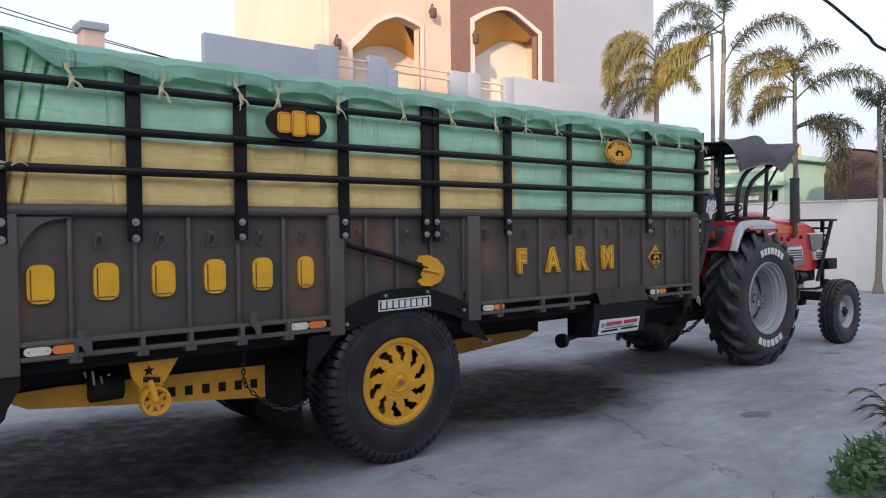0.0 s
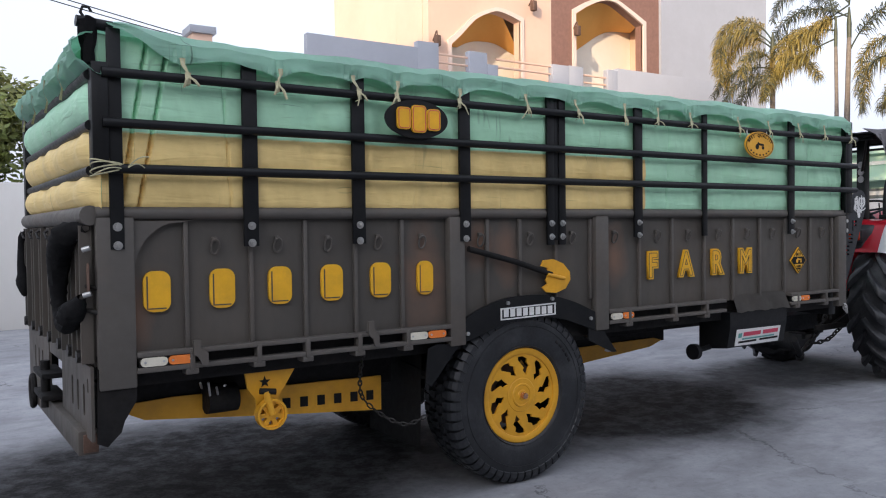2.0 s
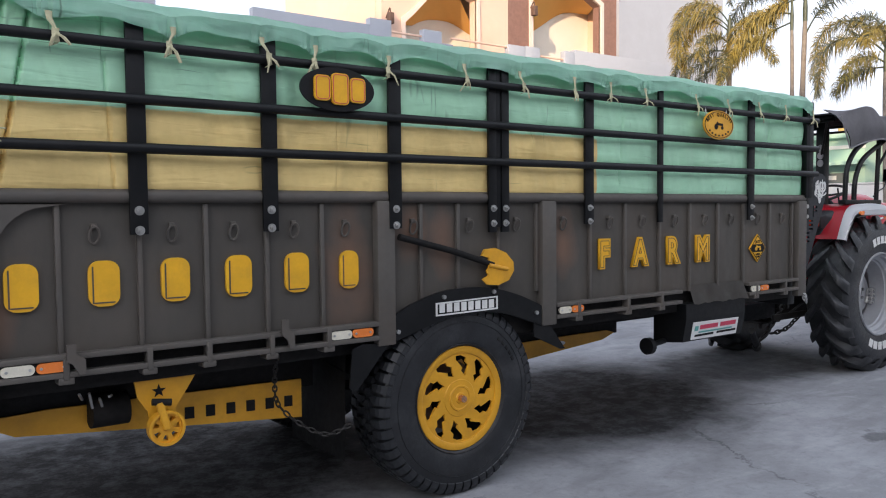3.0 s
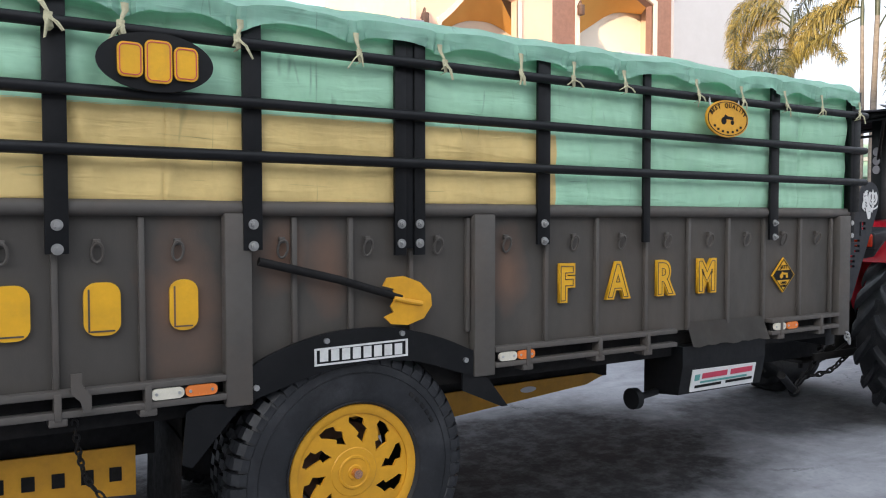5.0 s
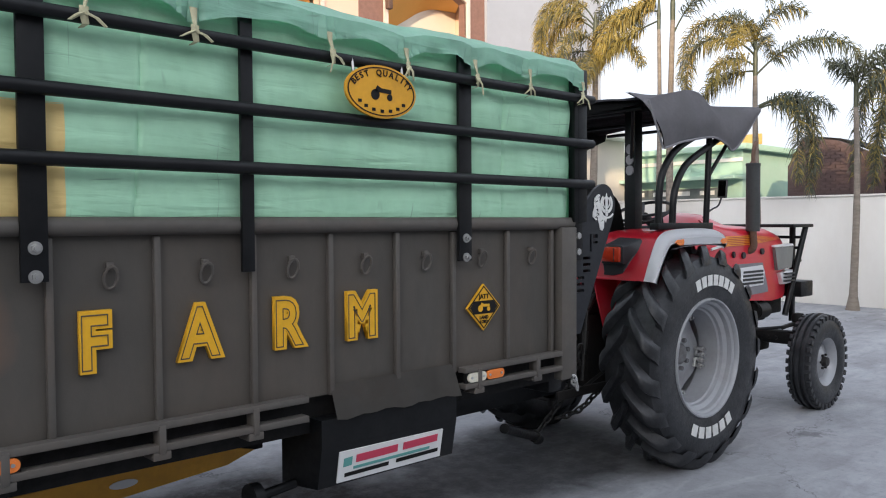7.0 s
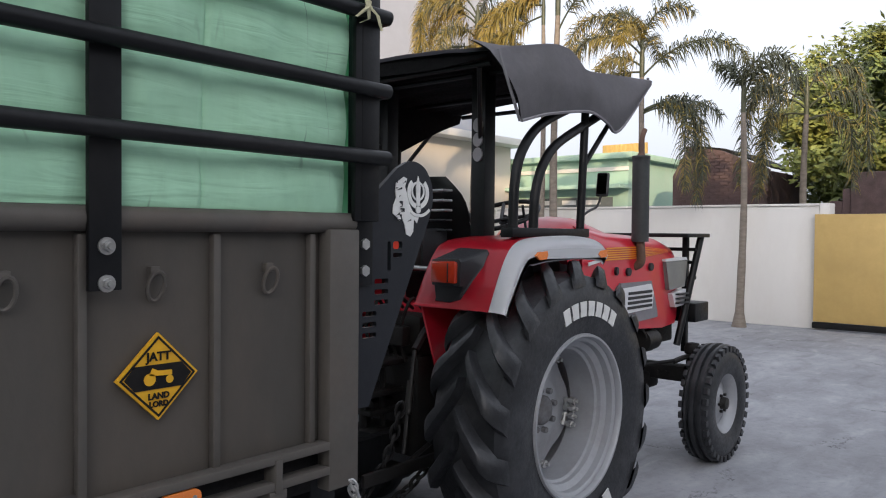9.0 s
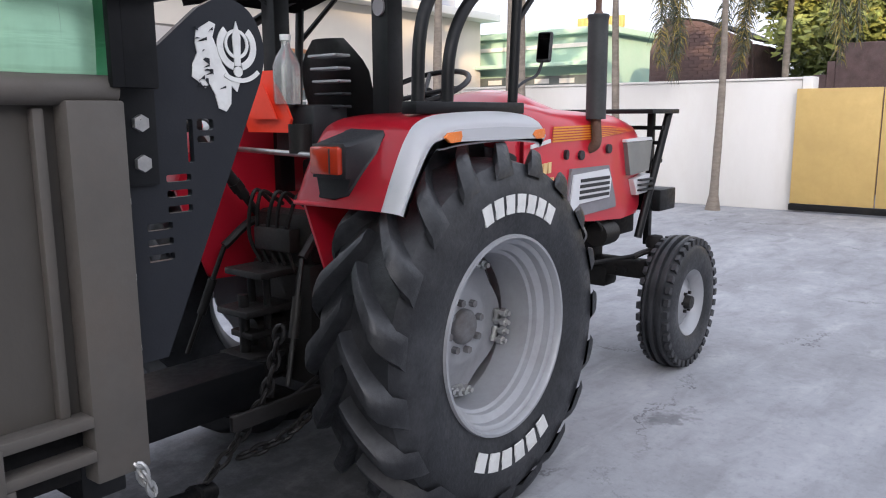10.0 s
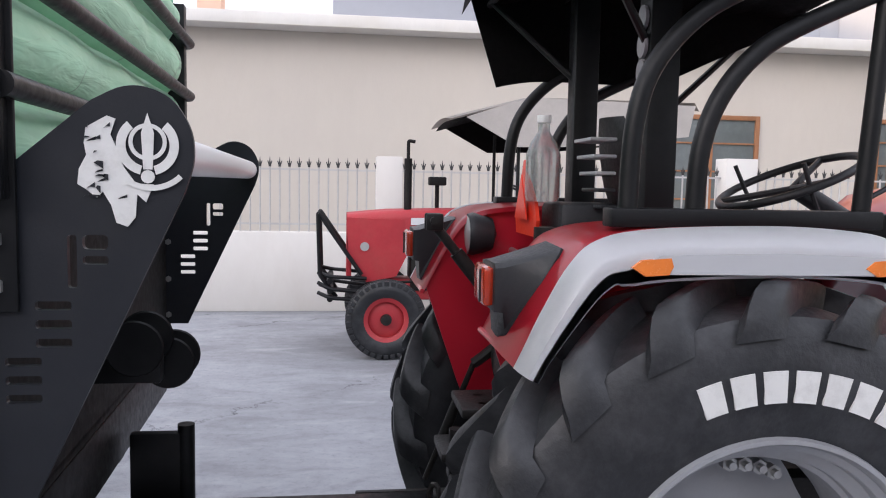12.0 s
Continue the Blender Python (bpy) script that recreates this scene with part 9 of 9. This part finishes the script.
for k in range(14):
    a = rnd.uniform(0, 2 * math.pi)
    part("stem", tube(bmesh.new(), [(0.05 * math.cos(a), 0.03 * math.sin(a), 0), (0.2 * math.cos(a), 0.1 * math.sin(a), 0.14), (0.35 * math.cos(a), 0.15 * math.sin(a), 0.26)], 0.004, 5), BARK, bush)

sprig = thing("young_palm_plant", pose(2.85, -2.1, -0.012), "young feathery palm plant at the yard edge", "plant")
rnd = random.Random(33)
for k in range(11):
    a = math.pi * (0.15 + 0.9 * k / 10) + rnd.uniform(-0.15, 0.15)
    L = rnd.uniform(0.45, 0.8)
    spine = [Vector((math.cos(a) * L * 0.75 * t, math.sin(a) * L * 0.4 * t, L * (1.25 * t - 0.75 * t * t))) for t in [i / 12 for i in range(13)]]
    bm = tube(bmesh.new(), spine, 0.004, 5)
    for i in range(3, 13):
        for s in (-1, 1):
            d = Vector((-math.sin(a) * s, math.cos(a) * s, 0)) * 0.8 + (spine[i] - spine[i - 1]).normalized()
            p = spine[i]
            e = p + d.normalized() * 0.11 + Vector((0, 0, -0.04))
            w = Vector((0, 0, 0.004))
            bm.faces.new((bm.verts.new(p - w), bm.verts.new(p + w), bm.verts.new(e)))
    part("frond", bm, FROND_DARK, sprig)

# wires
cable = thing("overhead_cable", pose(0, 0, 0), "loose black overhead cable sagging across the yard", "cable")
part("strand", tube(bmesh.new(), smooth_line([(3, 14.19, 8.6), (3, 6, 6.7), (3, -0.4, 4.1), (3, -1.2, 3.46), (3, -1.45, 3.24), (3.01, -1.61, 3.07), (3, -1.75, 2.92), (3, -1.9, 2.77), (3, -2.6, 2.42), (3, -4.5, 2.5), (3, -8.2, 3.4)], 8), 0.011, 6), CHASSIS, cable)
cable = thing("overhead_cable", pose(0, 0, 0), "pair of thin overhead wires to the roof", "cable")
for d in (0.0, 0.12):
    part("strand", tube(bmesh.new(), smooth_line([(-12, 16, 9.0 + d), (-0.94, 16, 6.9 + d), (2.4, 16, 6.35 + d * 0.5), (5, 16, 6.0)], 8), 0.012, 6), CHASSIS, cable)
